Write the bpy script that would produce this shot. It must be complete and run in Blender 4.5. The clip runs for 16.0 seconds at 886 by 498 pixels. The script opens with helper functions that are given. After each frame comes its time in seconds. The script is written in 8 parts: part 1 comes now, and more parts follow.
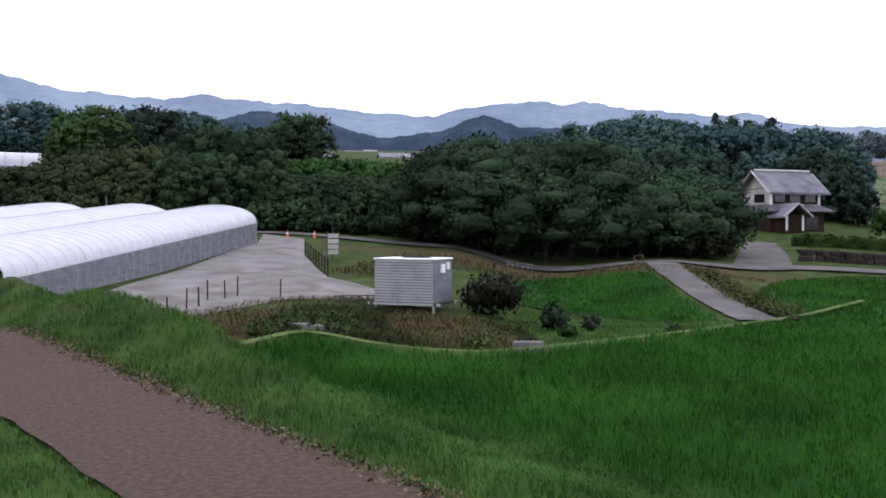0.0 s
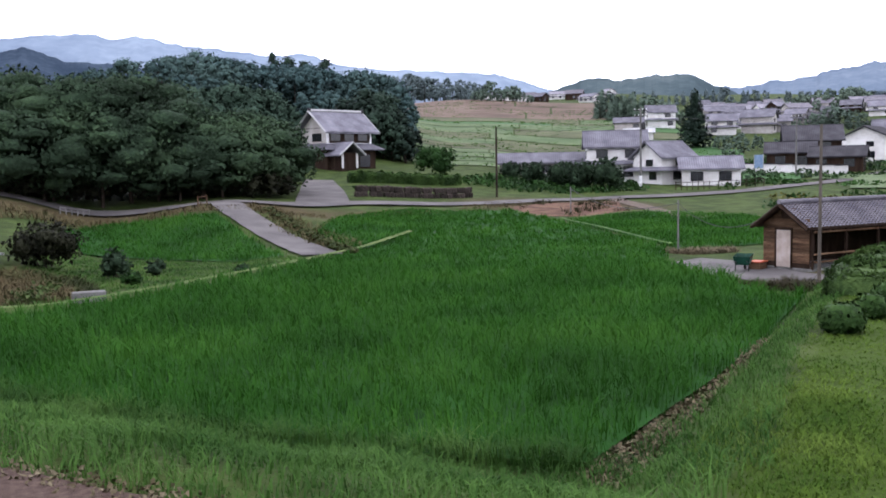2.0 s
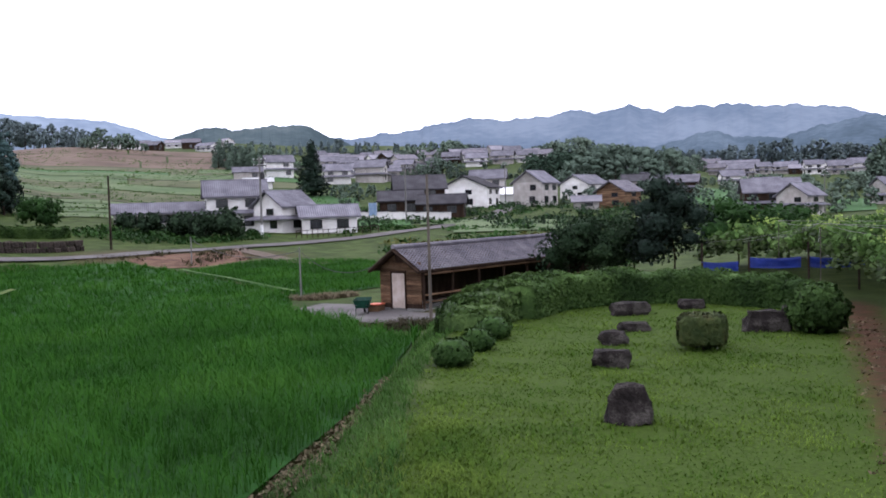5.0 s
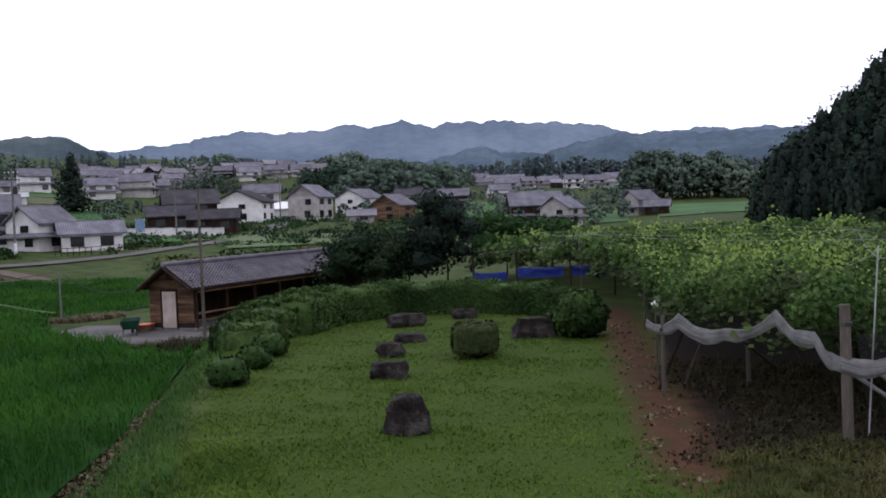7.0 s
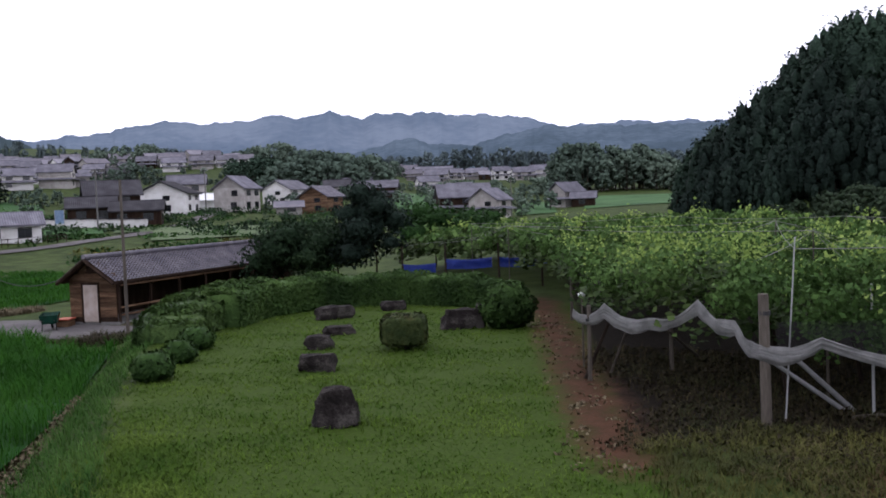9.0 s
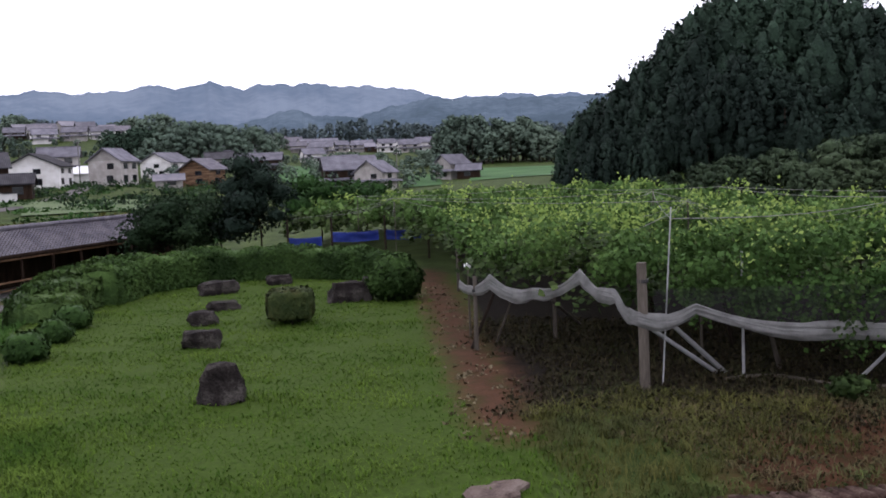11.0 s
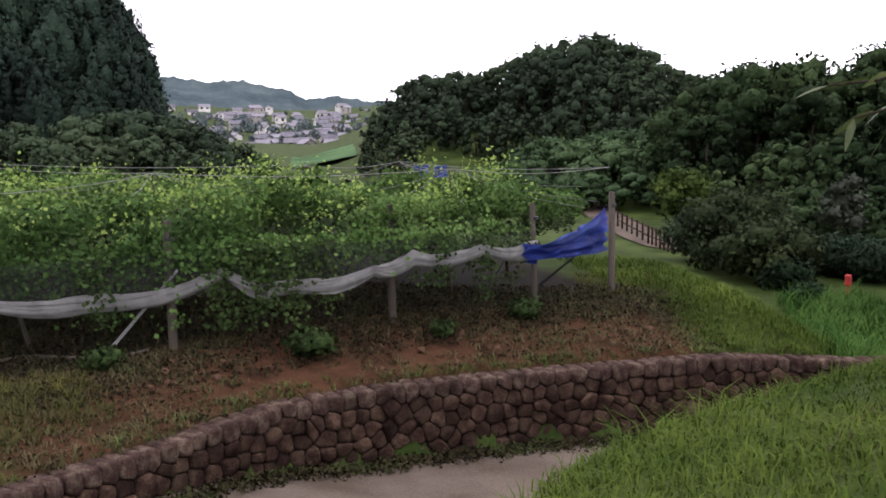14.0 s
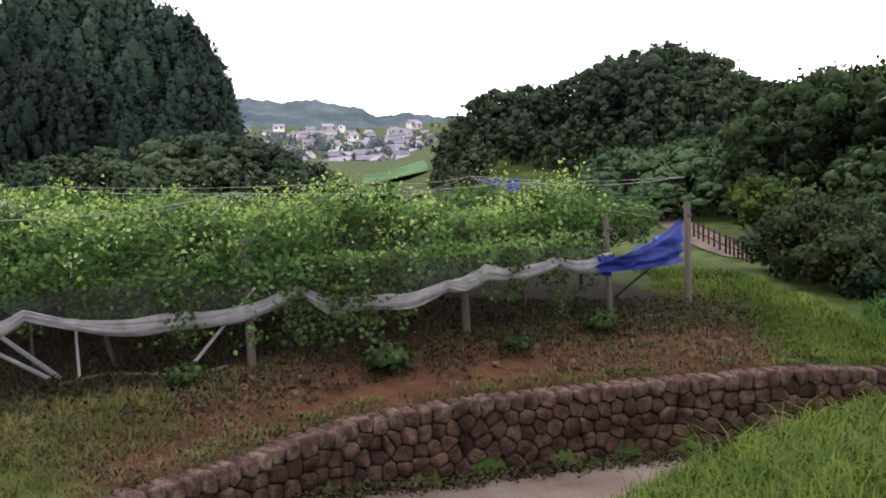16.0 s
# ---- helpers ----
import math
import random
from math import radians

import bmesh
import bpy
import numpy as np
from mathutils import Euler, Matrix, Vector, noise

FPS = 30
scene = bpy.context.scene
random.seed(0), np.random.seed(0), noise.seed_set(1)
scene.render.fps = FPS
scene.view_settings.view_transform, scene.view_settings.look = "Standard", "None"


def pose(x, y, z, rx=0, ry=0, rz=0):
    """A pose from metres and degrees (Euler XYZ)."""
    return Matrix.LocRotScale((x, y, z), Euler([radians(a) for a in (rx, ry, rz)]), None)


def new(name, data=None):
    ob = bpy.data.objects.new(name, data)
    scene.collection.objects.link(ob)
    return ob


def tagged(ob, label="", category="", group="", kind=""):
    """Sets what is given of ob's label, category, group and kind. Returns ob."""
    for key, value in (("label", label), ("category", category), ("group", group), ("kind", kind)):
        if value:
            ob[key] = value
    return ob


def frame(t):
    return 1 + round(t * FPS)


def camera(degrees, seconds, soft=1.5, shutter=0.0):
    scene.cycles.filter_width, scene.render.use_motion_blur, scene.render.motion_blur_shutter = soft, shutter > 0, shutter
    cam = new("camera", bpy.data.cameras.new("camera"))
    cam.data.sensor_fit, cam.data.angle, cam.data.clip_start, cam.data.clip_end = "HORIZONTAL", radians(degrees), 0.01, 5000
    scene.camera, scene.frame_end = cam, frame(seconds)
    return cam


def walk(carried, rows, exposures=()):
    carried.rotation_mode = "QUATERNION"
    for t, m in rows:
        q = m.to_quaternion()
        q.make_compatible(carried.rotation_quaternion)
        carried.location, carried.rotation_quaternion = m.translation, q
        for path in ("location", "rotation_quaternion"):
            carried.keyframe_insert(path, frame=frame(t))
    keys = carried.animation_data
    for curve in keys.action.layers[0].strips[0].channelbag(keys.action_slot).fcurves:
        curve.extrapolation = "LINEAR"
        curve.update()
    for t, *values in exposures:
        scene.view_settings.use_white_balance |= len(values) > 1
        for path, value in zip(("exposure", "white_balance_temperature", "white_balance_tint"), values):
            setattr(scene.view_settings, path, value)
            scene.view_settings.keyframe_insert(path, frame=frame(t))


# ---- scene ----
# ---- camera ----
cam = camera(50.0, 16.0, 1.75)
EYE = 3.6
ROWS = [
    (0.0, -0.01, -1.03, 0.30),
    (0.5, -7.16, -1.71, 0.62),
    (1.0, -13.44, -4.37, 1.20),
    (1.5, -18.94, -5.05, 0.69),
    (2.0, -25.80, -4.79, -1.00),
    (2.5, -31.69, -4.85, -0.82),
    (3.0, -37.34, -4.75, -1.78),
    (3.5, -43.10, -4.48, -1.48),
    (3.7, -43.87, -4.06, -1.46),
    (5.8, -52.62, -1.74, -2.17),
    (6.0, -54.01, -1.78, -2.16),
    (6.5, -57.60, -2.06, -1.89),
    (7.0, -61.81, -2.02, -2.31),
    (7.5, -64.26, -2.46, -2.41),
    (8.0, -65.27, -2.47, -2.37),
    (10.3, -69.26, -4.27, -2.48),
    (10.5, -70.50, -4.39, -2.58),
    (11.0, -72.85, -4.63, -2.47),
    (11.5, -74.95, -4.73, -2.38),
    (12.0, -78.89, -4.67, -2.33),
    (12.5, -88.37, -4.91, -1.15),
    (13.0, -99.86, -5.73, -0.05),
    (13.5, -109.78, -6.25, -0.80),
    (14.0, -116.31, -7.29, -0.66),
    (14.5, -119.30, -7.20, -0.90),
    (15.0, -120.53, -7.11, -1.06),
    (15.5, -116.88, -6.77, -1.97),
    (16.0, -111.91, -6.33, -2.13),
]
# a pan from one standpoint on the mound: seconds, yaw, pitch, roll
walk(cam, [(t, pose(0, 0, EYE, 90 + pitch, 0, yaw) @ pose(0, 0, 0, 0, 0, roll)) for t, yaw, pitch, roll in ROWS],
     [(0, -0.42, 5950, 19), (1.0, -0.32, 5950, 19), (1.5, -0.14, 5950, 20), (2.5, 0.17, 5950, 20), (3.5, 0.26, 5950, 20), (6.0, -0.6, 5950, 21), (7.0, -0.84, 5950, 21), (8.0, -0.82, 5950, 21), (11.0, -0.5, 6100, 22), (12.5, -0.52, 6250, 22), (14.5, 0.1, 6400, 23), (16.0, 0.27, 6400, 23)])

# ---- sky and light: an overcast early evening ----
SUN_EL, SUN_AZ = radians(48), radians(-60)
world = bpy.data.worlds.new("sky")
scene.world = world
world.use_nodes = True
wn = world.node_tree.nodes
wl = world.node_tree.links
wn.clear()
w_out = wn.new("ShaderNodeOutputWorld")
w_bg = wn.new("ShaderNodeBackground")
w_sky = wn.new("ShaderNodeTexSky")
w_sky.sky_type, w_sky.sun_disc = "NISHITA", False
w_sky.sun_elevation, w_sky.sun_rotation = SUN_EL, SUN_AZ
w_scale = wn.new("ShaderNodeMix")
w_scale.data_type, w_scale.blend_type = "RGBA", "MULTIPLY"
w_scale.inputs[0].default_value = 1.0
w_scale.inputs[7].default_value = (0.1, 0.1, 0.1, 1)
w_cloud = wn.new("ShaderNodeTexNoise")
w_cloud.inputs["Scale"].default_value = 2.2
w_cloud.inputs["Detail"].default_value = 4.0
w_ramp = wn.new("ShaderNodeValToRGB")
w_ramp.color_ramp.elements[0].position, w_ramp.color_ramp.elements[0].color = 0.3, (0.93, 0.93, 0.98, 1)
w_ramp.color_ramp.elements[1].position, w_ramp.color_ramp.elements[1].color = 0.7, (1.06, 1.06, 1.07, 1)
w_mix = wn.new("ShaderNodeMix")
w_mix.data_type = "RGBA"
w_mix.inputs[0].default_value = 0.93
wl.new(w_sky.outputs[0], w_scale.inputs[6])
wl.new(w_cloud.outputs["Fac"], w_ramp.inputs[0])
wl.new(w_scale.outputs[2], w_mix.inputs[6])
wl.new(w_ramp.outputs[0], w_mix.inputs[7])
wl.new(w_mix.outputs[2], w_bg.inputs[0])
w_bg.inputs[1].default_value = 2.8
wl.new(w_bg.outputs[0], w_out.inputs[0])

sun_data = bpy.data.lights.new("sun", "SUN")
sun_data.energy, sun_data.angle, sun_data.color = 0.9, radians(30), (1.0, 0.97, 0.92)
sun = new("sun", sun_data)
sun.rotation_euler = (radians(90) - SUN_EL, 0, SUN_AZ + radians(180))

# ---- materials ----
def lin(h, gain=1.0):
    """A linear colour from the usual hexadecimal one."""
    c = [int(h[i:i + 2], 16) / 255 for i in (0, 2, 4)]
    c = tuple(v / 12.92 if v < 0.04045 else ((v + 0.055) / 1.055) ** 2.4 for v in c)
    grey = 0.3 * c[0] + 0.5 * c[1] + 0.2 * c[2]
    return tuple((v * 0.88 + grey * 0.12) * gain for v in c) + (1,)


def surface(name, colours, scale=4.0, rough=0.85, bump=0.3, fine=40.0, island=0.0, metal=0.0, obj=0.0, stretch=(1, 1, 1), spec=0.3, through_light=0.0, gain=0.37, deep=0.02):
    """Colours mixed by noise at two sizes, with relief; island / obj: how far single pieces differ in brightness."""
    m = bpy.data.materials.new(name)
    m.use_nodes = True
    n, l = m.node_tree.nodes, m.node_tree.links
    b = n["Principled BSDF"]
    b.inputs["Roughness"].default_value, b.inputs["Metallic"].default_value = rough, metal
    b.inputs["Specular IOR Level"].default_value = spec if rough < 0.7 else min(spec, 0.08)
    tc = n.new("ShaderNodeTexCoord")
    mp = n.new("ShaderNodeMapping")
    mp.inputs["Scale"].default_value = stretch
    l.new(tc.outputs["Object"], mp.inputs[0])
    big = n.new("ShaderNodeTexNoise")
    big.inputs["Scale"].default_value, big.inputs["Detail"].default_value = scale, 5
    small = n.new("ShaderNodeTexNoise")
    small.inputs["Scale"].default_value, small.inputs["Detail"].default_value = fine, 3
    l.new(mp.outputs[0], big.inputs[0])
    l.new(mp.outputs[0], small.inputs[0])
    ad = n.new("ShaderNodeMath")
    ad.operation = "MULTIPLY_ADD"
    ad.inputs[1].default_value, ad.inputs[2].default_value = 0.45, -0.22
    l.new(small.outputs["Fac"], ad.inputs[0])
    sm = n.new("ShaderNodeMath")
    sm.operation = "ADD"
    l.new(big.outputs["Fac"], sm.inputs[0])
    l.new(ad.outputs[0], sm.inputs[1])
    rp = n.new("ShaderNodeValToRGB")
    e = rp.color_ramp.elements
    k = len(colours)
    e[0].position, e[0].color = 0.32, lin(colours[0], gain)
    e[1].position, e[1].color = 0.68, lin(colours[-1], gain)
    for i in range(1, k - 1):
        x = e.new(0.32 + 0.36 * i / (k - 1))
        x.color = lin(colours[i], gain)
    l.new(sm.outputs[0], rp.inputs[0])
    last = rp.outputs[0]
    for amount, node, socket in ((island, "ShaderNodeNewGeometry", "Random Per Island"), (obj, "ShaderNodeObjectInfo", "Random")):
        if amount:
            g = n.new(node)
            mr = n.new("ShaderNodeMapRange")
            mr.inputs[3].default_value, mr.inputs[4].default_value = 1 - amount, 1 + amount
            l.new(g.outputs[socket], mr.inputs[0])
            hs = n.new("ShaderNodeHueSaturation")
            l.new(mr.outputs[0], hs.inputs["Value"])
            l.new(last, hs.inputs["Color"])
            last = hs.outputs[0]
    l.new(last, b.inputs["Base Color"])
    if bump:
        bp = n.new("ShaderNodeBump")
        bp.inputs["Strength"].default_value, bp.inputs["Distance"].default_value = bump, deep
        l.new(small.outputs["Fac"], bp.inputs["Height"])
        l.new(bp.outputs[0], b.inputs["Normal"])
    if through_light:
        tr = n.new("ShaderNodeBsdfTranslucent")
        l.new(last, tr.inputs[0])
        mx = n.new("ShaderNodeMixShader")
        mx.inputs[0].default_value = through_light
        l.new(b.outputs[0], mx.inputs[1])
        l.new(tr.outputs[0], mx.inputs[2])
        l.new(mx.outputs[0], n["Material Output"].inputs[0])
    return m


M_rice = surface("rice_leaf", ("306e0a", "3e8410", "52981a"), 0.2, 0.85, 0, 4, island=0.14, through_light=0.25, gain=0.34)
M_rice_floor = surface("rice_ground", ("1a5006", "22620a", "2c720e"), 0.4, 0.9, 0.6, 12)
M_verge = surface("verge_grass", ("3e7020", "568a2c", "74a640"), 0.5, 0.8, 0, 8, island=0.2, through_light=0.25, gain=0.34)
M_bankgrass = surface("bank_grass", ("4c6816", "64821e", "86a02e"), 0.5, 0.85, 0, 8, island=0.22, through_light=0.2, gain=0.33)
M_lawnblade = surface("lawn_grass", ("527c18", "6a901e", "86a830"), 0.6, 0.9, 0, 8, island=0.2, through_light=0.2, gain=0.36, spec=0.06)
M_dry = surface("dry_grass", ("6c5e3c", "867850", "66723e"), 0.8, 0.9, 0, 9, island=0.22)
M_asphalt = surface("asphalt", ("6c5648", "7e665a", "927a6a"), 9, 0.92, 0.9, 120, gain=0.33)
M_road = surface("road_concrete", ("7e7876", "928c8a", "a29c98"), 0.4, 0.9, 0.3, 20, gain=0.3)
M_gravel = surface("gravel", ("8e8680", "aaa4a0", "beb8b2"), 0.5, 0.95, 0.8, 18)
M_leaf = surface("leaf_dark", ("2a3a28", "3a5038", "4e6844"), 0.15, 0.92, 1.0, 3.2, island=0.18, through_light=0.15, gain=0.58, deep=0.28)
# wood green greyed for painted haze; some park bushes share it
M_leaf_wood = surface("leaf_wood", ("2c3a2c", "3c4e36", "506242"), 0.05, 0.92, 1.0, 3.2, island=0.18, through_light=0.12, gain=0.6, deep=0.28)
M_leaf_cedar = surface("leaf_cedar", ("1a2620", "25342a", "304434"), 0.08, 0.92, 1.0, 3.2, island=0.12, gain=0.85, deep=0.28)
M_leaf_mid = surface("leaf_mid", ("2c5020", "3e6a2a", "548638"), 0.15, 0.75, 1.0, 3.2, island=0.22, through_light=0.15, deep=0.28)
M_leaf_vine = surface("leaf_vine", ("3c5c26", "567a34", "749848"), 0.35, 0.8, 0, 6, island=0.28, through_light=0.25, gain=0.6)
M_leaf_hedge = surface("leaf_hedge", ("304a20", "446428", "5c7e36"), 0.6, 0.8, 1.0, 14, island=0.2, through_light=0.1, gain=0.52, deep=0.06)
M_bark = surface("bark", ("3a3028", "4a3e34", "5c5046"), 3, 0.95, 0.8, 30, stretch=(1, 1, 0.3))
M_post = surface("post_wood", ("6a6258", "80766a", "948a7e"), 4, 0.9, 0.6, 40, stretch=(1, 1, 0.15), obj=0.15)
M_stone = surface("garden_stone", ("3a3432", "564e4a", "8a847a"), 3, 0.95, 0.9, 25, gain=0.2)
M_wall_stone = surface("wall_stone", ("3e2a22", "5a4236", "7e6450"), 4, 0.9, 0.9, 26, obj=0.45, gain=0.35)
M_mortar = surface("wall_backing", ("2a2220", "342a26", "3e322c"), 4, 1.0, 0.5, 30)
# wall stone in a paler copy: skylight on the top row, put into colour
M_cap_lit = surface("wall_cap_lit", ("48362e", "664e44", "8c7866"), 6, 0.95, 0.8, 30, obj=0.2)
M_plaster = surface("plaster_white", ("c8c4c0", "d8d6d2", "e2e0de"), 0.8, 0.9, 0.1, 20, obj=0.12, gain=0.8)
M_plaster_b = surface("plaster_cream", ("a8a29c", "b8b2ac", "c8c4be"), 0.8, 0.9, 0.1, 20, obj=0.22, gain=0.6)
M_wood_dark = surface("wood_dark", ("3a2a20", "4a382c", "5a483a"), 2, 0.9, 0.5, 25, stretch=(1, 1, 0.2))
M_wood_barn = surface("wood_barn", ("5a4232", "86664a", "ac8a68"), 2, 0.9, 0.6, 20, stretch=(0.2, 0.2, 2.0), obj=0.45)
M_tile = surface("roof_tile_grey", ("66646e", "787680", "8a8892"), 0.6, 0.7, 0.2, 12, obj=0.22, gain=0.56)
# pale roof tile with distance haze put into the colour
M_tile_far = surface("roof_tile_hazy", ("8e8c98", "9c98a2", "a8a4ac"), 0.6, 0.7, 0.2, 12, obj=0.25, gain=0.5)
M_tile_dark = surface("roof_tile_dark", ("46444a", "56545a", "68666c"), 0.6, 0.7, 0.2, 12, obj=0.2, gain=0.36)
M_tile_barn = surface("roof_tile_barn", ("625e6a", "747078", "868288"), 1.2, 0.7, 0.3, 18, obj=0.12, gain=0.66)
M_glass = surface("window_glass", ("20242a", "2a2e34", "343a40"), 0.8, 0.15, 0, 3, spec=0.6)
M_metal = surface("painted_metal", ("b4b4b4", "c4c4c4", "d0d0d0"), 1.2, 0.5, 0.1, 20, gain=0.5)
M_metal_dark = surface("dark_metal", ("3a3a3a", "484848", "565656"), 2, 0.6, 0.1, 20, metal=0.3)
M_concrete = surface("concrete", ("8a8884", "9c9a96", "acaaa6"), 2, 0.95, 0.4, 30)
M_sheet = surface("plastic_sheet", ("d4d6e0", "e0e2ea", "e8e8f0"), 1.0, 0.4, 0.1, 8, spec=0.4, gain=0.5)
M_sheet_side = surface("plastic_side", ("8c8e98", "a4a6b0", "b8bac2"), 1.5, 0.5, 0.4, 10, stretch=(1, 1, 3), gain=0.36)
M_net = surface("white_net", ("9c9c98", "b4b4b0", "c8c8c4"), 4, 0.8, 0.3, 60, through_light=0.3, gain=0.46)
M_blue = surface("blue_tarp", ("163698", "1c42b0", "2850c8"), 1.5, 0.55, 0.4, 15, gain=0.46)
M_red = surface("red_paint", ("a01c18", "b42620", "c83a30"), 3, 0.6, 0, 20, gain=0.7)
M_white = surface("white_paint", ("d4d4d4", "e0e0e0", "eaeaea"), 3, 0.6, 0, 20, gain=0.85)
M_door = surface("door_paint", ("a8988c", "baaa9e", "c6b8ae"), 2, 0.7, 0.1, 20, gain=0.68)
M_black = surface("black_hose", ("141414", "1c1c1c", "242424"), 3, 0.6, 0, 20)
# mountain colours carry the distance haze as a painted blue-grey
M_mtn = surface("far_mountain_hazed", ("8294aa", "90a2b6", "9eb0c2"), 0.004, 1.0, 0, 0.03, spec=0, gain=0.54)
M_mtn_near = surface("near_mountain_hazed", ("70849a", "8092a6", "90a0b2"), 0.006, 1.0, 0, 0.08, spec=0, gain=0.47)
M_lane = surface("lane_sand", ("82705e", "988676", "ac9a88"), 0.8, 0.95, 0.5, 25, gain=0.28)
M_earth = surface("bare_earth", ("6a4c3a", "86624a", "9c7a5e"), 0.8, 0.95, 0.8, 18)
M_brown_leaf = surface("leaf_weedy", ("443a28", "565030", "5c6636"), 0.7, 0.9, 0, 6, island=0.25, gain=0.3)
M_leaf_gold = surface("leaf_gold", ("545c26", "6e7230", "86843a"), 0.6, 0.8, 0, 6, island=0.22, through_light=0.15, gain=0.38)
M_leaf_topiary = surface("leaf_topiary", ("30501e", "426626", "587c32"), 0.9, 0.8, 0, 8, island=0.12, gain=0.42)
M_leaf_brown = surface("leaf_browntop", ("364820", "4a5828", "685e36"), 0.9, 0.75, 0, 8, island=0.2, gain=0.48)
M_leaf_bamboo = surface("leaf_bamboo", ("3c5a30", "56783e", "6c8e4c"), 0.2, 0.75, 1.0, 3.2, island=0.22, through_light=0.2, deep=0.28)
M_trunk_pale = surface("trunk_pale", ("5a5048", "6c6258", "7c7268"), 3, 0.95, 0.5, 20)
# far leaves: air haze painted in as a greyer, lighter green
M_leaf_far = surface("leaf_far_hazed", ("46564a", "546656", "667664"), 0.03, 0.9, 1.0, 1.2, island=0.12, gain=0.95, deep=0.4)
M_leaf_bush = surface("leaf_bush", ("2c3022", "3c3e2a", "464a32"), 0.8, 0.75, 1.0, 3.2, island=0.25, gain=0.37, deep=0.28)
M_field_a = surface("field_green", ("46783a", "528642", "62944e"), 0.08, 0.9, 0.6, 2.5, gain=0.36)
# field green dulled and paled, valley haze mixed into the colour
M_field_b = surface("field_dull", ("5c7846", "6c8452", "7e9260"), 0.1, 0.9, 0.6, 2.5, gain=0.42)
M_field_c = surface("field_tan", ("6a7048", "788054", "868e60"), 0.1, 0.9, 0.6, 2.5, gain=0.34)
M_bund = surface("bund_grass", ("5c7a30", "76903e", "8c9c50"), 0.6, 0.9, 0.5, 6, gain=0.34)
M_orange = surface("orange_plastic", ("c85020", "d86030", "e07040"), 2, 0.6, 0, 10, gain=0.7)
M_green_paint = surface("green_paint", ("1c5a44", "24705a", "2c8468"), 2, 0.5, 0.1, 10, gain=0.5)
M_leaf_twig = surface("leaf_twig", ("5a7030", "748a3c", "94a452"), 3, 0.6, 0, 20, island=0.25, through_light=0.3, gain=0.3)
# yellow-green of young shoots, brightened further to paint lit canopy tops
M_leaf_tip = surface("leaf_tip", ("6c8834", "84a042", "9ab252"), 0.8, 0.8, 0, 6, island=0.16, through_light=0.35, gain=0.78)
M_litter = surface("leaf_litter", ("3a3022", "4a3e2c", "5a4c36"), 1.2, 0.95, 0.8, 14)
M_banner = surface("banner_blue", ("7c9cc4", "90aed2", "a4c0de"), 2, 0.8, 0.1, 10, gain=0.5)
# weed brown darkened as part of the painted shade under the vines
M_weed_brown = surface("weed_brown", ("423828", "544a32", "5a5a36"), 1.2, 0.9, 0, 8, island=0.25, gain=0.26)
M_weed_green = surface("weed_green", ("4a5c26", "647634", "808e44"), 1.2, 0.9, 0, 8, island=0.3)
# hill wood leaves turned blue-green to paint the haze before them
M_leaf_hill = surface("leaf_hill_hazed", ("344c4c", "405a58", "506a62"), 0.04, 0.92, 1.0, 1.6, island=0.12, gain=0.62, deep=0.56)
# dark green of hanging strands; on the underleaves it paints shade
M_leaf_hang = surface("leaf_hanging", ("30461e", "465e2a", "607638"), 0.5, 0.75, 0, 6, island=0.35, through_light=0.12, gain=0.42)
# knoll green washed out with painted haze
M_knoll = surface("wooded_knoll_hazed", ("56686e", "64767a", "768688"), 0.02, 1.0, 0, 0.15, spec=0, gain=0.42)
M_slab = surface("rough_slab", ("6e5c54", "8a766c", "a08e82"), 4, 0.95, 0.9, 30)
M_net_thin = surface("net_panel", ("3e3e3e", "4a4a4a", "565656"), 4, 0.9, 0, 60)
M_blue_net = surface("blue_net", ("1c3ca0", "2246b8", "3c64d0"), 2.5, 0.6, 0.4, 25, gain=0.55)
M_blue_net.node_tree.nodes["Principled BSDF"].inputs["Alpha"].default_value = 0.85
M_net_thin.node_tree.nodes["Principled BSDF"].inputs["Alpha"].default_value = 0.3
M_net.node_tree.nodes["Principled BSDF"].inputs["Alpha"].default_value = 0.8
M_straw = surface("straw", ("7c6e4e", "968866", "ac9e7c"), 2, 0.95, 0, 12, island=0.25, gain=0.34)
M_bank_dull = surface("bank_dull", ("3e4a24", "505a2e", "686a3c"), 0.6, 0.9, 0, 6, island=0.25, gain=0.31)
M_tilled = surface("tilled_field", ("7c6858", "8e7866", "a08a76"), 0.06, 0.95, 0.6, 1.5, gain=0.36)
M_leaf_park = surface("leaf_park", ("40581e", "567028", "728a38"), 0.4, 0.8, 1.0, 3.2, island=0.25, through_light=0.2, gain=0.5, deep=0.28)
M_leaf_grey = surface("leaf_grey", ("4a5444", "5c6654", "707a66"), 0.4, 0.85, 1.0, 3.2, island=0.2, through_light=0.15, gain=0.4, deep=0.28)
M_leaf_near = surface("leaf_near_wood", ("24361e", "344a28", "4c6236"), 0.1, 0.9, 1.0, 3.2, island=0.22, through_light=0.14, gain=0.52, deep=0.28)
M_leaf_slope_near = surface("leaf_slope_near", ("30462c", "405a36", "567244"), 0.1, 0.9, 1.0, 3.2, island=0.2, through_light=0.12, gain=0.52, deep=0.28)
M_leaf_laurel = surface("leaf_laurel", ("385424", "4c6c2e", "66863c"), 0.6, 0.7, 1.0, 9, island=0.3, through_light=0.12, gain=0.44, deep=0.10)
# farthest woods: mostly haze colour, painted into the leaf
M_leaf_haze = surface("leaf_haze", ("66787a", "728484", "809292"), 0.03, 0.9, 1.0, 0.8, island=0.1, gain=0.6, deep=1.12)
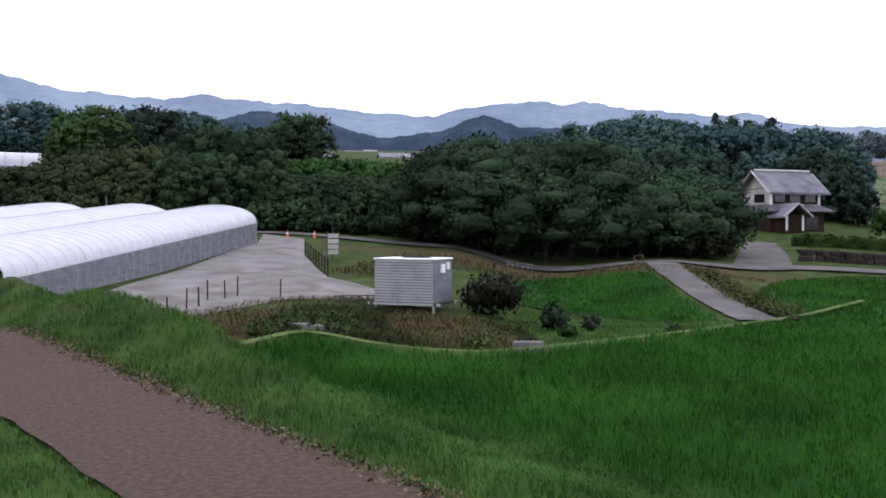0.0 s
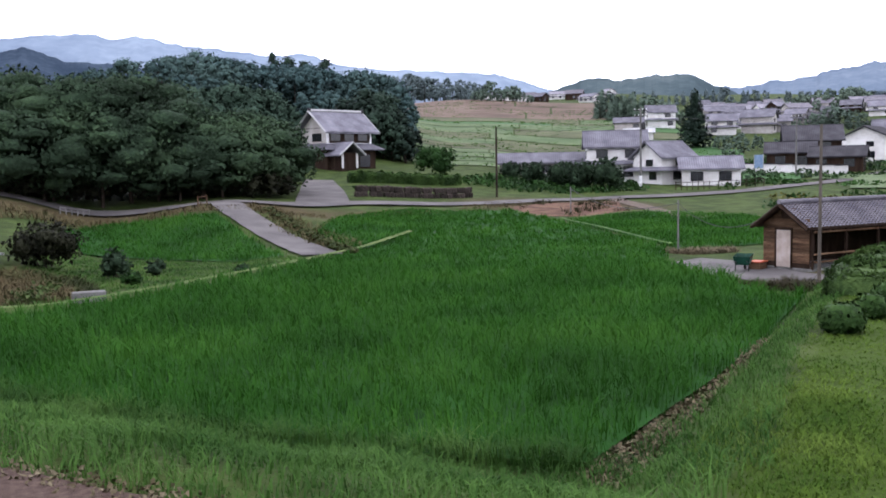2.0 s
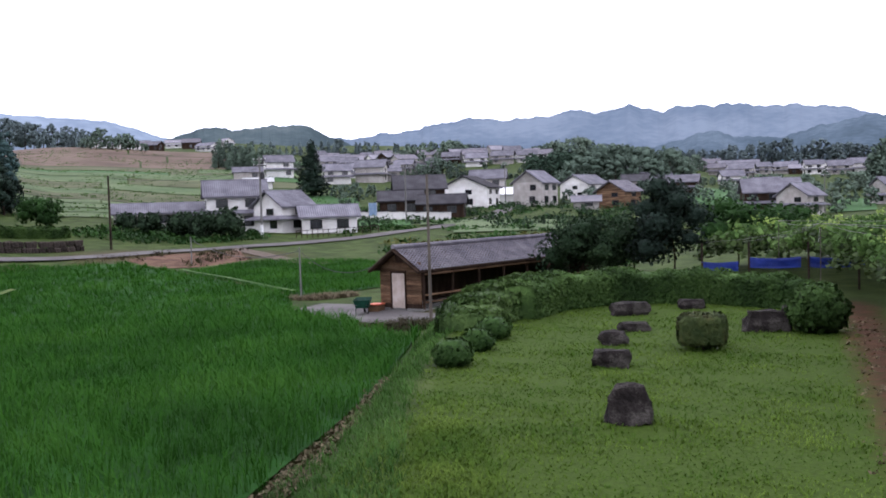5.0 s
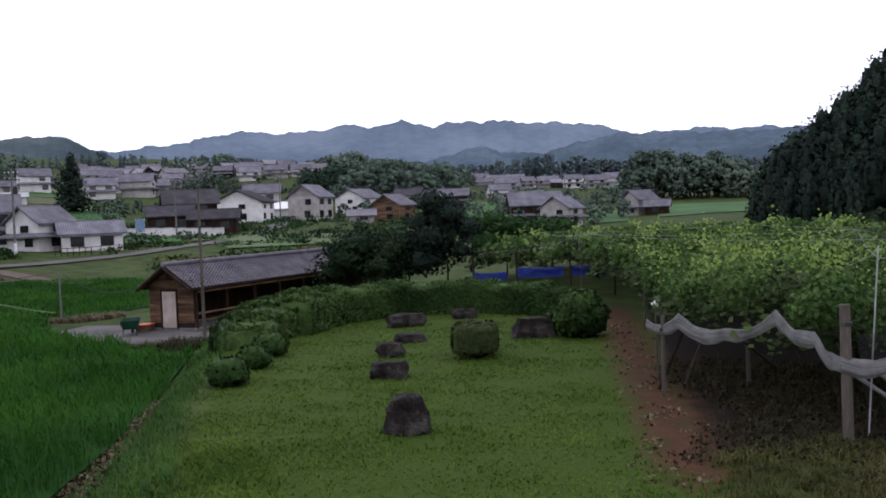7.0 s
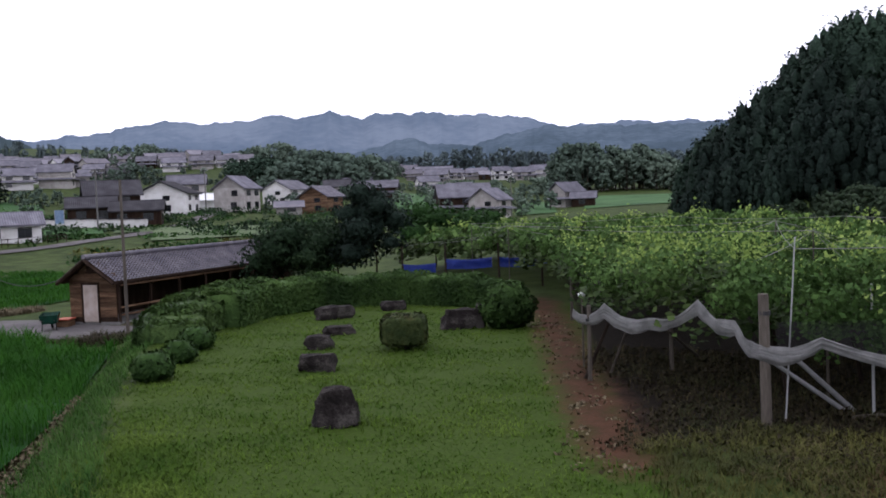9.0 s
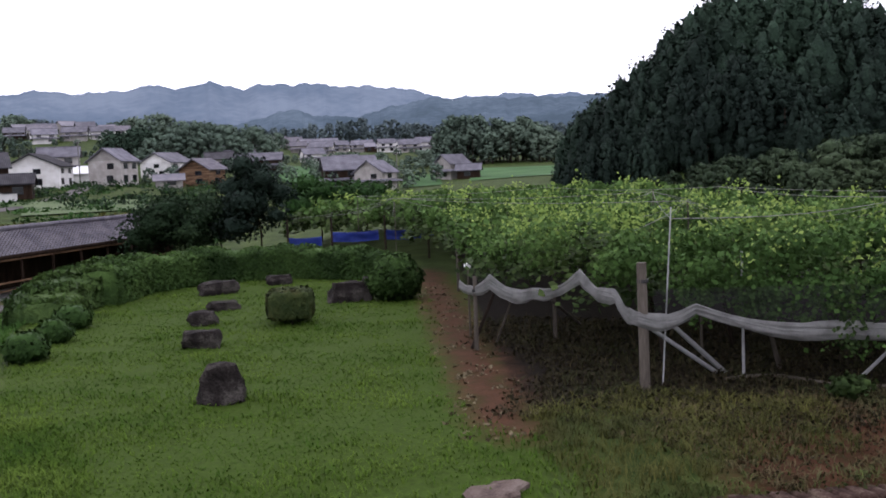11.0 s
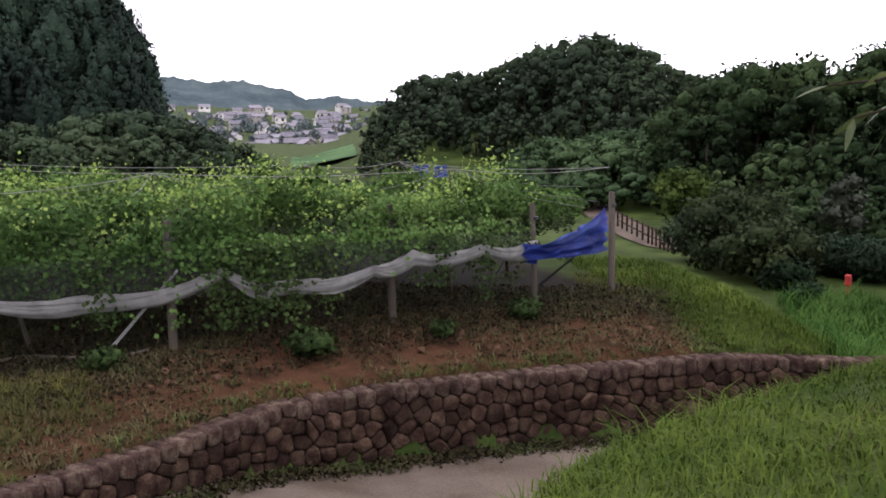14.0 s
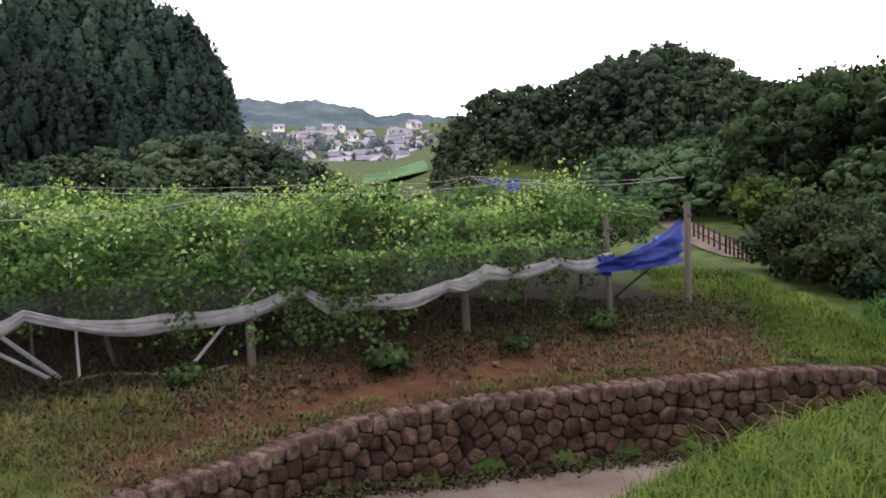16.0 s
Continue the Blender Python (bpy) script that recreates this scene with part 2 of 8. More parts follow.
M_garden_wall = surface("garden_wall", ("342e2a", "4c443e", "6a5e54"), 4, 0.95, 0.8, 26, obj=0.3, gain=0.4)
# north hills get their blue from haze in the colour
M_hill_north = surface("hills_north_hazed", ("44566a", "506276", "5e7084"), 0.015, 1.0, 0, 0.12, spec=0, gain=0.36)
M_leaf_thicket = surface("leaf_thicket", ("283c26", "364e32", "4c663e"), 0.15, 0.9, 1.0, 3.2, island=0.2, through_light=0.12, gain=0.5, deep=0.28)
M_leaf_scrub = surface("leaf_scrub", ("34442a", "465632", "5c6a3c"), 0.1, 0.9, 1.0, 3.2, island=0.22, through_light=0.12, gain=0.45, deep=0.28)
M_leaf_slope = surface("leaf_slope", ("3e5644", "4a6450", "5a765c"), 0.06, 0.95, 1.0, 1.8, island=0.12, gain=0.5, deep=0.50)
# foothills paled towards blue, haze painted in
M_hill_mid = surface("wooded_hills_hazed", ("5e7280", "6c8090", "7c90a0"), 0.015, 1.0, 0, 0.12, spec=0, gain=0.42)

# ---- building tools ----
def rng(seed):
    return np.random.default_rng(seed)


def at(az, d):
    """A place by its bearing in degrees (from +y to the right) and its distance."""
    return d * math.sin(radians(az)), d * math.cos(radians(az))


def np_mesh(name, verts, faces, mat, smooth=False, normals=None):
    """A mesh from an n x 3 array and an m x k array of faces with k corners each; normals: soft shading of leaf masses."""
    verts, faces = np.asarray(verts, np.float32), np.asarray(faces, np.int32)
    me = bpy.data.meshes.new(name)
    me.vertices.add(len(verts))
    me.vertices.foreach_set("co", verts.ravel())
    k = faces.shape[1]
    me.loops.add(faces.size)
    me.loops.foreach_set("vertex_index", faces.ravel())
    me.polygons.add(len(faces))
    me.polygons.foreach_set("loop_start", np.arange(0, faces.size, k, dtype=np.int32))
    if smooth:
        me.polygons.foreach_set("use_smooth", np.ones(len(faces), bool))
    me.update(calc_edges=True)
    me.materials.append(mat)
    if normals is not None:
        me.polygons.foreach_set("use_smooth", np.ones(len(faces), bool))
        me.normals_split_custom_set_from_vertices(normals.tolist())
    return me


def thing(name, label, category, group="", loc=(0, 0, 0), rz=0.0, kind=""):
    ob = new(name)
    ob.matrix_basis = pose(*loc, 0, 0, rz)
    return tagged(ob, label, category, group, kind)


def part(name, bm, material, parent, label="", smooth=False):
    """Links a bmesh as one mesh object under a thing or a part."""
    me = bpy.data.meshes.new(name)
    if smooth:
        for fc in bm.faces:
            fc.smooth = True
    bm.to_mesh(me)
    bm.free()
    me.materials.append(material)
    ob = new(name, me)
    ob.parent = parent
    if label:
        ob["label"] = label
    return ob


def part_me(name, me, parent, label=""):
    ob = new(name, me)
    ob.parent = parent
    if label:
        ob["label"] = label
    return ob


def box(x0, y0, z0, x1, y1, z1, bevel=0.0, bm=None):
    bm = bm or bmesh.new()
    r = bmesh.ops.create_cube(bm, size=1.0, matrix=Matrix.Translation(((x0 + x1) / 2, (y0 + y1) / 2, (z0 + z1) / 2)) @ Matrix.Diagonal((abs(x1 - x0), abs(y1 - y0), abs(z1 - z0), 1)))
    if bevel:
        es = list({e for v in r["verts"] for e in v.link_edges})
        bmesh.ops.bevel(bm, geom=es, offset=bevel, segments=1, affect="EDGES")
    return bm


def rod(a, b, r0, r1=None, n=8, bm=None, bend=0.0):
    """A tapered rod from a to b."""
    bm = bm or bmesh.new()
    a, b = Vector(a), Vector(b)
    r1 = r0 if r1 is None else r1
    d = b - a
    q = d.to_track_quat("Z", "Y").to_matrix().to_4x4()
    steps = 1 if not bend else 4
    rings = []
    for s in range(steps + 1):
        u = s / steps
        c = a + d * u + q.to_3x3() @ Vector((bend * math.sin(math.pi * u), bend * 0.5 * math.sin(2 * math.pi * u), 0))
        r = r0 + (r1 - r0) * u
        rings.append([bm.verts.new(c + q.to_3x3() @ Vector((r * math.cos(2 * math.pi * i / n), r * math.sin(2 * math.pi * i / n), 0))) for i in range(n)])
    for p, o in zip(rings, rings[1:]):
        for i in range(n):
            bm.faces.new((p[i], p[(i + 1) % n], o[(i + 1) % n], o[i]))
    bm.faces.new(rings[0][::-1])
    bm.faces.new(rings[-1])
    return bm


def quads(centres, normals, size, g, aspect=1.6, fold=0.25, spin=1.0):
    """Leaf-like folded quads: arrays of verts and faces. size: one number or one for each."""
    n = len(centres)
    nr = normals / np.maximum(np.linalg.norm(normals, axis=1, keepdims=True), 1e-6)
    ref = g.normal(size=(n, 3))
    u = np.cross(nr, ref)
    u /= np.maximum(np.linalg.norm(u, axis=1, keepdims=True), 1e-6)
    v = np.cross(nr, u)
    s = (np.ones(n) * size)[:, None]
    a = centres - u * s * 0.5 * aspect
    b = centres + v * s * 0.5 - nr * s * fold
    c = centres + u * s * 0.5 * aspect
    d = centres - v * s * 0.5 - nr * s * fold
    vs = np.stack([a, b, c, d], 1).reshape(-1, 3)
    return vs, np.arange(4 * n).reshape(-1, 4)[:, ::-1]


def soft_normals(n, g, jitter=0.22):
    """One shading normal for each leaf, near the outward direction of its clump."""
    n = n / np.maximum(np.linalg.norm(n, axis=1, keepdims=True), 1e-6) + g.normal(size=n.shape) * jitter
    n /= np.maximum(np.linalg.norm(n, axis=1, keepdims=True), 1e-6)
    return np.repeat(n, 4, axis=0)


def lobes_cloud(lobes, per_area, size, g, shell=0.35, lumpy=1.0):
    """Leaves on and just inside a heap of ellipsoids (cx, cy, cz, rx, ry, rz), with gaps where lobes overlap."""
    cs, ns, ss, ds = [], [], [], []
    for cx, cy, cz, rx, ry, rz in lobes:
        n = max(8, int(per_area * (rx * ry + rx * rz + ry * rz)))
        d = g.normal(size=(n, 3))
        d /= np.linalg.norm(d, axis=1, keepdims=True)
        bumpy = 1 + lumpy * 0.18 * np.sin(d[:, :1] * 7 + cx) * np.sin(d[:, 1:2] * 6 + cy) + lumpy * 0.12 * np.sin(d[:, 2:] * 9 + cz)
        r = (1 - shell * g.random((n, 1)) ** 2) * bumpy
        cs.append(np.array([cx, cy, cz]) + d * r * np.array([rx, ry, rz]))
        ns.append(d + g.normal(size=(n, 3)) * 0.55 + np.array([0, 0, 0.25]))
        ss.append(size * (0.6 + 0.8 * g.random(n)))
        ds.append(d / np.array([rx, ry, rz]) * min(rx, rz))
    v, f = quads(np.concatenate(cs), np.concatenate(ns), np.concatenate(ss), g)
    return v, f, soft_normals(np.concatenate(ds), g, 0.4)


def leaf_mass(lobes, scale, fine=1):
    """The dense inside of a crown: one lumpy closed form for each lobe."""
    bm = bmesh.new()
    bmesh.ops.create_icosphere(bm, subdivisions=fine, radius=1.0)
    d = np.array([v.co[:] for v in bm.verts])
    tri = np.array([[v.index for v in fc.verts] for fc in bm.faces])
    bm.free()
    vs, fs = [], []
    jit = rng(len(lobes) + int(abs(lobes[0][0] * 7)))
    for k, (cx, cy, cz, rx, ry, rz) in enumerate(lobes):
        bumpy = 1 + 0.18 * np.sin(d[:, :1] * 7 + cx) * np.sin(d[:, 1:2] * 6 + cy) + 0.12 * np.sin(d[:, 2:] * 9 + cz)
        bumpy = bumpy * (1 + 0.22 * (jit.random((len(d), 1)) - 0.5))
        vs.append(np.array([cx, cy, cz]) + d * bumpy * scale * np.array([rx, ry, rz]))
        fs.append(tri + k * len(d))
    return np.concatenate(vs), np.concatenate(fs)


def crown_lobes(x, y, z, h, r, g, kind="round"):
    """Lobes of one crown whose foot is at z, h high, r wide."""
    out = []
    if kind == "cone":
        k = 7
        for i in range(k):
            u = i / k
            rr = r * (1 - u) ** 0.8 + 0.12 * r
            out.append((x + g.normal() * 0.08 * r, y + g.normal() * 0.08 * r, z + h * (0.08 + 0.87 * u), rr, rr, h / k * 0.95))
        return out
    k = 9 if kind == "round" else 7
    for i in range(k):
        a, u = 2.4 * i + g.random(), (i + 0.5) / k
        q = r * 0.6 * math.sqrt(max(0.05, 1 - (1.6 * u - 0.6) ** 2))
        rr = r * (0.38 + 0.2 * g.random())
        out.append((x + q * math.cos(a), y + q * math.sin(a), z + h * (0.22 + 0.62 * u), rr, rr, rr * (0.75 if kind == "round" else 0.5)))
    out.append((x, y, z + h * 0.5, r * 0.55, r * 0.55, h * 0.35))
    return out


def tree(name, label, x, y, z, h, r, mat, seed, kind="round", trunk=0.25, leaf=0.3, dense=14, lean=0.0, group=""):
    """A thing with a tapered trunk, limbs and a crown of many leaves."""
    g = rng(seed)
    t = thing(name, label, "tree", group, (x, y, z), float(g.random() * 360))
    tr = h * trunk * 0.16
    bm = rod((0, 0, -0.3), (lean, 0, h * 0.55), max(0.06, tr * 0.5), max(0.03, tr * 0.2), 8, None, 0.04 * h)
    part("trunk", bm, M_bark, t)
    lob = crown_lobes(lean, 0, h * trunk, h * (1 - trunk), r, g, kind)
    for lb in lob[:6]:
        part("limb", rod((lean * 0.6, 0, h * (0.25 + 0.25 * g.random())), (lb[0] * 0.8, lb[1] * 0.8, lb[2]), max(0.03, tr * 0.22), 0.015, 5, None, 0.05 * h), M_bark, t)
    v, f, nn = lobes_cloud(lob, dense, leaf, g)
    part_me("crown", np_mesh("crown", v, f, mat, False, nn), t)
    part_me("leaf_mass", np_mesh("leaf_mass", *leaf_mass(lob, 0.66, 1), mat, True), t)
    return t


def wood_lobes(x, y, z, h, r, g, kind):
    """Lobes of one tree in a wood, from close above the ground to its tip."""
    out = []
    if kind == "cone":
        k = 9
        for i in range(k):
            u = i / k
            rr = r * (1 - u) ** 0.7 + 0.12 * r
            out.append((x + g.normal() * 0.14 * r, y + g.normal() * 0.14 * r, z + h * (0.08 + 0.88 * u), rr * (0.8 + 0.35 * g.random()), rr * (0.8 + 0.35 * g.random()), h / k * 0.95))
        return out
    if kind == "column":
        # a tall crown overgrown with hanging creepers
        k = 18
        for i in range(k):
            a, u = 2.4 * i + g.random(), (i + 0.5) / k
            q = r * 0.42 * (1 - 0.7 * u ** 2)
            rr = r * (0.3 + 0.22 * g.random()) * (1 - 0.6 * u ** 3)
            out.append((x + q * math.cos(a), y + q * math.sin(a), z + h * (0.06 + 0.84 * u), rr, rr, rr * (1.6 + 1.2 * g.random())))
        return out
    if kind == "tier":
        # flat spreading boughs in layers
        k = 16
        for i in range(k):
            a, u = 2.4 * i + 1.5 * g.random(), (i + 0.5) / k
            q = r * 0.8 * math.sqrt(max(0.03, 1 - (1.45 * u - 0.45) ** 2))
            rr = r * (0.3 + 0.22 * g.random())
            out.append((x + q * math.cos(a), y + q * math.sin(a), z + h * (0.22 + 0.74 * u), rr * (0.8 + 0.5 * g.random()), rr * (0.8 + 0.5 * g.random()), rr * (0.4 + 0.25 * g.random())))
        return out
    k = 20
    for i in range(k):
        a, u = 2.4 * i + 1.2 * g.random(), (i + 0.5) / k
        q = r * (0.62 + 0.16 * g.random()) * math.sqrt(max(0.03, 1 - (1.5 * u - 0.55) ** 2))
        rr = r * (0.19 + 0.26 * g.random() ** 1.5)
        out.append((x + q * math.cos(a), y + q * math.sin(a), z + h * (0.14 + 0.80 * u), rr * (0.8 + 0.4 * g.random()), rr * (0.8 + 0.4 * g.random()), rr * (0.6 + 0.4 * g.random())))
    return out


def open_leaves(v, f, nn, lob):
    """Drops the leaves that lie deep inside a lobe."""
    c = v.reshape(-1, 4, 3).mean(axis=1)
    keep = np.ones(len(c), bool)
    for cx, cy, cz, rx, ry, rz in lob:
        keep &= (((c - np.array([cx, cy, cz])) / np.array([rx, ry, rz])) ** 2).sum(axis=1) > 0.5
    n = int(keep.sum())
    k4 = np.repeat(keep, 4)
    return v[k4], np.arange(4 * n).reshape(-1, 4)[:, ::-1], nn[k4]


def wood(name, label, trees, mat, seed, leaf=0.45, dense=9.0, category="woods", trunks=True, full=0.66):
    """A stand of trees that nobody could count, as one object with leaves, dense insides and stems. trees: (x, y, z, h, r, kind)."""
    g = rng(seed)
    vs, fs, ns, mv, mf, nb, mb = [], [], [], [], [], 0, 0
    for x, y, z, h, r, kind in trees:
        lob = wood_lobes(x, y, z, h, r, g, kind)
        v, f, nn = open_leaves(*lobes_cloud(lob, dense * (1.55 if leaf < 0.5 else 1.9), leaf * (0.86 if leaf < 0.5 else 0.66), g, 0.42), lob)
        whole = (v - np.array([x, y, z + 0.45 * h])) / np.array([r * r, r * r, 0.3 * h * h])
        whole = np.repeat(whole.reshape(-1, 4, 3).mean(axis=1), 4, axis=0)
        near_own = 0.55 if kind in ("round", "tier") else 0.3
        nn = near_own * nn + (1.15 - near_own) * whole / np.maximum(np.linalg.norm(whole, axis=1, keepdims=True), 1e-6)
        nn /= np.maximum(np.linalg.norm(nn, axis=1, keepdims=True), 1e-6)
        vs.append(v)
        fs.append(f + nb)
        ns.append(nn)
        nb += len(v)
        v, f = leaf_mass(lob, full, 0)
        mv.append(v)
        mf.append(f + mb)
        mb += len(v)
    ob = tagged(new(name, np_mesh(name, np.concatenate(vs), np.concatenate(fs), mat, False, np.concatenate(ns))), label, category, "", "stuff")
    part_me("leaf_mass", np_mesh("leaf_mass", np.concatenate(mv), np.concatenate(mf), mat, True), ob)
    if trunks:
        bm = bmesh.new()
        for x, y, z, h, r, kind in trees:
            rod((x, y, z - 0.5), (x + 0.3 * g.normal(), y, z + h * 0.7), 0.025 * h, 0.008 * h, 5, bm)
        part("trunks", bm, M_bark, ob)
    return ob


def clump(name, label, x, y, z, rx, ry, h, mat, seed, leaf=0.12, dense=60, category="shrub", group="", rz=0.0, lobes=7, box_like=False):
    """A shrub: short stems and a crown of leaves."""
    g = rng(seed)
    t = thing(name, label, category, group, (x, y, z), rz)
    bm = bmesh.new()
    for i in range(4):
        a = i * 1.6
        rod((0.1 * rx * math.cos(a), 0.1 * ry * math.sin(a), -0.1), (0.45 * rx * math.cos(a), 0.45 * ry * math.sin(a), h * 0.55), 0.03, 0.015, 5, bm)
    part("stem", bm, M_bark, t)
    lob = []
    if box_like:
        for i in range(lobes):
            lob.append(((g.random() - 0.5) * rx, (g.random() - 0.5) * ry, h * (0.45 + 0.15 * g.random()), rx * 0.55, ry * 0.55, h * 0.42))
        lob = [(0, 0, h * 0.46, rx, ry, h * 0.52), (0, 0, h * 0.36, rx * 0.97, ry * 0.97, h * 0.36)]
    else:
        for i in range(lobes):
            a = 2.4 * i
            lob.append((0.5 * rx * math.cos(a), 0.5 * ry * math.sin(a), h * (0.35 + 0.3 * g.random()), rx * 0.5, ry * 0.5, h * 0.33))
        lob.append((0, 0, h * 0.5, rx * 0.7, ry * 0.7, h * 0.48))
    v, f, nn = lobes_cloud(lob, dense, leaf, g, 0.25 if not box_like else 0.12, 0.4 if box_like else 1.0)
    part_me("foliage", np_mesh("foliage", v, f, mat, False, nn), t)
    part_me("leaf_mass", np_mesh("leaf_mass", *leaf_mass(lob, 0.84 if box_like else 0.66, 2 if box_like else 1), mat, True), t)
    return t


def tufts(name, label, xy, z, mat, seed, height, spread, blades=6, width=0.012, category="grass", droop=0.35):
    """Grass: bent blades of two quads each, in tufts, as one object."""
    g = rng(seed)
    n = len(xy)
    base = np.repeat(np.column_stack([xy, z]), blades, axis=0)
    m = n * blades
    base[:, :2] += g.normal(size=(m, 2)) * spread * 0.35
    a = g.random(m) * 2 * math.pi
    tall = np.ones(n) * height
    hh = np.repeat(tall * (0.7 + 0.6 * g.random(n)), blades) * (0.6 + 0.5 * g.random(m))
    out = np.stack([np.cos(a), np.sin(a), np.zeros(m)], 1)
    side = np.stack([-np.sin(a), np.cos(a), np.zeros(m)], 1) * (np.repeat(np.ones(n) * width, blades) * hh / np.repeat(tall, blades))[:, None]
    mid = base + out * (hh * droop * 0.35)[:, None] + np.array([0, 0, 1]) * (hh * 0.6)[:, None]
    tip = base + out * (hh * droop * 1.3)[:, None] + np.array([0, 0, 1]) * (hh * (1 - 0.3 * g.random(m)))[:, None]
    v = np.stack([base - side, base + side, mid + side * 0.8, mid - side * 0.8, tip + side * 0.15, tip - side * 0.15], 1).reshape(-1, 3)
    i = np.arange(m)[:, None] * 6
    f = np.concatenate([i + np.array([[0, 1, 2, 3]]), i + np.array([[3, 2, 4, 5]])])
    ob = new(name, np_mesh(name, v, f, mat))
    return tagged(ob, label, category, "", "stuff")


def tube(pts, r, n=5, bm=None):
    """One continuous tube along a line of points."""
    bm = bm or bmesh.new()
    pts = [Vector(q) for q in pts]
    rings = []
    for i, c in enumerate(pts):
        d = pts[min(i + 1, len(pts) - 1)] - pts[max(i - 1, 0)]
        q = d.to_track_quat("Z", "Y").to_matrix()
        rings.append([bm.verts.new(c + q @ Vector((r * math.cos(2 * math.pi * k / n), r * math.sin(2 * math.pi * k / n), 0))) for k in range(n)])
    for a, b in zip(rings, rings[1:]):
        for k in range(n):
            bm.faces.new((a[k], a[(k + 1) % n], b[(k + 1) % n], b[k]))
    bm.faces.new(rings[0][::-1])
    bm.faces.new(rings[-1])
    return bm


def leaf_litter(name, label, p, z, mat, seed, height, size, per=6, category="weeds"):
    """Low broad-leaved weeds: small leaves at random heights over scattered spots, as one object."""
    g = rng(seed)
    n = len(p) * per
    c = np.column_stack([np.repeat(p, per, axis=0) + g.normal(size=(n, 2)) * max(0.09, 1.6 * size), np.repeat(z, per) + np.repeat(np.ones(len(p)) * height, per) * g.random(n) ** 1.5])
    nr = g.normal(size=(n, 3)) * 0.8 + np.array([0, 0, 0.5])
    nr[:, 2] = np.abs(nr[:, 2])
    v, f = quads(c, nr, size * (0.5 + g.random(n)), g, 1.5, 0.2)
    return tagged(new(name, np_mesh(name, v, f, mat, False, soft_normals(nr * np.array([0.4, 0.4, 1]), g, 0.2))), label, category, "", "stuff")

# ---- the lie of the land ----
RINGS = np.array([40, 60, 80, 100, 130, 200, 300, 450, 700.0])
BEARINGS, PROFILES = [], []


def profile(az, *z):
    """Heights of the ground along one bearing from the mound, at the distances in RINGS."""
    BEARINGS.append(az)
    PROFILES.append(z)


profile(-120, -1, -1, 0, 1, 3, 6, 12, 20, 30)
profile(-60, -1, 0, 1, 3, 8, 15, 22, 30, 45)
profile(-30, -1, 0.6, 2.4, 4, 9, 17, 24, 34, 50)
profile(-10, -1, 0.8, 2.5, 3.6, 10, 15, 26, 41, 62)
profile(0, -1.5, 0.2, 1.6, 3.0, 9.5, 16, 27, 41, 62)
profile(6, -1.5, -1.3, -0.4, 1.8, 6, 18, 27, 36, 50)
profile(13, -1.5, -1.4, 1.0, 1.6, 5, 17, 25, 34, 48)
profile(20, -1.5, -1.5, -0.4, 1.2, 4, 13, 22, 32, 48)
profile(27, -1.5, -1.5, -0.9, 0.4, 2.8, 8, 18, 36, 50)
profile(35, -1.5, -1.5, -1.2, -0.2, 1.4, 5, 16.5, 33, 55)
profile(43, -1.5, -1.5, -1.2, -0.6, 1.0, 5, 14, 25, 50)
profile(52, -1.4, -1.2, -0.8, -0.4, 0.8, 3.8, 12.5, 27, 46)
profile(60, -0.6, -0.8, -0.6, -0.3, 0.6, 3.0, 9, 19, 34)
profile(70, 0, 0, 0, 0.2, 0.4, 0.3, 4.5, 14, 25)
profile(80, 0, 0, 0, 0.4, 0.8, 1.5, 4, 12, 22)
profile(90, 0, 0, 1.5, 4, 11, 9, 8, 14, 22)
profile(100, 0, -0.3, 0, 2.0, 4, 2, 0, 1, 18)
profile(108, -0.3, -1, -1, -1, -1, -1.5, -3, -2, 14)
profile(118, -1.5, -2, -1, 3, 7, 10, 14, 18, 24)
profile(130, -2, -2, 0, 4, 8, 12, 16, 20, 24)
profile(150, -2, -1, 2, 6, 10, 14, 18, 22, 26)
profile(240, -1, -1, 0, 1, 3, 6, 12, 20, 30)
BEARINGS, PROFILES = np.array(BEARINGS, float), np.array(PROFILES, float)


def ease(t):
    t = np.clip(t, 0, 1)
    return t * t * (3 - 2 * t)


def wall_x(y):
    """The line of the dry-stone wall's face."""
    return np.interp(y, [-16, -13.4, -11.9, -8.6, -6, -3.9, -2.4, -1, 1.2, 3], [11.3, 12.2, 12.7, 13.2, 13.45, 13.3, 12.6, 11.7, 10.2, 8.8])


def lane_z(y):
    """Height of the lane below the stone wall, which sinks to the south."""
    return np.interp(y, [-30, -14, -5, 0, 4, 7], [-2.4, -1.95, -1.65, -0.9, -0.15, 0])


def wall_top(y):
    return np.interp(y, [-14.5, -12, -5, -2, 1.5, 3], [-0.75, -0.55, -0.45, -0.5, -0.2, 0])


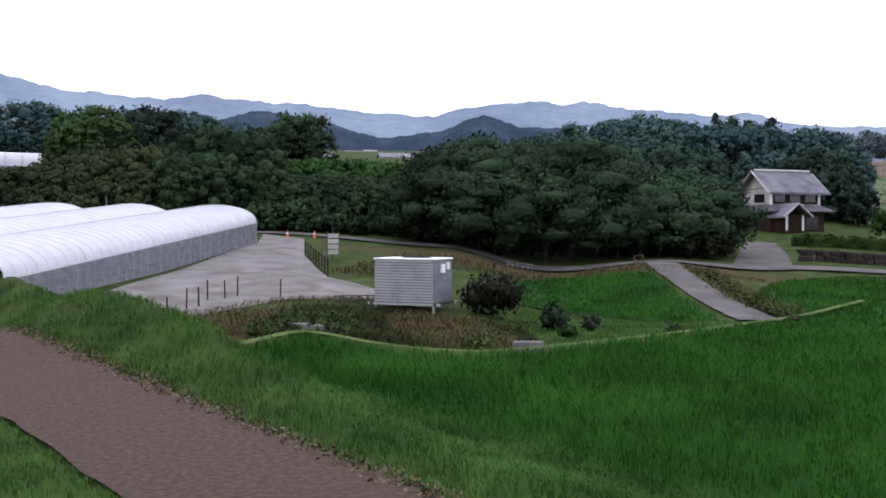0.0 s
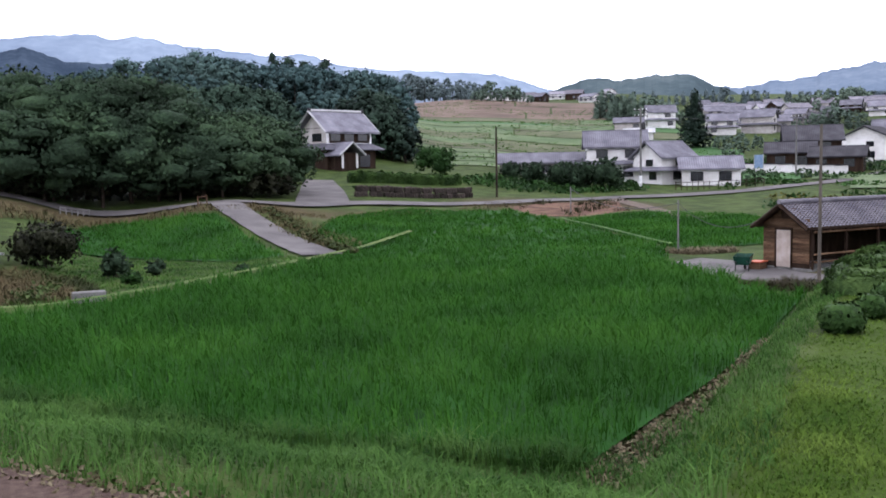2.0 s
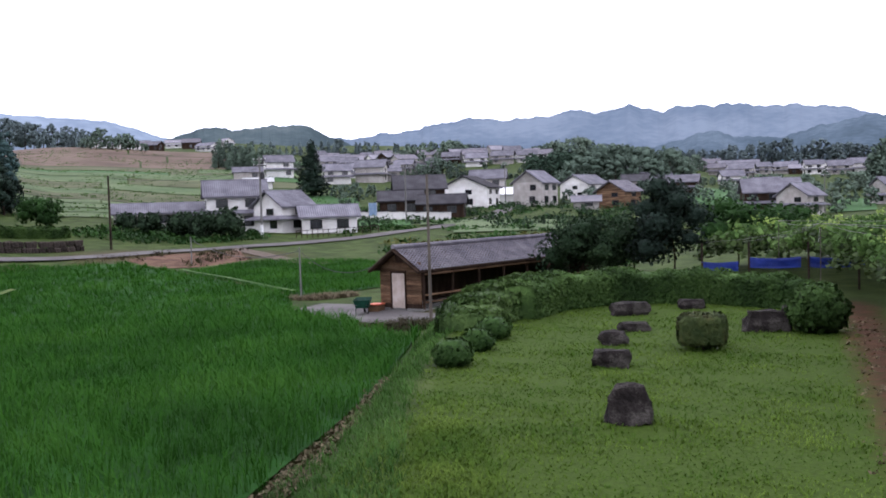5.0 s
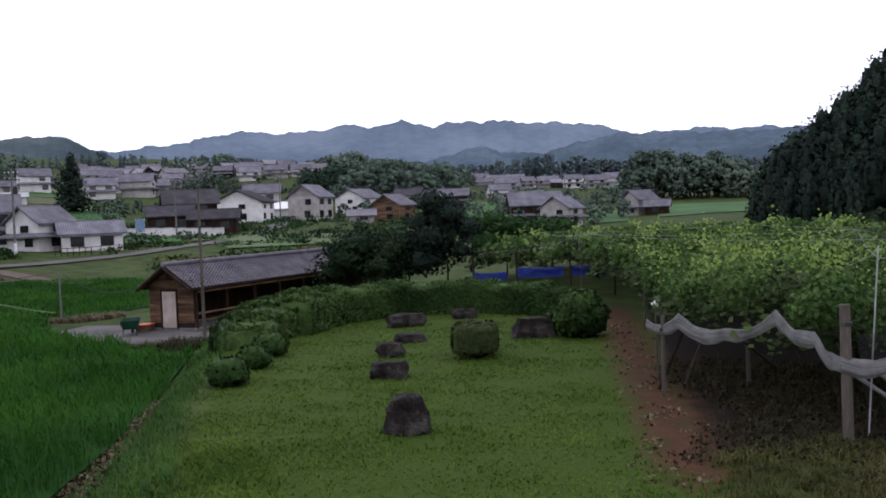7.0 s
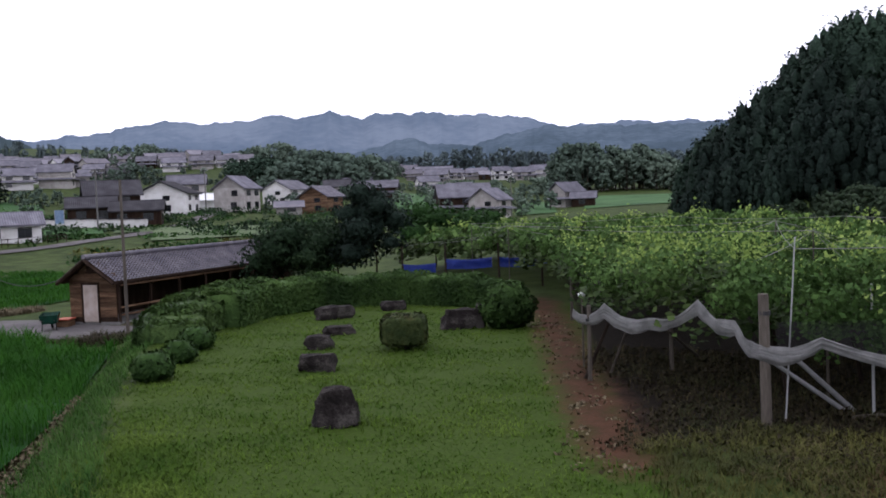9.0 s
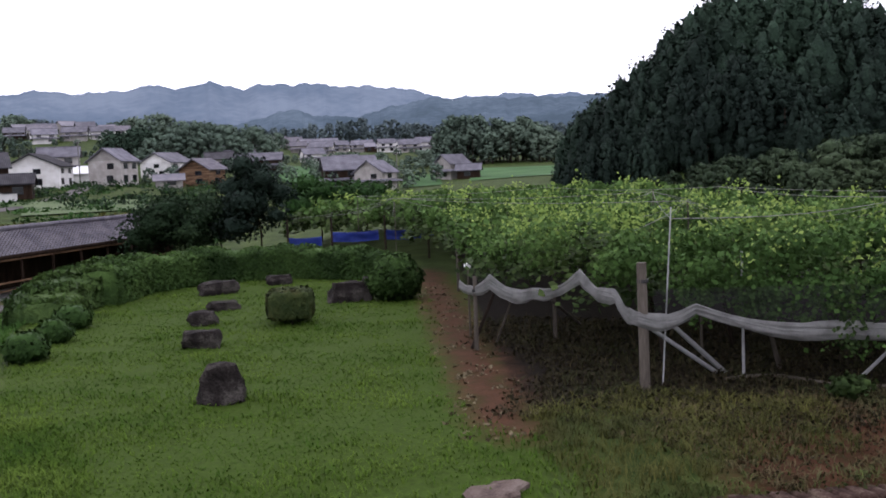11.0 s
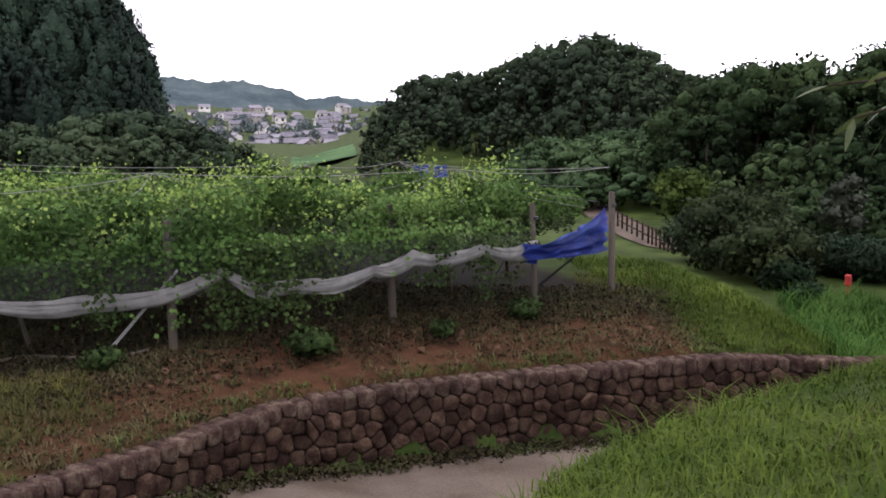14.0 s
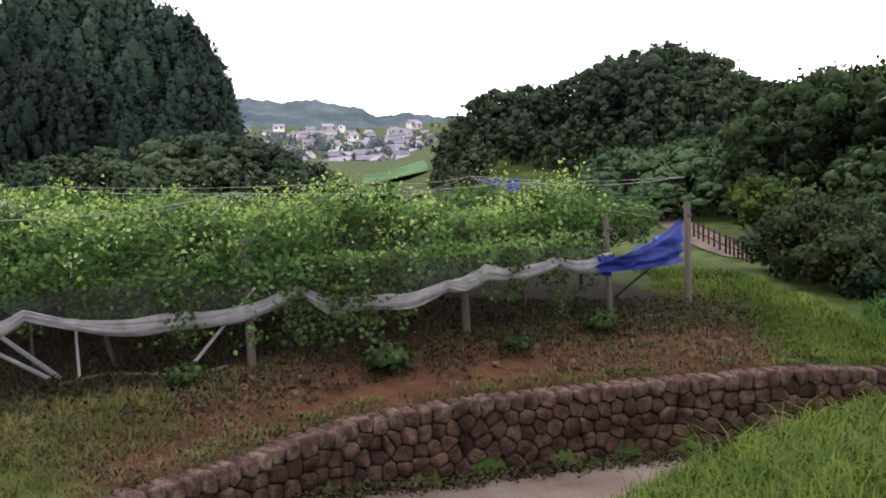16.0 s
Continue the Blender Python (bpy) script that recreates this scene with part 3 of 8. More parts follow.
def ground(x, y):
    """Height of the ground; takes arrays."""
    x, y = np.asarray(x, float), np.asarray(y, float)
    d = np.hypot(x, y)
    az = np.degrees(np.arctan2(x, y))
    az = np.where(az < -120, az + 360, az)
    i = np.clip(np.searchsorted(BEARINGS, az) - 1, 0, len(BEARINGS) - 2)
    u = ease((az - BEARINGS[i]) / (BEARINGS[i + 1] - BEARINGS[i]))
    j = np.clip(np.searchsorted(RINGS, d) - 1, 0, len(RINGS) - 2)
    w = np.clip((d - RINGS[j]) / (RINGS[j + 1] - RINGS[j]), 0, 1.3)
    w = 0.5 * w + 0.5 * np.where(w < 1, ease(w), w)
    far = (PROFILES[i, j] * (1 - w) + PROFILES[i, j + 1] * w) * (1 - u) + (PROFILES[i + 1, j] * (1 - w) + PROFILES[i + 1, j + 1] * w) * u
    # near: path strip, verge, lawn terrace, rice terrace
    s = 0.8 * x + 0.6 * y
    along = -0.6 * x + 0.8 * y
    lw = -0.614 * (x - 7.7) + 0.79 * (y - 8)
    low = ease(np.minimum((s - 8.3) / 6.2, lw / 2.7))
    near = -1.5 * low
    hump = np.exp(-((s - 10.3) / 1.9) ** 2) * 1.75 * ease((along - 13) / 18)
    near = near + hump
    # south: lane, wall step, earth slope
    lz, wt, wx = lane_z(y), wall_top(y), wall_x(y)
    east = wt * (1 - ease((x - wx) / 2.6))
    step = ease((x - wx - 0.05) / 0.3)
    south = lz * (1 - step) + east * step
    corner = ease((-13.2 - y - np.maximum(0, x - 14) * 0.35) / 4.5)
    south = south * (1 - corner) + (-2.2) * corner
    k = ease((3.5 - y) / 2.0) * ease((x - 2) / 3)
    near = near * (1 - k) + south * k
    b = ease((d - 34) / 8)
    b = np.where((az > 55) & (az < 104), ease((d - 40) / 10), b)
    b = np.where(az > 124, ease((d - 24) / 8), b)
    z = near * (1 - b) + far * b + np.where(az < -6, hump * b * (1 - ease((d - 50) / 12)), 0)
    # the mound that the camera stands on, and its flank above the lane
    m = 2.05 * (1 - ease((d - 1.0) / 3.4))
    z = z * ease((d - 1.0) / 3.4) + m
    crest = np.interp(y, [-14, -10.3, -8.3, -6.3, -4.5, -3.6, -1, 1], [7.6, 7.3, 7.0, 6.6, 6.0, 5.4, 4.2, 3.5])
    flank = np.where(x < crest, np.minimum(2.05, 0.8 + 0.23 * (crest - x)), 0.8 - 2.7 * ease((x - crest) / 3.6))
    flank = flank * ease((y + 19) / 5) - 2.2 * (1 - ease((y + 19) / 5))
    k2 = ease((-1.0 - y) / 2.5) * ease((x + 4) / 3)
    return np.where(k2 > 0, z * (1 - k2) + np.maximum(z, flank) * k2, z)


def g1(x, y):
    return float(ground(x, y))


# polar sheet round the standpoint, fine where the camera looks
azs = np.concatenate([np.arange(-40, 160, 0.6), np.arange(160, 320, 4.0)])
rs = np.concatenate([[0.0, 0.4], 0.8 * 1.032 ** np.arange(0, 262)])
AZ, RR = np.meshgrid(np.radians(azs), rs)
GX, GY = RR * np.sin(AZ), RR * np.cos(AZ)
GZ = ground(GX, GY)
GZ = GZ + np.where((RR > 8) & (RR < 200), np.where(RR < 45, 0.006, 0.03) * (np.sin(GX * 1.3 + 1) * np.sin(GY * 1.1) + 0.6 * np.sin(GX * 2.9) * np.sin(GY * 3.3 + 2)), 0)
na, nr = len(azs), len(rs)
idx = np.arange(na * nr).reshape(nr, na)
nxt = np.roll(idx, -1, axis=1)
faces = np.stack([idx[:-1], nxt[:-1], nxt[1:], idx[1:]], -1).reshape(-1, 4)
me_ground = np_mesh("ground", np.stack([GX, GY, GZ], -1).reshape(-1, 3), faces[:, ::-1], M_rice_floor, True)


def in_poly(x, y, poly):
    x, y = np.asarray(x, float), np.asarray(y, float)
    c = np.zeros(x.shape, bool)
    n = len(poly)
    for i in range(n):
        (x0, y0), (x1, y1) = poly[i], poly[(i + 1) % n]
        if y0 != y1:
            c ^= ((y0 > y) != (y1 > y)) & (x < (x1 - x0) * (y - y0) / (y1 - y0) + x0)
    return c


def soil_share(x, y):
    """Where bare reddish earth shows through: 0 to 1."""
    wx = wall_x(y)
    e = ease((x - wx) / 0.3) * (1 - ease((x - wx - 3.0) / 1.4)) * ease((1.5 - y) / 2) * ease((y + 12.9) / 1.6)
    trail = np.exp(-((y - 2.4 - 0.385 * (x - 11)) / 1.15) ** 2) * ease((x - 10) / 3) * (1 - ease((x - 32) / 5)) * 1.2
    return np.clip(np.maximum(e, trail * 0.8), 0, 1)


def vine_shade_share(x, y):
    """Earth and mulch under the vines, coloured dark for the canopy's shade."""
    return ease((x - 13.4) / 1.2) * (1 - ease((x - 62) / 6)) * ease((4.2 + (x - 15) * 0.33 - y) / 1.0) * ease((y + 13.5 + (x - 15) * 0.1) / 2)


def lawn_share(x, y):
    """The mown lawn between the paddy's bank and the trail."""
    lw = -0.614 * (x - 7.7) + 0.79 * (y - 8)
    return ease((y - 1.2) / 1.4) * ease((y - 1.0 - 0.35 * (x - 11)) / 2.0) * ease((0.4 - lw) / 0.8) * ease((x - 5.5) / 2) * (1 - ease((x - 31) / 2))


def dry_share(x, y):
    """Where the grass is tall and dry."""
    d = np.hypot(x, y)
    az = np.degrees(np.arctan2(x, y))
    a = np.exp(-((az + 14) / 4.5) ** 2 - ((d - 42) / 4.5) ** 2) * 1.3
    b = np.exp(-((az + 1) / 7) ** 2 - ((d - 45.5) / 4.0) ** 2) * 1.3
    c = np.exp(-((az - 8) / 22) ** 2 - ((d - 82) / 7) ** 2) * 1.2
    e = np.exp(-((az - 33) / 8) ** 2 - ((d - 97) / 9) ** 2) * 1.3 + np.exp(-((az + 23) / 4) ** 2 - ((d - 101) / 8) ** 2) * 1.3
    e = e + np.exp(-((az - 28) / 4) ** 2 - ((d - 440) / 60) ** 2) * 1.3 + np.exp(-((az - 45) / 5) ** 2 - ((d - 46) / 4) ** 2)
    return np.clip(a + b + c + e, 0, 1)


fx, fy = GX.ravel(), GY.ravel()
attr = me_ground.attributes.new("soil", "FLOAT", "POINT")
attr.data.foreach_set("value", soil_share(fx, fy).astype(np.float32))
attr = me_ground.attributes.new("lawn", "FLOAT", "POINT")
attr.data.foreach_set("value", (1.4 * lawn_share(fx, fy)).astype(np.float32))
# litter: how far the ground takes the painted under-vine shade
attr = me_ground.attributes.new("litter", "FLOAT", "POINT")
attr.data.foreach_set("value", (1.2 * vine_shade_share(fx, fy)).astype(np.float32))
attr = me_ground.attributes.new("dry", "FLOAT", "POINT")
attr.data.foreach_set("value", dry_share(fx, fy).astype(np.float32))


def ground_material():
    m = surface("ground_grass", ("3c501c", "4e6426", "647832"), 0.5, 0.95, 0.8, 14, gain=0.36, spec=0.06)
    n, l = m.node_tree.nodes, m.node_tree.links
    b = n["Principled BSDF"]
    last = b.inputs["Base Color"].links[0].from_socket
    # litter is near black to paint the canopy's shade on the ground
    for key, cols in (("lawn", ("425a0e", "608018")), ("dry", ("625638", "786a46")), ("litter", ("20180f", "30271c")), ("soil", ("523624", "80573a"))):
        a = n.new("ShaderNodeAttribute")
        a.attribute_name = key
        nz = n.new("ShaderNodeTexNoise")
        nz.inputs["Scale"].default_value, nz.inputs["Detail"].default_value, nz.inputs["Roughness"].default_value = 1.6 if key != "lawn" else 9.0, 9, 0.78
        tc = n.new("ShaderNodeTexCoord")
        l.new(tc.outputs["Object"], nz.inputs[0])
        rp = n.new("ShaderNodeValToRGB")
        rp.color_ramp.elements[0].position, rp.color_ramp.elements[0].color = 0.35, lin(cols[0], 0.33)
        rp.color_ramp.elements[1].position, rp.color_ramp.elements[1].color = 0.65, lin(cols[1], 0.33)
        l.new(nz.outputs["Fac"], rp.inputs[0])
        ad = n.new("ShaderNodeMath")
        ad.operation = "MULTIPLY_ADD"
        ad.inputs[1].default_value = 0.9
        l.new(nz.outputs["Fac"], ad.inputs[0])
        sub = n.new("ShaderNodeMath")
        sub.operation = "SUBTRACT"
        sub.inputs[1].default_value = 0.95
        l.new(a.outputs["Fac"], ad.inputs[2])
        l.new(ad.outputs[0], sub.inputs[0])
        sc = n.new("ShaderNodeMath")
        sc.operation, sc.use_clamp = "MULTIPLY", True
        sc.inputs[1].default_value = 2.2
        l.new(sub.outputs[0], sc.inputs[0])
        mx = n.new("ShaderNodeMix")
        mx.data_type = "RGBA"
        l.new(sc.outputs[0], mx.inputs[0])
        l.new(last, mx.inputs[6])
        l.new(rp.outputs[0], mx.inputs[7])
        last = mx.outputs[2]
    l.new(last, b.inputs["Base Color"])
    return m


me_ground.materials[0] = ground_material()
tagged(new("ground", me_ground), "green grassy ground with bare brown earth patches", "ground", "", "structure")


def drape(name, label, category, poly, mat, lift=0.03, step=0.5, z=None, kind="structure"):
    """A sheet that follows the ground inside a polygon of the plan."""
    xs, ys = [p[0] for p in poly], [p[1] for p in poly]
    bm = bmesh.new()
    vs = [bm.verts.new((px, py, 0)) for px, py in poly]
    bm.faces.new(vs)
    for lo, hi, ax in ((min(xs), max(xs), 0), (min(ys), max(ys), 1)):
        c = lo + step
        while c < hi:
            no = (1, 0, 0) if ax == 0 else (0, 1, 0)
            bmesh.ops.bisect_plane(bm, geom=bm.verts[:] + bm.edges[:] + bm.faces[:], plane_co=[q * c for q in no], plane_no=no)
            c += step
    for v in bm.verts:
        v.co.z = (g1(v.co.x, v.co.y) if z is None else z) + lift
    bmesh.ops.recalc_face_normals(bm, faces=bm.faces)
    if bm.faces[0].normal.z < 0:
        bmesh.ops.reverse_faces(bm, faces=bm.faces)
    me = bpy.data.meshes.new(name)
    bm.to_mesh(me)
    bm.free()
    me.materials.append(mat)
    return tagged(new(name, me), label, category, "", kind)


def ribbon(name, label, category, line, width, mat, lift=0.04, sub=8, kind="structure", across=5):
    """A road that follows a line of the plan and lies on the ground."""
    pts = []
    for (x0, y0), (x1, y1) in zip(line, line[1:]):
        pts += [(x0 + (x1 - x0) * k / sub, y0 + (y1 - y0) * k / sub) for k in range(sub)]
    pts = np.array(pts + [line[-1]])
    for _ in range(sub // 2):
        pts[1:-1] = (pts[:-2] + 2 * pts[1:-1] + pts[2:]) / 4
    t = np.gradient(pts, axis=0)
    t /= np.linalg.norm(t, axis=1, keepdims=True)
    nrm = np.stack([-t[:, 1], t[:, 0]], 1)
    g = rng(len(pts))
    wob = 1 + 0.02 * g.normal(size=(len(pts), 2))
    rows = []
    zs = ground(pts[:, 0], pts[:, 1])
    for k in range(across):
        o = (k / (across - 1) - 0.5) * width
        q = pts + nrm * (o * (wob[:, :1] if k < across / 2 else wob[:, 1:]))
        e = ground(q[:, 0], q[:, 1]) * 0.7 + zs * 0.3
        rows.append(np.column_stack([q, np.maximum(e, ground(q[:, 0], q[:, 1])) + lift]))
    v = np.stack(rows, 1).reshape(-1, 3)
    i = np.arange(len(pts) * across).reshape(len(pts), across)
    f = np.stack([i[:-1, :-1], i[1:, :-1], i[1:, 1:], i[:-1, 1:]], -1).reshape(-1, 4)
    me = np_mesh(name, v, f, mat, True)
    ob = tagged(new(name, me), label, category, "", kind)
    return ob


def pol(*pairs):
    return [at(a, d) for a, d in pairs]


# the asphalt path below the mound, s from 4.05 to 7.5
def su(s, along):
    return 0.8 * s - 0.6 * along, 0.6 * s + 0.8 * along


ribbon("path", "worn brown-grey asphalt footpath round the grassy mound", "path", [su(5.78, a) for a in (60, 44, 36, 28, 20, 14, 8, 3, -1)], 3.4, M_asphalt, 0.11)
ribbon("lane", "pale sandy lane along the foot of the stone wall", "path", [(float(wall_x(y)) - 1.45, y) for y in (2.5, 0.5, -1.5, -3.5, -5.5, -7.5, -9.5, -11.5, -13.5, -16)], 2.5, M_lane, 0.09)
ribbon("south_lane", "pale winding park lane between shrubs", "path", pol((123.0, 90), (124.4, 72), (126.5, 57), (128.2, 48.3), (129.9, 44.5), (133, 46), (139, 45), (143.0, 40), (145.2, 32), (147.5, 26)), 2.2, M_lane, 0.06)
drape("yard", "pale gravel yard beside the greenhouses", "yard", pol((-20.5, 50), (-16.2, 45.5), (-9.6, 50.5), (-3.5, 53.0), (-3.9, 56), (-6.9, 60.4), (-8.3, 71.8), (-8.3, 88), (-10.7, 93), (-11.1, 80), (-20.0, 53)), M_gravel, 0.05, 2.0)
ribbon("road", "narrow grey concrete country road", "road", pol((-22, 104), (-14, 97), (-10.6, 95), (-6.2, 92), (3.3, 88), (12.3, 83.5), (15.7, 85.8), (18.9, 90), (22.2, 91.5), (25.7, 93.8), (28.9, 95), (32.3, 102.5), (35.7, 106.5), (38.7, 110), (41.7, 115), (44, 119), (47.2, 130), (49.7, 147), (51.5, 164), (52.6, 196)), 3.0, M_road, 0.12)
ribbon("side_road", "narrow grey concrete side road between paddies", "road", pol((12.9, 82.5), (13.5, 76), (15.2, 69), (17.6, 61.5), (18.6, 57.5)), 2.6, M_road, 0.12)

# ---- rice and grass ----
def scatter(poly, step, seed, jitter=0.5):
    xs, ys = [p[0] for p in poly], [p[1] for p in poly]
    g = rng(seed)
    gx, gy = np.meshgrid(np.arange(min(xs), max(xs), step), np.arange(min(ys), max(ys), step))
    p = np.column_stack([gx.ravel(), gy.ravel()]) + (g.random((gx.size, 2)) - 0.5) * step * 2 * jitter
    return p[in_poly(p[:, 0], p[:, 1], poly)]


def soft_noise(p, scale, seed=0):
    """Cheap smooth noise from a few waves, about -1 to 1."""
    g = rng(seed)
    out = np.zeros(len(p))
    for _ in range(7):
        a, f, ph = g.random() * 6.3, scale * (0.5 + 1.5 * g.random()), g.random() * 6.3
        out += np.sin((p[:, 0] * math.cos(a) + p[:, 1] * math.sin(a)) * f + ph)
    return out / 3.2


RICE_MAIN = [(-8.4, 35.6), (-4.7, 29.8), (0.2, 23.3), (3.5, 18.5), (4.8, 16.4), (9.0, 13.1), (12.8, 15.5), (18.6, 19.0), (25.3, 23.8), (29.0, 31.1), (31.4, 38.8), (33.2, 41.0), (37.4, 46.2), (41.6, 58.5), (44.6, 69.4), (43.9, 77.5), (41, 78), (34, 70), (28.2, 62.8), (17.3, 51.3), (13.1, 46.7), (8.0, 42.2), (3.9, 38.9), (1.5, 37.5), (-1.9, 38.7), (-5.8, 40.6)]
RICE_UPPER = [(20.2, 55.4), (28.2, 62.9), (34, 70.1), (41, 78.1), (36, 81), (27, 76), (21.5, 66)]
RICE_EAST = [(38.3, 46.2), (42.5, 58.5), (45.5, 69.6), (48.9, 70.2), (55, 71.5), (58.4, 68), (60.8, 63.8), (57, 55), (51, 48), (44, 45), (40, 44.4)]
RICE_WEST = pol((5, 61), (9, 57), (13.6, 54.5), (16.3, 58), (14.2, 66), (12.4, 75), (6, 79), (4, 72))
for label, poly, cut in (("lush green flooded rice paddy in front of the lawn", RICE_MAIN, 30), ("small green upper rice paddy below the road", RICE_UPPER, 0), ("green rice paddy beyond the wooden barn", RICE_EAST, 0), ("small green rice paddy beside the side road", RICE_WEST, 0)):
    p = scatter(poly, 0.3 if cut else 0.42, 5)
    dd = np.hypot(p[:, 0], p[:, 1])
    g = rng(3)
    p = p[(dd < 34) | (not cut) | (g.random(len(p)) < np.clip(30 / dd, 0, 1) ** 1.3)]
    dd = np.hypot(p[:, 0], p[:, 1])
    hh = np.where(dd > 50, 0.5, 0.62) + 0.06 * soft_noise(p, 0.5, 2)
    tufts("rice_plants", label, p, ground(p[:, 0], p[:, 1]), M_rice, 8, hh if cut else 0.42, 0.34 if cut else 0.65, 10, 0.0065 + 0.00028 * dd if cut else 0.022, "rice", 0.45 if cut else 0.5)
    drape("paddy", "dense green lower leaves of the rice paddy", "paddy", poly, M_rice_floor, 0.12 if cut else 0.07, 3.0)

VERGE = [su(7.5, 46), su(7.5, 30), su(7.55, 15), su(7.6, 6), su(8.0, 2.0), (8.2, 8.6), (9.6, 12.6), (9.0, 13.2), su(13.7, 10), su(14.2, 20), su(14.8, 33), su(16, 42)]
p = scatter(VERGE, 0.19, 21)
g = rng(4)
dd = np.hypot(p[:, 0], p[:, 1])
p = p[g.random(len(p)) < np.clip(22 / dd, 0.15, 1)]
hv = 0.26 + 0.10 * soft_noise(p, 1.2, 4)
tufts("verge_grass", "long pale green uncut grass along the path", p, ground(p[:, 0], p[:, 1]), M_verge, 9, np.clip(hv, 0.12, 0.6), 0.22, 6, 0.011, "grass", 0.6)

# ---- greenhouses, yard and plant box ----
def greenhouse(corner, length, width, label, seed):
    """A plastic tunnel that climbs with the ground: ribbed roof sheet, side walls, hoops, end wall."""
    t = thing("greenhouse", label, "greenhouse", "plastic tunnel greenhouses")
    du, pv = Vector((-0.139, -0.990)), Vector((-0.990, 0.139))
    nseg, arc = int(length / 0.9), 14
    eave, rise = 1.85, 1.5

    def spot(k, v, h):
        q = Vector(corner) + du * (k * length / nseg) + pv * v
        return (q.x, q.y, -4.43 + 0.087 * (Vector(corner) + du * (k * length / nseg)).y + h)

    bm = bmesh.new()
    grid = []
    for k in range(nseg * 2 + 1):
        sag = 0.0 if k % 2 == 0 else -0.045
        row = []
        for a in range(arc + 1):
            th = math.pi * a / arc
            row.append(bm.verts.new(spot(k / 2, width / 2 - (width / 2) * math.cos(th), eave + rise * (math.sin(th) ** 0.85) + sag * math.sin(th))))
        grid.append(row)
    for r0, r1 in zip(grid, grid[1:]):
        for a in range(arc):
            bm.faces.new((r0[a], r0[a + 1], r1[a + 1], r1[a]))
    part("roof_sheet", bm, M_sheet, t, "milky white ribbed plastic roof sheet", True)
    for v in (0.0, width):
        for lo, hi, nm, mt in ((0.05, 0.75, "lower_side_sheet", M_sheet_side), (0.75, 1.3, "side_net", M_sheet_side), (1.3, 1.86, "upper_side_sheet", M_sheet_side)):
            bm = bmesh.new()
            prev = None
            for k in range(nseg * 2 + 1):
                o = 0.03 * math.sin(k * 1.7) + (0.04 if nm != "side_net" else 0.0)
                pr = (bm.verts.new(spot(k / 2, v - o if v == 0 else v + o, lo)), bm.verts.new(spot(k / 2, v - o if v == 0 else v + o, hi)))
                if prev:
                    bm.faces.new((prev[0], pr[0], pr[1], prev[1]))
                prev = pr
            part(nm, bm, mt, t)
    for k in range(0, nseg + 1):
        pts = [spot(k, -0.05, 0)] + [spot(k, width / 2 - (width / 2 + 0.05) * math.cos(math.pi * a / arc), eave + 0.025 + rise * 1.0 * (math.sin(math.pi * a / arc) ** 0.85)) for a in range(arc + 1)] + [spot(k, width + 0.05, 0)]
        part("hoop", tube(pts, 0.011, 4), M_sheet, t)
    bm = bmesh.new()
    vs = [bm.verts.new(spot(0, 0, 0))] + [bm.verts.new(spot(0, width / 2 - (width / 2) * math.cos(math.pi * a / arc), eave + rise * (math.sin(math.pi * a / arc) ** 0.85))) for a in range(arc + 1)] + [bm.verts.new(spot(0, width, 0))]
    bm.faces.new(vs)
    part("end_sheet", bm, M_sheet, t)
    part("ground_skirt", tube([spot(k, -0.12, 0.06) for k in range(nseg + 1)], 0.10, 6), M_black, t, "black sheet roll along the foot")
    return t


GC = Vector(at(-11.1, 80))
for i in range(3):
    c = GC + Vector((-0.990, 0.139)) * (7.3 * i)
    greenhouse((c.x, c.y), (35, 30, 24)[i], 7.2, "long white plastic tunnel greenhouse beside the gravel yard", i)


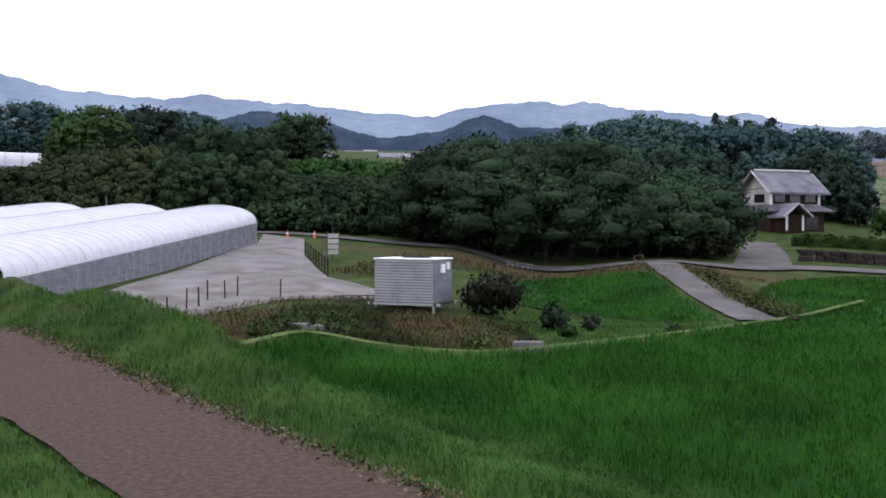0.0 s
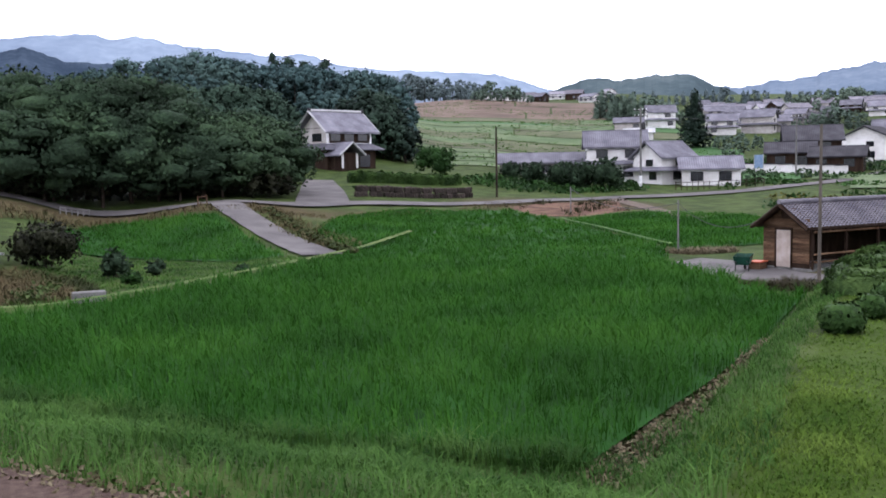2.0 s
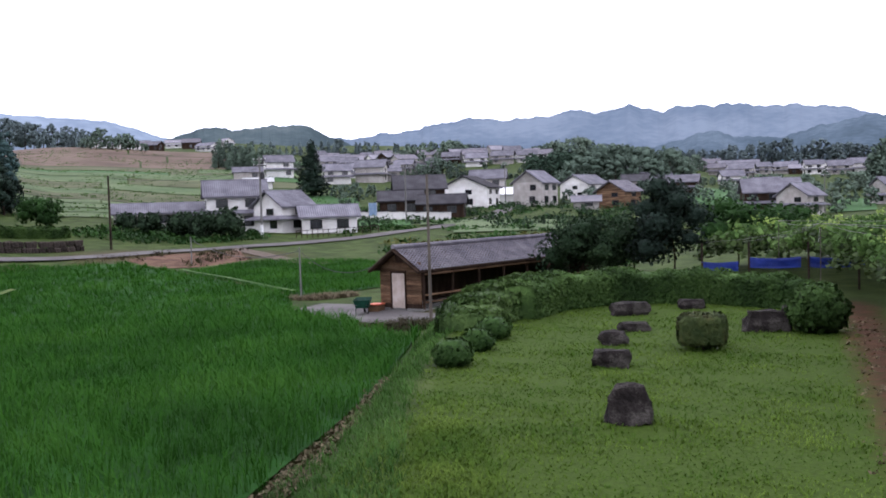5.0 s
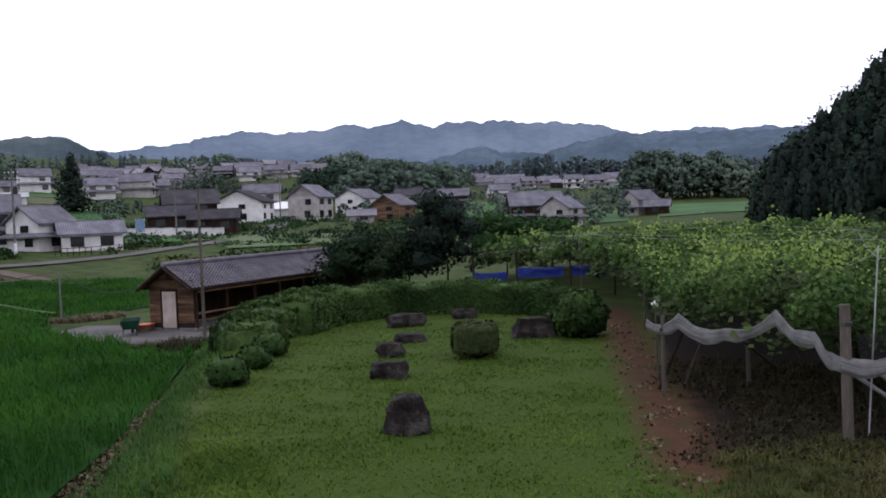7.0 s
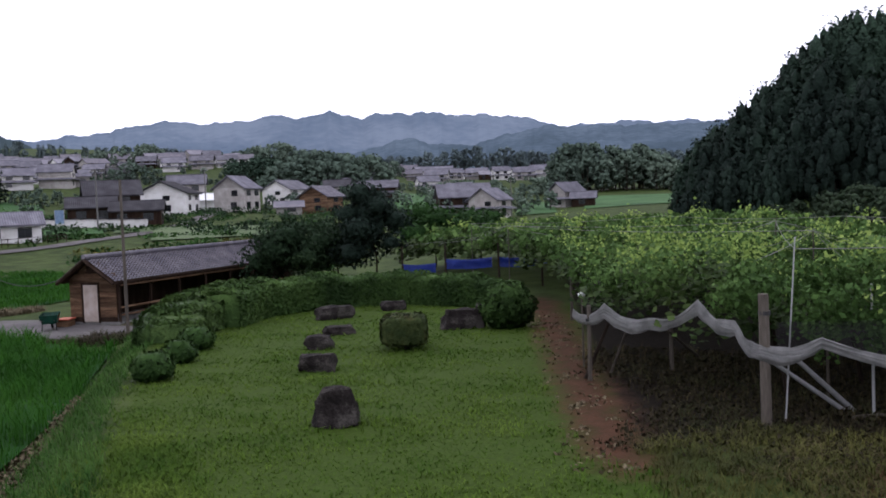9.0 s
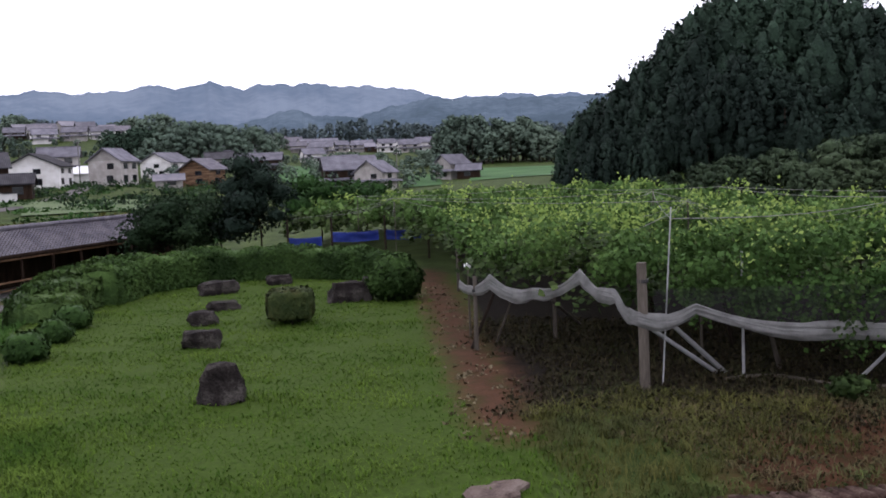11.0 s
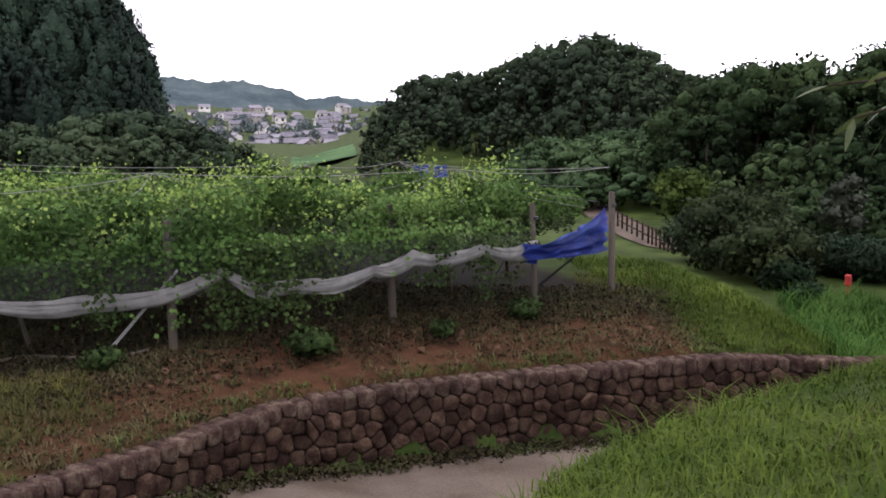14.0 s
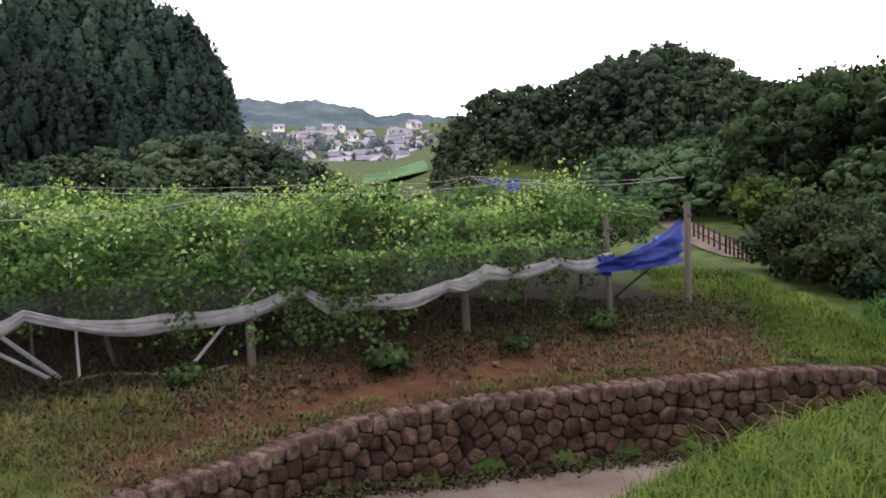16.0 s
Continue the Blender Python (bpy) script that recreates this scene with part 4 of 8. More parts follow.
def plant_box():
    x, y = at(-1.75, 50.5)
    z = g1(x, y)
    t = thing("container_unit", "white corrugated metal box on steel legs on a grass bank", "container", "", (x, y, 0), -20)
    z0 = 3.6 - 50 * math.tan(radians(4.2))
    z1 = 3.6 - 50 * math.tan(radians(1.60))
    w, dp = 3.35, 2.7
    # body coloured darker than the ribs, painting the shade in the gaps
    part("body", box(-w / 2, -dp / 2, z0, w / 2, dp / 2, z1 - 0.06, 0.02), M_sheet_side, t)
    n = 15
    for side in range(3):
        for i in range(n):
            h = z0 + 0.08 + (z1 - z0 - 0.22) * i / (n - 1)
            if side == 0:
                bm = box(-w / 2 + 0.04, -dp / 2 - 0.055, h - 0.05, w / 2 - 0.04, -dp / 2, h + 0.045, 0.02)
            elif side == 1:
                continue
            else:
                bm = box(-w / 2 - 0.03, -dp / 2 + 0.04, h - 0.035, -w / 2, dp / 2 - 0.04, h + 0.035, 0.012)
            part("corrugation", bm, M_metal, t)
    part("roof", box(-w / 2 - 0.06, -dp / 2 - 0.06, z1 - 0.06, w / 2 + 0.06, dp / 2 + 0.06, z1 + 0.02, 0.02), M_white, t, "pale flat metal roof")
    part("roof_ring", tube([(0.15 + 0.75 * math.cos(math.pi * i / 12), 0.5 * math.sin(math.pi * i / 12), z1 + 0.06) for i in range(25)], 0.06, 6), M_metal_dark, t, "dark round vent ring on the roof")
    for px in (-w / 2 - 0.1, w / 2 + 0.1):
        part("floor_beam", box(px - 0.05, -dp / 2 - 0.25, z0 - 0.12, px + 0.05, dp / 2 + 0.25, z0, 0.01), M_metal_dark, t)
    for py in (-dp / 2 - 0.05, dp / 2 + 0.05):
        part("floor_beam", box(-w / 2 - 0.35, py - 0.05, z0 - 0.14, w / 2 + 0.35, py + 0.05, z0 - 0.02, 0.01), M_metal, t)
    for px in (-w / 2, w / 2 - 0.1):
        for py in (-dp / 2, dp / 2 - 0.1):
            part("leg", box(px, py, z - 1.2, px + 0.1, py + 0.1, z0 - 0.1, 0.01), M_metal, t)
    part("hatch", box(w / 2, -0.5, z1 - 0.75, w / 2 + 0.12, 0.0, z1 - 0.3, 0.02), M_white, t, "small white box on the end wall")
    part("hatch", box(w / 2, 0.4, z1 - 0.6, w / 2 + 0.1, 0.75, z1 - 0.2, 0.02), M_white, t, "small white box on the end wall")
    part("grille", box(w / 2 + 0.002, -dp / 2 + 0.1, z0 + 0.2, w / 2 + 0.02, dp / 2 - 0.1, z1 - 0.9, 0.005), M_sheet_side, t)
    return t


plant_box()


def far_tunnel():
    """A pale tunnel greenhouse behind the scrub: ribbed arch with end walls."""
    x, y = at(-24.4, 150)
    t = thing("greenhouse", "pale far tunnel greenhouse behind the scrub", "greenhouse", "plastic tunnel greenhouses", (x, y, g1(x, y)), 24)
    for bay in range(8):
        x0, n = -9.6 + 2.2 * bay, 12
        bm = bmesh.new()
        rows = [[bm.verts.new((u, -3.0 * math.cos(math.pi * k / n), 1.6 + 2.1 * math.sin(math.pi * k / n))) for k in range(n + 1)] for u in (x0, x0 + 2.16)]
        for k in range(n):
            bm.faces.new((rows[0][k], rows[0][k + 1], rows[1][k + 1], rows[1][k]))
        part("roof_sheet", bm, M_sheet, t, "", True)
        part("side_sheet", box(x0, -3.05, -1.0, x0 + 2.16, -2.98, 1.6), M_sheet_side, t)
        part("hoop", tube([(x0, -3.03 * math.cos(math.pi * k / n), 1.62 + 2.1 * math.sin(math.pi * k / n)) for k in range(n + 1)], 0.03, 4), M_metal, t)


far_tunnel()

# ---- the old barn ----
def barn():
    """Long wooden barn: gable end with a pale sliding door, tiled roof, open timber side."""
    x0, y0 = at(47.0, 47.0)
    x1, y1 = at(56.6, 60.5)
    fx_, fy_ = x1 - x0, y1 - y0
    length = math.hypot(fx_, fy_) / 0.9 + 1.0
    ang = math.degrees(math.atan2(fy_, fx_))
    z = -1.35
    t = thing("barn", "weathered wooden barn with a grey tiled gable roof", "barn", "", (x0, y0, z), ang)
    w, eave, ridge = 3.0, 2.3, 3.3
    # local: x along the barn, y from the near side (0) to the far side (w)
    for i in range(11):
        zz = 0.3 + i * 0.26
        if zz > 2.4:
            half = (ridge - zz - 0.05) / (ridge - eave) * w / 2
        else:
            half = w / 2 - 0.02
        if zz < 2.0:
            part("plank", box(-0.05, w / 2 - half, zz, 0.0, 1.08, zz + 0.25, 0.008), M_wood_barn, t)
            part("plank", box(-0.05, 2.17, zz, 0.0, w / 2 + half, zz + 0.25, 0.008), M_wood_barn, t)
        elif half > 0.2:
            part("plank", box(-0.05, w / 2 - half, zz, 0.0, w / 2 + half, zz + 0.25, 0.008), M_wood_barn, t)
    bm = bmesh.new()
    pr = [(0, 0.02), (w, 0.02), (w, eave), (w / 2, ridge - 0.05), (0, eave)]
    a = [bm.verts.new((0.01, q, h)) for q, h in pr]
    b = [bm.verts.new((length - 0.05, q, h)) for q, h in pr]
    bm.faces.new(a[::-1])
    bm.faces.new(b)
    for i in range(5):
        if i != 4:
            bm.faces.new((a[i], a[(i + 1) % 5], b[(i + 1) % 5], b[i]))
    part("wall", bm, M_wood_dark, t, "dark timber walls")
    door = part("door", box(-0.09, 1.16, 0.05, -0.05, 2.08, 2.0, 0.01), M_door, t, "pale grey sliding door")
    part("door_frame", box(-0.12, 1.06, 0.0, -0.04, 1.15, 2.1, 0.01), M_wood_dark, t)
    part("door_frame", box(-0.12, 2.09, 0.0, -0.04, 2.18, 2.1, 0.01), M_wood_dark, t)
    part("door_frame", box(-0.12, 1.06, 2.02, -0.04, 2.18, 2.14, 0.01), M_wood_dark, t)
    part("shutter", box(-0.10, w / 2 - 0.3, 2.6, -0.05, w / 2 + 0.3, 3.0, 0.01), M_wood_dark, t)
    for i in range(8):
        px = 0.1 + (length - 0.3) * i / 7
        part("side_post", box(px - 0.07, -0.12, 0, px + 0.07, 0.0, eave, 0.01), M_wood_dark, t)
    for zz in (0.35, 0.75, 1.9):
        part("side_rail", box(0.1, -0.2, zz, length - 0.2, -0.14, zz + 0.1, 0.01), M_wood_barn, t)
    for side in (0, 1):
        sg = 1 if side == 0 else -1
        oy = w / 2
        slope = math.atan2(ridge - eave, w / 2)
        over = 0.32
        ll = (w / 2 + over) / math.cos(slope)
        bm = bmesh.new()
        cols, rowsn = int((length + 1.2) / 0.3), 13
        # stepped courses of wavy tiles
        for r in range(rowsn):
            prev = None
            for c in range(cols * 4 + 1):
                u = -0.6 + (length + 1.2) * c / (cols * 4)
                wave = 0.035 * math.cos(c * math.pi / 2)
                pts = []
                for q, h in ((r / rowsn, 0.06), ((r + 1) / rowsn, 0.015)):
                    dlt = ll * (1 - q)
                    yy = oy - sg * dlt * math.cos(slope)
                    hz = ridge - dlt * math.sin(slope) + 0.1
                    pts.append(bm.verts.new((u, yy, hz + h + wave)))
                if prev:
                    bm.faces.new((prev[0], pts[0], pts[1], prev[1]))
                prev = pts
        part("roof_tiles", bm, M_tile_barn, t, "grey wavy roof tiles")
        bm = bmesh.new()
        q0 = oy - sg * (w / 2 + over)
        zl = ridge - (w / 2 + over) * math.tan(slope)
        c8 = [(-0.6, q0, zl), (length + 0.6, q0, zl), (length + 0.6, oy, ridge), (-0.6, oy, ridge)]
        lo = [bm.verts.new(v) for v in c8]
        hi = [bm.verts.new((v[0], v[1], v[2] + 0.1)) for v in c8]
        bm.faces.new(lo[::-1])
        bm.faces.new(hi)
        for i in range(4):
            bm.faces.new((lo[i], lo[(i + 1) % 4], hi[(i + 1) % 4], hi[i]))
        part("roof_board", bm, M_wood_dark, t)
        part("barge_board", rod((-0.62, q0, zl + 0.02), (-0.62, oy, ridge + 0.02), 0.11, None, 4), M_wood_dark, t)
    bm = bmesh.new()
    for i in range(int(length / 0.45) + 3):
        u = -0.62 + i * 0.45
        rod((u, w / 2, ridge + 0.2), (u + 0.46, w / 2, ridge + 0.2), 0.14, 0.12, 8, bm)
    part("ridge_tiles", bm, M_tile_barn, t)
    part("barn_base", box(-0.05, -0.1, -0.4, length, w + 0.1, 0.04, 0.02), M_concrete, t, "grey concrete footing")
    t.matrix_basis = t.matrix_basis @ Matrix.Scale(0.9, 4)
    return t


barn()

# ---- vineyard, stone wall ----
def dry_stone_wall():
    t = thing("stone_wall", "dark purple-brown dry-stone retaining wall, top stones coloured paler as if lit", "wall", "", (0, 0, 0))
    g = rng(11)
    ys = np.arange(2.4, -15.2, -0.02)
    xs = wall_x(ys)
    arc = np.concatenate([[0], np.cumsum(np.hypot(np.diff(xs), np.diff(ys)))])
    total = arc[-1]

    def on(a):
        y = float(np.interp(a, arc, ys))
        dy = 0.02
        tx, ty = float(wall_x(y - dy) - wall_x(y)), -dy
        ln = math.hypot(tx, ty)
        return float(wall_x(y)), y, tx / ln, ty / ln

    bm = bmesh.new()
    prev = None
    for a in np.arange(0, total, 0.3):
        x, y, tx, ty = on(a)
        nx, ny = ty, -tx
        if nx > 0:
            nx, ny = -nx, -ny
        lo, hi = lane_z(y) - 0.3, wall_top(y) - 0.04
        q = [bm.verts.new((x + o * nx, y + o * ny, h)) for o, h in ((0.02, lo), (0.02, hi), (-0.45, hi), (-0.45, lo))]
        if prev:
            for i in range(4):
                bm.faces.new((prev[i], q[i], q[(i + 1) % 4], prev[(i + 1) % 4]))
        prev = q
    part("backing", bm, M_mortar, t, "dark earth packed behind the stones")
    # fitted stones: cells round jittered seeds on the unrolled face, v measured down from the top
    seeds = []
    row, v0 = 0, 0.1
    while v0 < 1.7:
        a = 0.1 * g.random()
        while a < total:
            wd = 0.19 + 0.17 * g.random()
            seeds.append((a + wd / 2, v0 + (0.012 if row == 0 else 0.065) * g.normal(), row))
            a += wd
        v0 += 0.22 + 0.03 * g.random()
        row += 1

    def cell(a, v, row):
        poly = [(a - 0.4, max(v - 0.4, -0.02 - 0.03 * g.random())), (a + 0.4, max(v - 0.4, -0.02 - 0.03 * g.random())), (a + 0.4, v + 0.4), (a - 0.4, v + 0.4)]
        for b, w, _ in seeds:
            if abs(b - a) > 0.8 or abs(w - v) > 0.8 or (a == b and v == w):
                continue
            mx, mv, dx, dv = (a + b) / 2, (v + w) / 2, b - a, w - v
            out = []
            for (p0, q0), (p1, q1) in zip(poly, poly[1:] + poly[:1]):
                s0, s1 = (p0 - mx) * dx + (q0 - mv) * dv, (p1 - mx) * dx + (q1 - mv) * dv
                if s0 <= 0:
                    out.append((p0, q0))
                if s0 * s1 < 0:
                    k = s0 / (s0 - s1)
                    out.append((p0 + (p1 - p0) * k, q0 + (q1 - q0) * k))
            poly = out
            if len(poly) < 3:
                return []
        return poly

    for a, v, row in seeds:
        x, y, tx, ty = on(min(max(a, 0), total))
        if v > wall_top(y) - lane_z(y) + 0.12:
            continue
        poly = cell(a, v, row)
        if len(poly) < 3:
            continue
        ca, cv = sum(p_[0] for p_ in poly) / len(poly), sum(p_[1] for p_ in poly) / len(poly)
        # rounded corners and a joint round every stone
        rnd = []
        for (p0, q0), (p1, q1) in zip(poly, poly[1:] + poly[:1]):
            if math.hypot(p1 - p0, q1 - q0) > 0.03:
                rnd += [(p0 * 0.82 + p1 * 0.18, q0 * 0.82 + q1 * 0.18), (p0 * 0.18 + p1 * 0.82, q0 * 0.18 + q1 * 0.82)]
        if len(rnd) < 5:
            continue
        bm = bmesh.new()
        proud = 0.02 + 0.05 * g.random()
        tilt_a, tilt_v = 0.12 * g.normal(), 0.12 * g.normal()
        rings = []
        for depth, sc in ((-0.3, 0.93), (0.0, 0.965), (0.03, 0.9), (0.045, 0.66)):
            ring = []
            for p_, q_ in rnd:
                pa, pv = ca + (p_ - ca) * sc, cv + (q_ - cv) * sc
                o = depth + (proud + tilt_a * (pa - ca) + tilt_v * (pv - cv) + 0.008 * g.normal() if depth >= 0 else 0)
                wx_, wy_, ux, uy = on(min(max(pa, 0), total))
                nx, ny = (uy, -ux) if uy < 0 else (-uy, ux)
                ring.append(bm.verts.new((wx_ + nx * o, wy_ + ny * o, float(wall_top(wy_)) - pv)))
            rings.append(ring)
        m_ = len(rnd)
        for r0, r1 in zip(rings, rings[1:]):
            for k in range(m_):
                bm.faces.new((r0[k], r0[(k + 1) % m_], r1[(k + 1) % m_], r1[k]))
        bm.faces.new(rings[-1])
        bmesh.ops.recalc_face_normals(bm, faces=bm.faces)
        part("top_stone" if row == 0 else "stone", bm, M_cap_lit if row == 0 else M_wall_stone, t, "", True)
    return t


def vineyard():
    g = rng(31)
    posts = [(15.1, 1.4, 2.05, 0.085), (15.7, -2.8, 2.15, 0.075), (16.1, -6.9, 2.2, 0.075), (15.9, -9.9, 2.1, 0.06), (16.5, -12.2, 2.2, 0.075), (18.2, 5.0, 1.5, 0.045), (19.3, 3.6, 1.6, 0.045), (27.3, 8.0, 1.9, 0.05)]
    for x, y, h, r in posts:
        z = g1(x, y)
        t = thing("trellis_post", "weathered grey wooden post of the vine trellis", "post", "vine trellis posts", (x, y, z), float(g.random() * 90))
        part("shaft", rod((0, 0, -0.4), (0.03 * g.normal(), 0.03 * g.normal(), h), r, r * 0.9, 10), M_post, t)
        part("tie", rod((0, 0, h - 0.32), (0, 0, h - 0.26), r * 1.12, None, 10), M_metal_dark, t)
    # canopy of leaves over the trellis
    poly = [(15.3, 1.6), (15.6, -2.8), (15.9, -7), (16.2, -10.0), (17.2, -11.2), (18.2, -12.6), (21.5, -12), (25, -9.5), (29, -5), (38, 0.5), (58, 4), (66, 10), (60, 22), (47, 24), (38, 14), (28, 8.6), (19, 5.2)]
    p = scatter(poly, 0.22, 33)
    dd = np.hypot(p[:, 0], p[:, 1])
    keep = (g.random(len(p)) < np.clip(20 / dd, 0.12, 1) ** 1.05) & (soft_noise(p, 1.9, 51) > -1.0)
    p0 = p[keep]
    # light and shade by colour: dark dense underleaves block light, bright tips above
    for nm, label, mat, rep_, off, spread, tilt in (("vine_underleaves", "broad vine leaves under the canopy, coloured dark for shade", M_leaf_hang, 5, 1.66, 0.12, 0.4), ("vine_tips", "bright yellow-green young vine shoots on the canopy", M_leaf_tip, 8, 2.14, 0.14, 0.8)):
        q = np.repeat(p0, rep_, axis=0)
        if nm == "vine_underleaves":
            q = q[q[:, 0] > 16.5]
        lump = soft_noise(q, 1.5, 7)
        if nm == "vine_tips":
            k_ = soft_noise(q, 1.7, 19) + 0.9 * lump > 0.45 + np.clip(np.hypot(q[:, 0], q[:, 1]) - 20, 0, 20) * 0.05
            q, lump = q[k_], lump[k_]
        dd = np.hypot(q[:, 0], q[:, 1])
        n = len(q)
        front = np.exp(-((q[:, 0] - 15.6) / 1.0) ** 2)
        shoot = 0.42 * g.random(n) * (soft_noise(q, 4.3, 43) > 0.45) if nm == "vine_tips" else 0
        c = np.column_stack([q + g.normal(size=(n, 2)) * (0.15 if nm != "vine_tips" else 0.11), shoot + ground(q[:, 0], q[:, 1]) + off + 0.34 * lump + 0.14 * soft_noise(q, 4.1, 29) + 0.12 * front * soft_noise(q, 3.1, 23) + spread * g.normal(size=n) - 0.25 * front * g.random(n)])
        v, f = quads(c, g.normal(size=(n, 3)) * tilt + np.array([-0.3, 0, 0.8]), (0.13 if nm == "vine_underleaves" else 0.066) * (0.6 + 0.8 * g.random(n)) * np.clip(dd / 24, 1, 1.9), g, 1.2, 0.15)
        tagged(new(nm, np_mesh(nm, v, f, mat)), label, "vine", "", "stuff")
    # heaps of leaves along the wires, with dips between them
    q = scatter(poly, 0.62, 34)
    q = q[soft_noise(q, 2.3, 51) > -0.62]
    lump = soft_noise(q, 1.5, 7)
    zz = ground(q[:, 0], q[:, 1]) + 2.0 + 0.26 * lump + 0.12 * g.normal(size=len(q))
    dd = np.hypot(q[:, 0], q[:, 1])
    vs, fs, nn, base = [], [], [], 0
    for lo, hi, per, size in ((0, 22, 440, 0.068), (22, 34, 150, 0.105), (34, 99, 44, 0.18)):
        k_ = (dd >= lo) & (dd < hi)
        lob = [(a_, b_, c_, 0.3 + 0.22 * g.random(), 0.3 + 0.22 * g.random(), 0.22 + 0.16 * g.random()) for a_, b_, c_ in zip(q[k_, 0], q[k_, 1], zz[k_])]
        v, f, n_ = lobes_cloud(lob, per, size, g, 0.5)
        vs.append(v)
        fs.append(f + base)
        nn.append(n_)
        base += len(v)
    tagged(new("vine_canopy", np_mesh("vine_canopy", np.concatenate(vs), np.concatenate(fs), M_leaf_vine, False, np.concatenate(nn))), "green leafy vine canopy over a low trellis", "vine", "", "stuff")
    # gnarled stems under the canopy
    for k in range(26):
        x, y = 17.5 + 14 * g.random(), 1.5 - 13 * g.random()
        t = thing("vine_stem", "thin dark gnarled vine stem under the canopy", "vine stem", "vine stems", (x, y, g1(x, y)), float(g.random() * 360))
        part("stem", rod((0, 0, -0.1), (0.2 * g.normal(), 0.2 * g.normal(), 1.9), 0.05, 0.025, 6, None, 0.15), M_bark, t)


dry_stone_wall()
vineyard()

# ---- woods and mountains ----
def stand(n, d0, d1, tops, hmax, seed, kinds=("round",), rfac=0.36, low=0.5, hmin=2.0):
    """Trees whose tips keep under a skyline, given as bearings and heights in degrees seen from the mound."""
    g = rng(seed)
    out = []
    az0, az1 = tops[0][0], tops[-1][0]
    for i in range(n):
        a = az0 + (az1 - az0) * (i + g.random()) / n
        u = g.random()
        d = d0 + (d1 - d0) * u
        x, y = at(a, d)
        z = g1(x, y)
        top = 3.6 + d * math.tan(radians(float(np.interp(a, [p_[0] for p_ in tops], [p_[1] for p_ in tops]))))
        share = 1.0 if u > 0.6 else low + (1 - low) * u / 0.6
        h = max(hmin, (top - z) * share * (0.92 + 0.1 * g.random()))
        base = z
        if h > hmax:
            base, h = z + (h - hmax), hmax
        k = kinds[int(g.integers(len(kinds)))]
        r = min(h * (rfac if k != "cone" else 0.22), 4.6) * (0.85 + 0.35 * g.random())
        out.append((x, y, base, h, r, k))
    return out


KNOLL = [(79.9, -0.2), (80.3, 2.1), (81.1, 3.0), (83.1, 4.8), (84.7, 6.1), (86.0, 7.0), (87.8, 8.9), (89.9, 9.7), (92, 10.0), (95.2, 9.6), (97.8, 8.0), (99.4, 5.0), (100.2, 0.8)]
wood("hill_wood", "dark dense conifer wood on a steep knoll behind the vineyard", stand(200, 90, 116, KNOLL, 12, 41, ("cone", "column", "column"), 0.3, 0.3), M_leaf_cedar, 42, 0.3, 9.0)
wood("knoll_foot_shrubs", "tangled green shrubs at the foot of the wooded knoll", stand(80, 62, 86, [(85, -1.0), (88, -0.2), (93, 0.5), (99, 1.2), (101.5, 0.6), (104, -0.7), (106.6, -2.2)], 6, 61, ("round",), 0.6, 0.5, 1.2), M_leaf_wood, 62, 0.3, 12.0, "shrubs")
wood("south_wood", "dark broadleaf wood on the slope above the lane", stand(110, 84, 122, [(111.6, -0.5), (112.1, 0.3), (113.0, 1.8), (114.6, 3.0), (116, 3.3), (118, 3.2), (119.5, 3.4), (120.6, 4.1), (122.4, 4.7), (124, 5.05), (125.3, 5.4), (126.5, 5.1), (128.4, 4.5), (129.3, 3.5), (131, 3.0), (134, 2.5)], 11, 43, ("round",), 0.42, 0.35), M_leaf_wood, 44, 0.34, 11.0)
wood("south_wood_near", "dark green broadleaf wood beside the lane", stand(70, 50, 76, [(129.4, -0.5), (130.3, 1.1), (131.5, 2.45), (133.6, 3.45), (135.9, 3.9), (138, 3.6), (140, 3.75), (142.3, 4.3), (144, 4.4), (150, 5), (154, 5)], 9, 45, ("round",), 0.45, 0.3), M_leaf_near, 46, 0.27, 13.0)
wood("lane_shrubs", "light green trees on the slope beside the lane", stand(45, 62, 80, [(120.5, -1.6), (122.1, -0.75), (125.1, -0.55), (127.8, -0.1), (129.3, -1.2), (131.5, -1.8)], 4, 63, ("tier",), 0.7, 0.4, 1.2), M_leaf_slope_near, 64, 0.28, 11.0, "shrubs")
wood("north_grove", "dark spreading cherry trees along the country road", stand(30, 90, 101, [(-1.2, 4.6), (1.3, 5.3), (3.0, 5.5), (5.2, 5.7), (7.9, 5.6), (9.7, 4.9), (10.4, 3.6)], 9.5, 47, ("tier",), 0.62, 0.7), M_leaf, 48, 0.3, 13.0)
wood("north_grove", "low dark spreading trees beside the old house", stand(24, 90, 103, [(9.6, 3.2), (11.3, 2.9), (12.6, 3.35), (13.8, 3.7), (14.9, 3.4), (15.5, 2.6), (15.9, 1.4)], 7.5, 147, ("tier",), 0.62, 0.7), M_leaf, 148, 0.3, 13.0)
wood("grove_foot_scrub", "dark undergrowth below the roadside trees", stand(60, 90.5, 97, [(-1.5, 1.2), (4, 1.0), (10, 0.9), (14, 0.9), (16.2, 0.3)], 2.6, 247, ("round",), 0.7, 0.7, 1.0), M_leaf_bush, 248, 0.26, 11.0, "shrubs", False)
wood("bank_thicket", "climbing green thicket covering the roadside bank", stand(120, 97, 110, [(-12, 3.5), (-10, 3.4), (-4, 3.2), (1.5, 3.3)], 4.5, 49, ("round",), 0.6, 0.2, 1.4), M_leaf_thicket, 50, 0.3, 13.0)
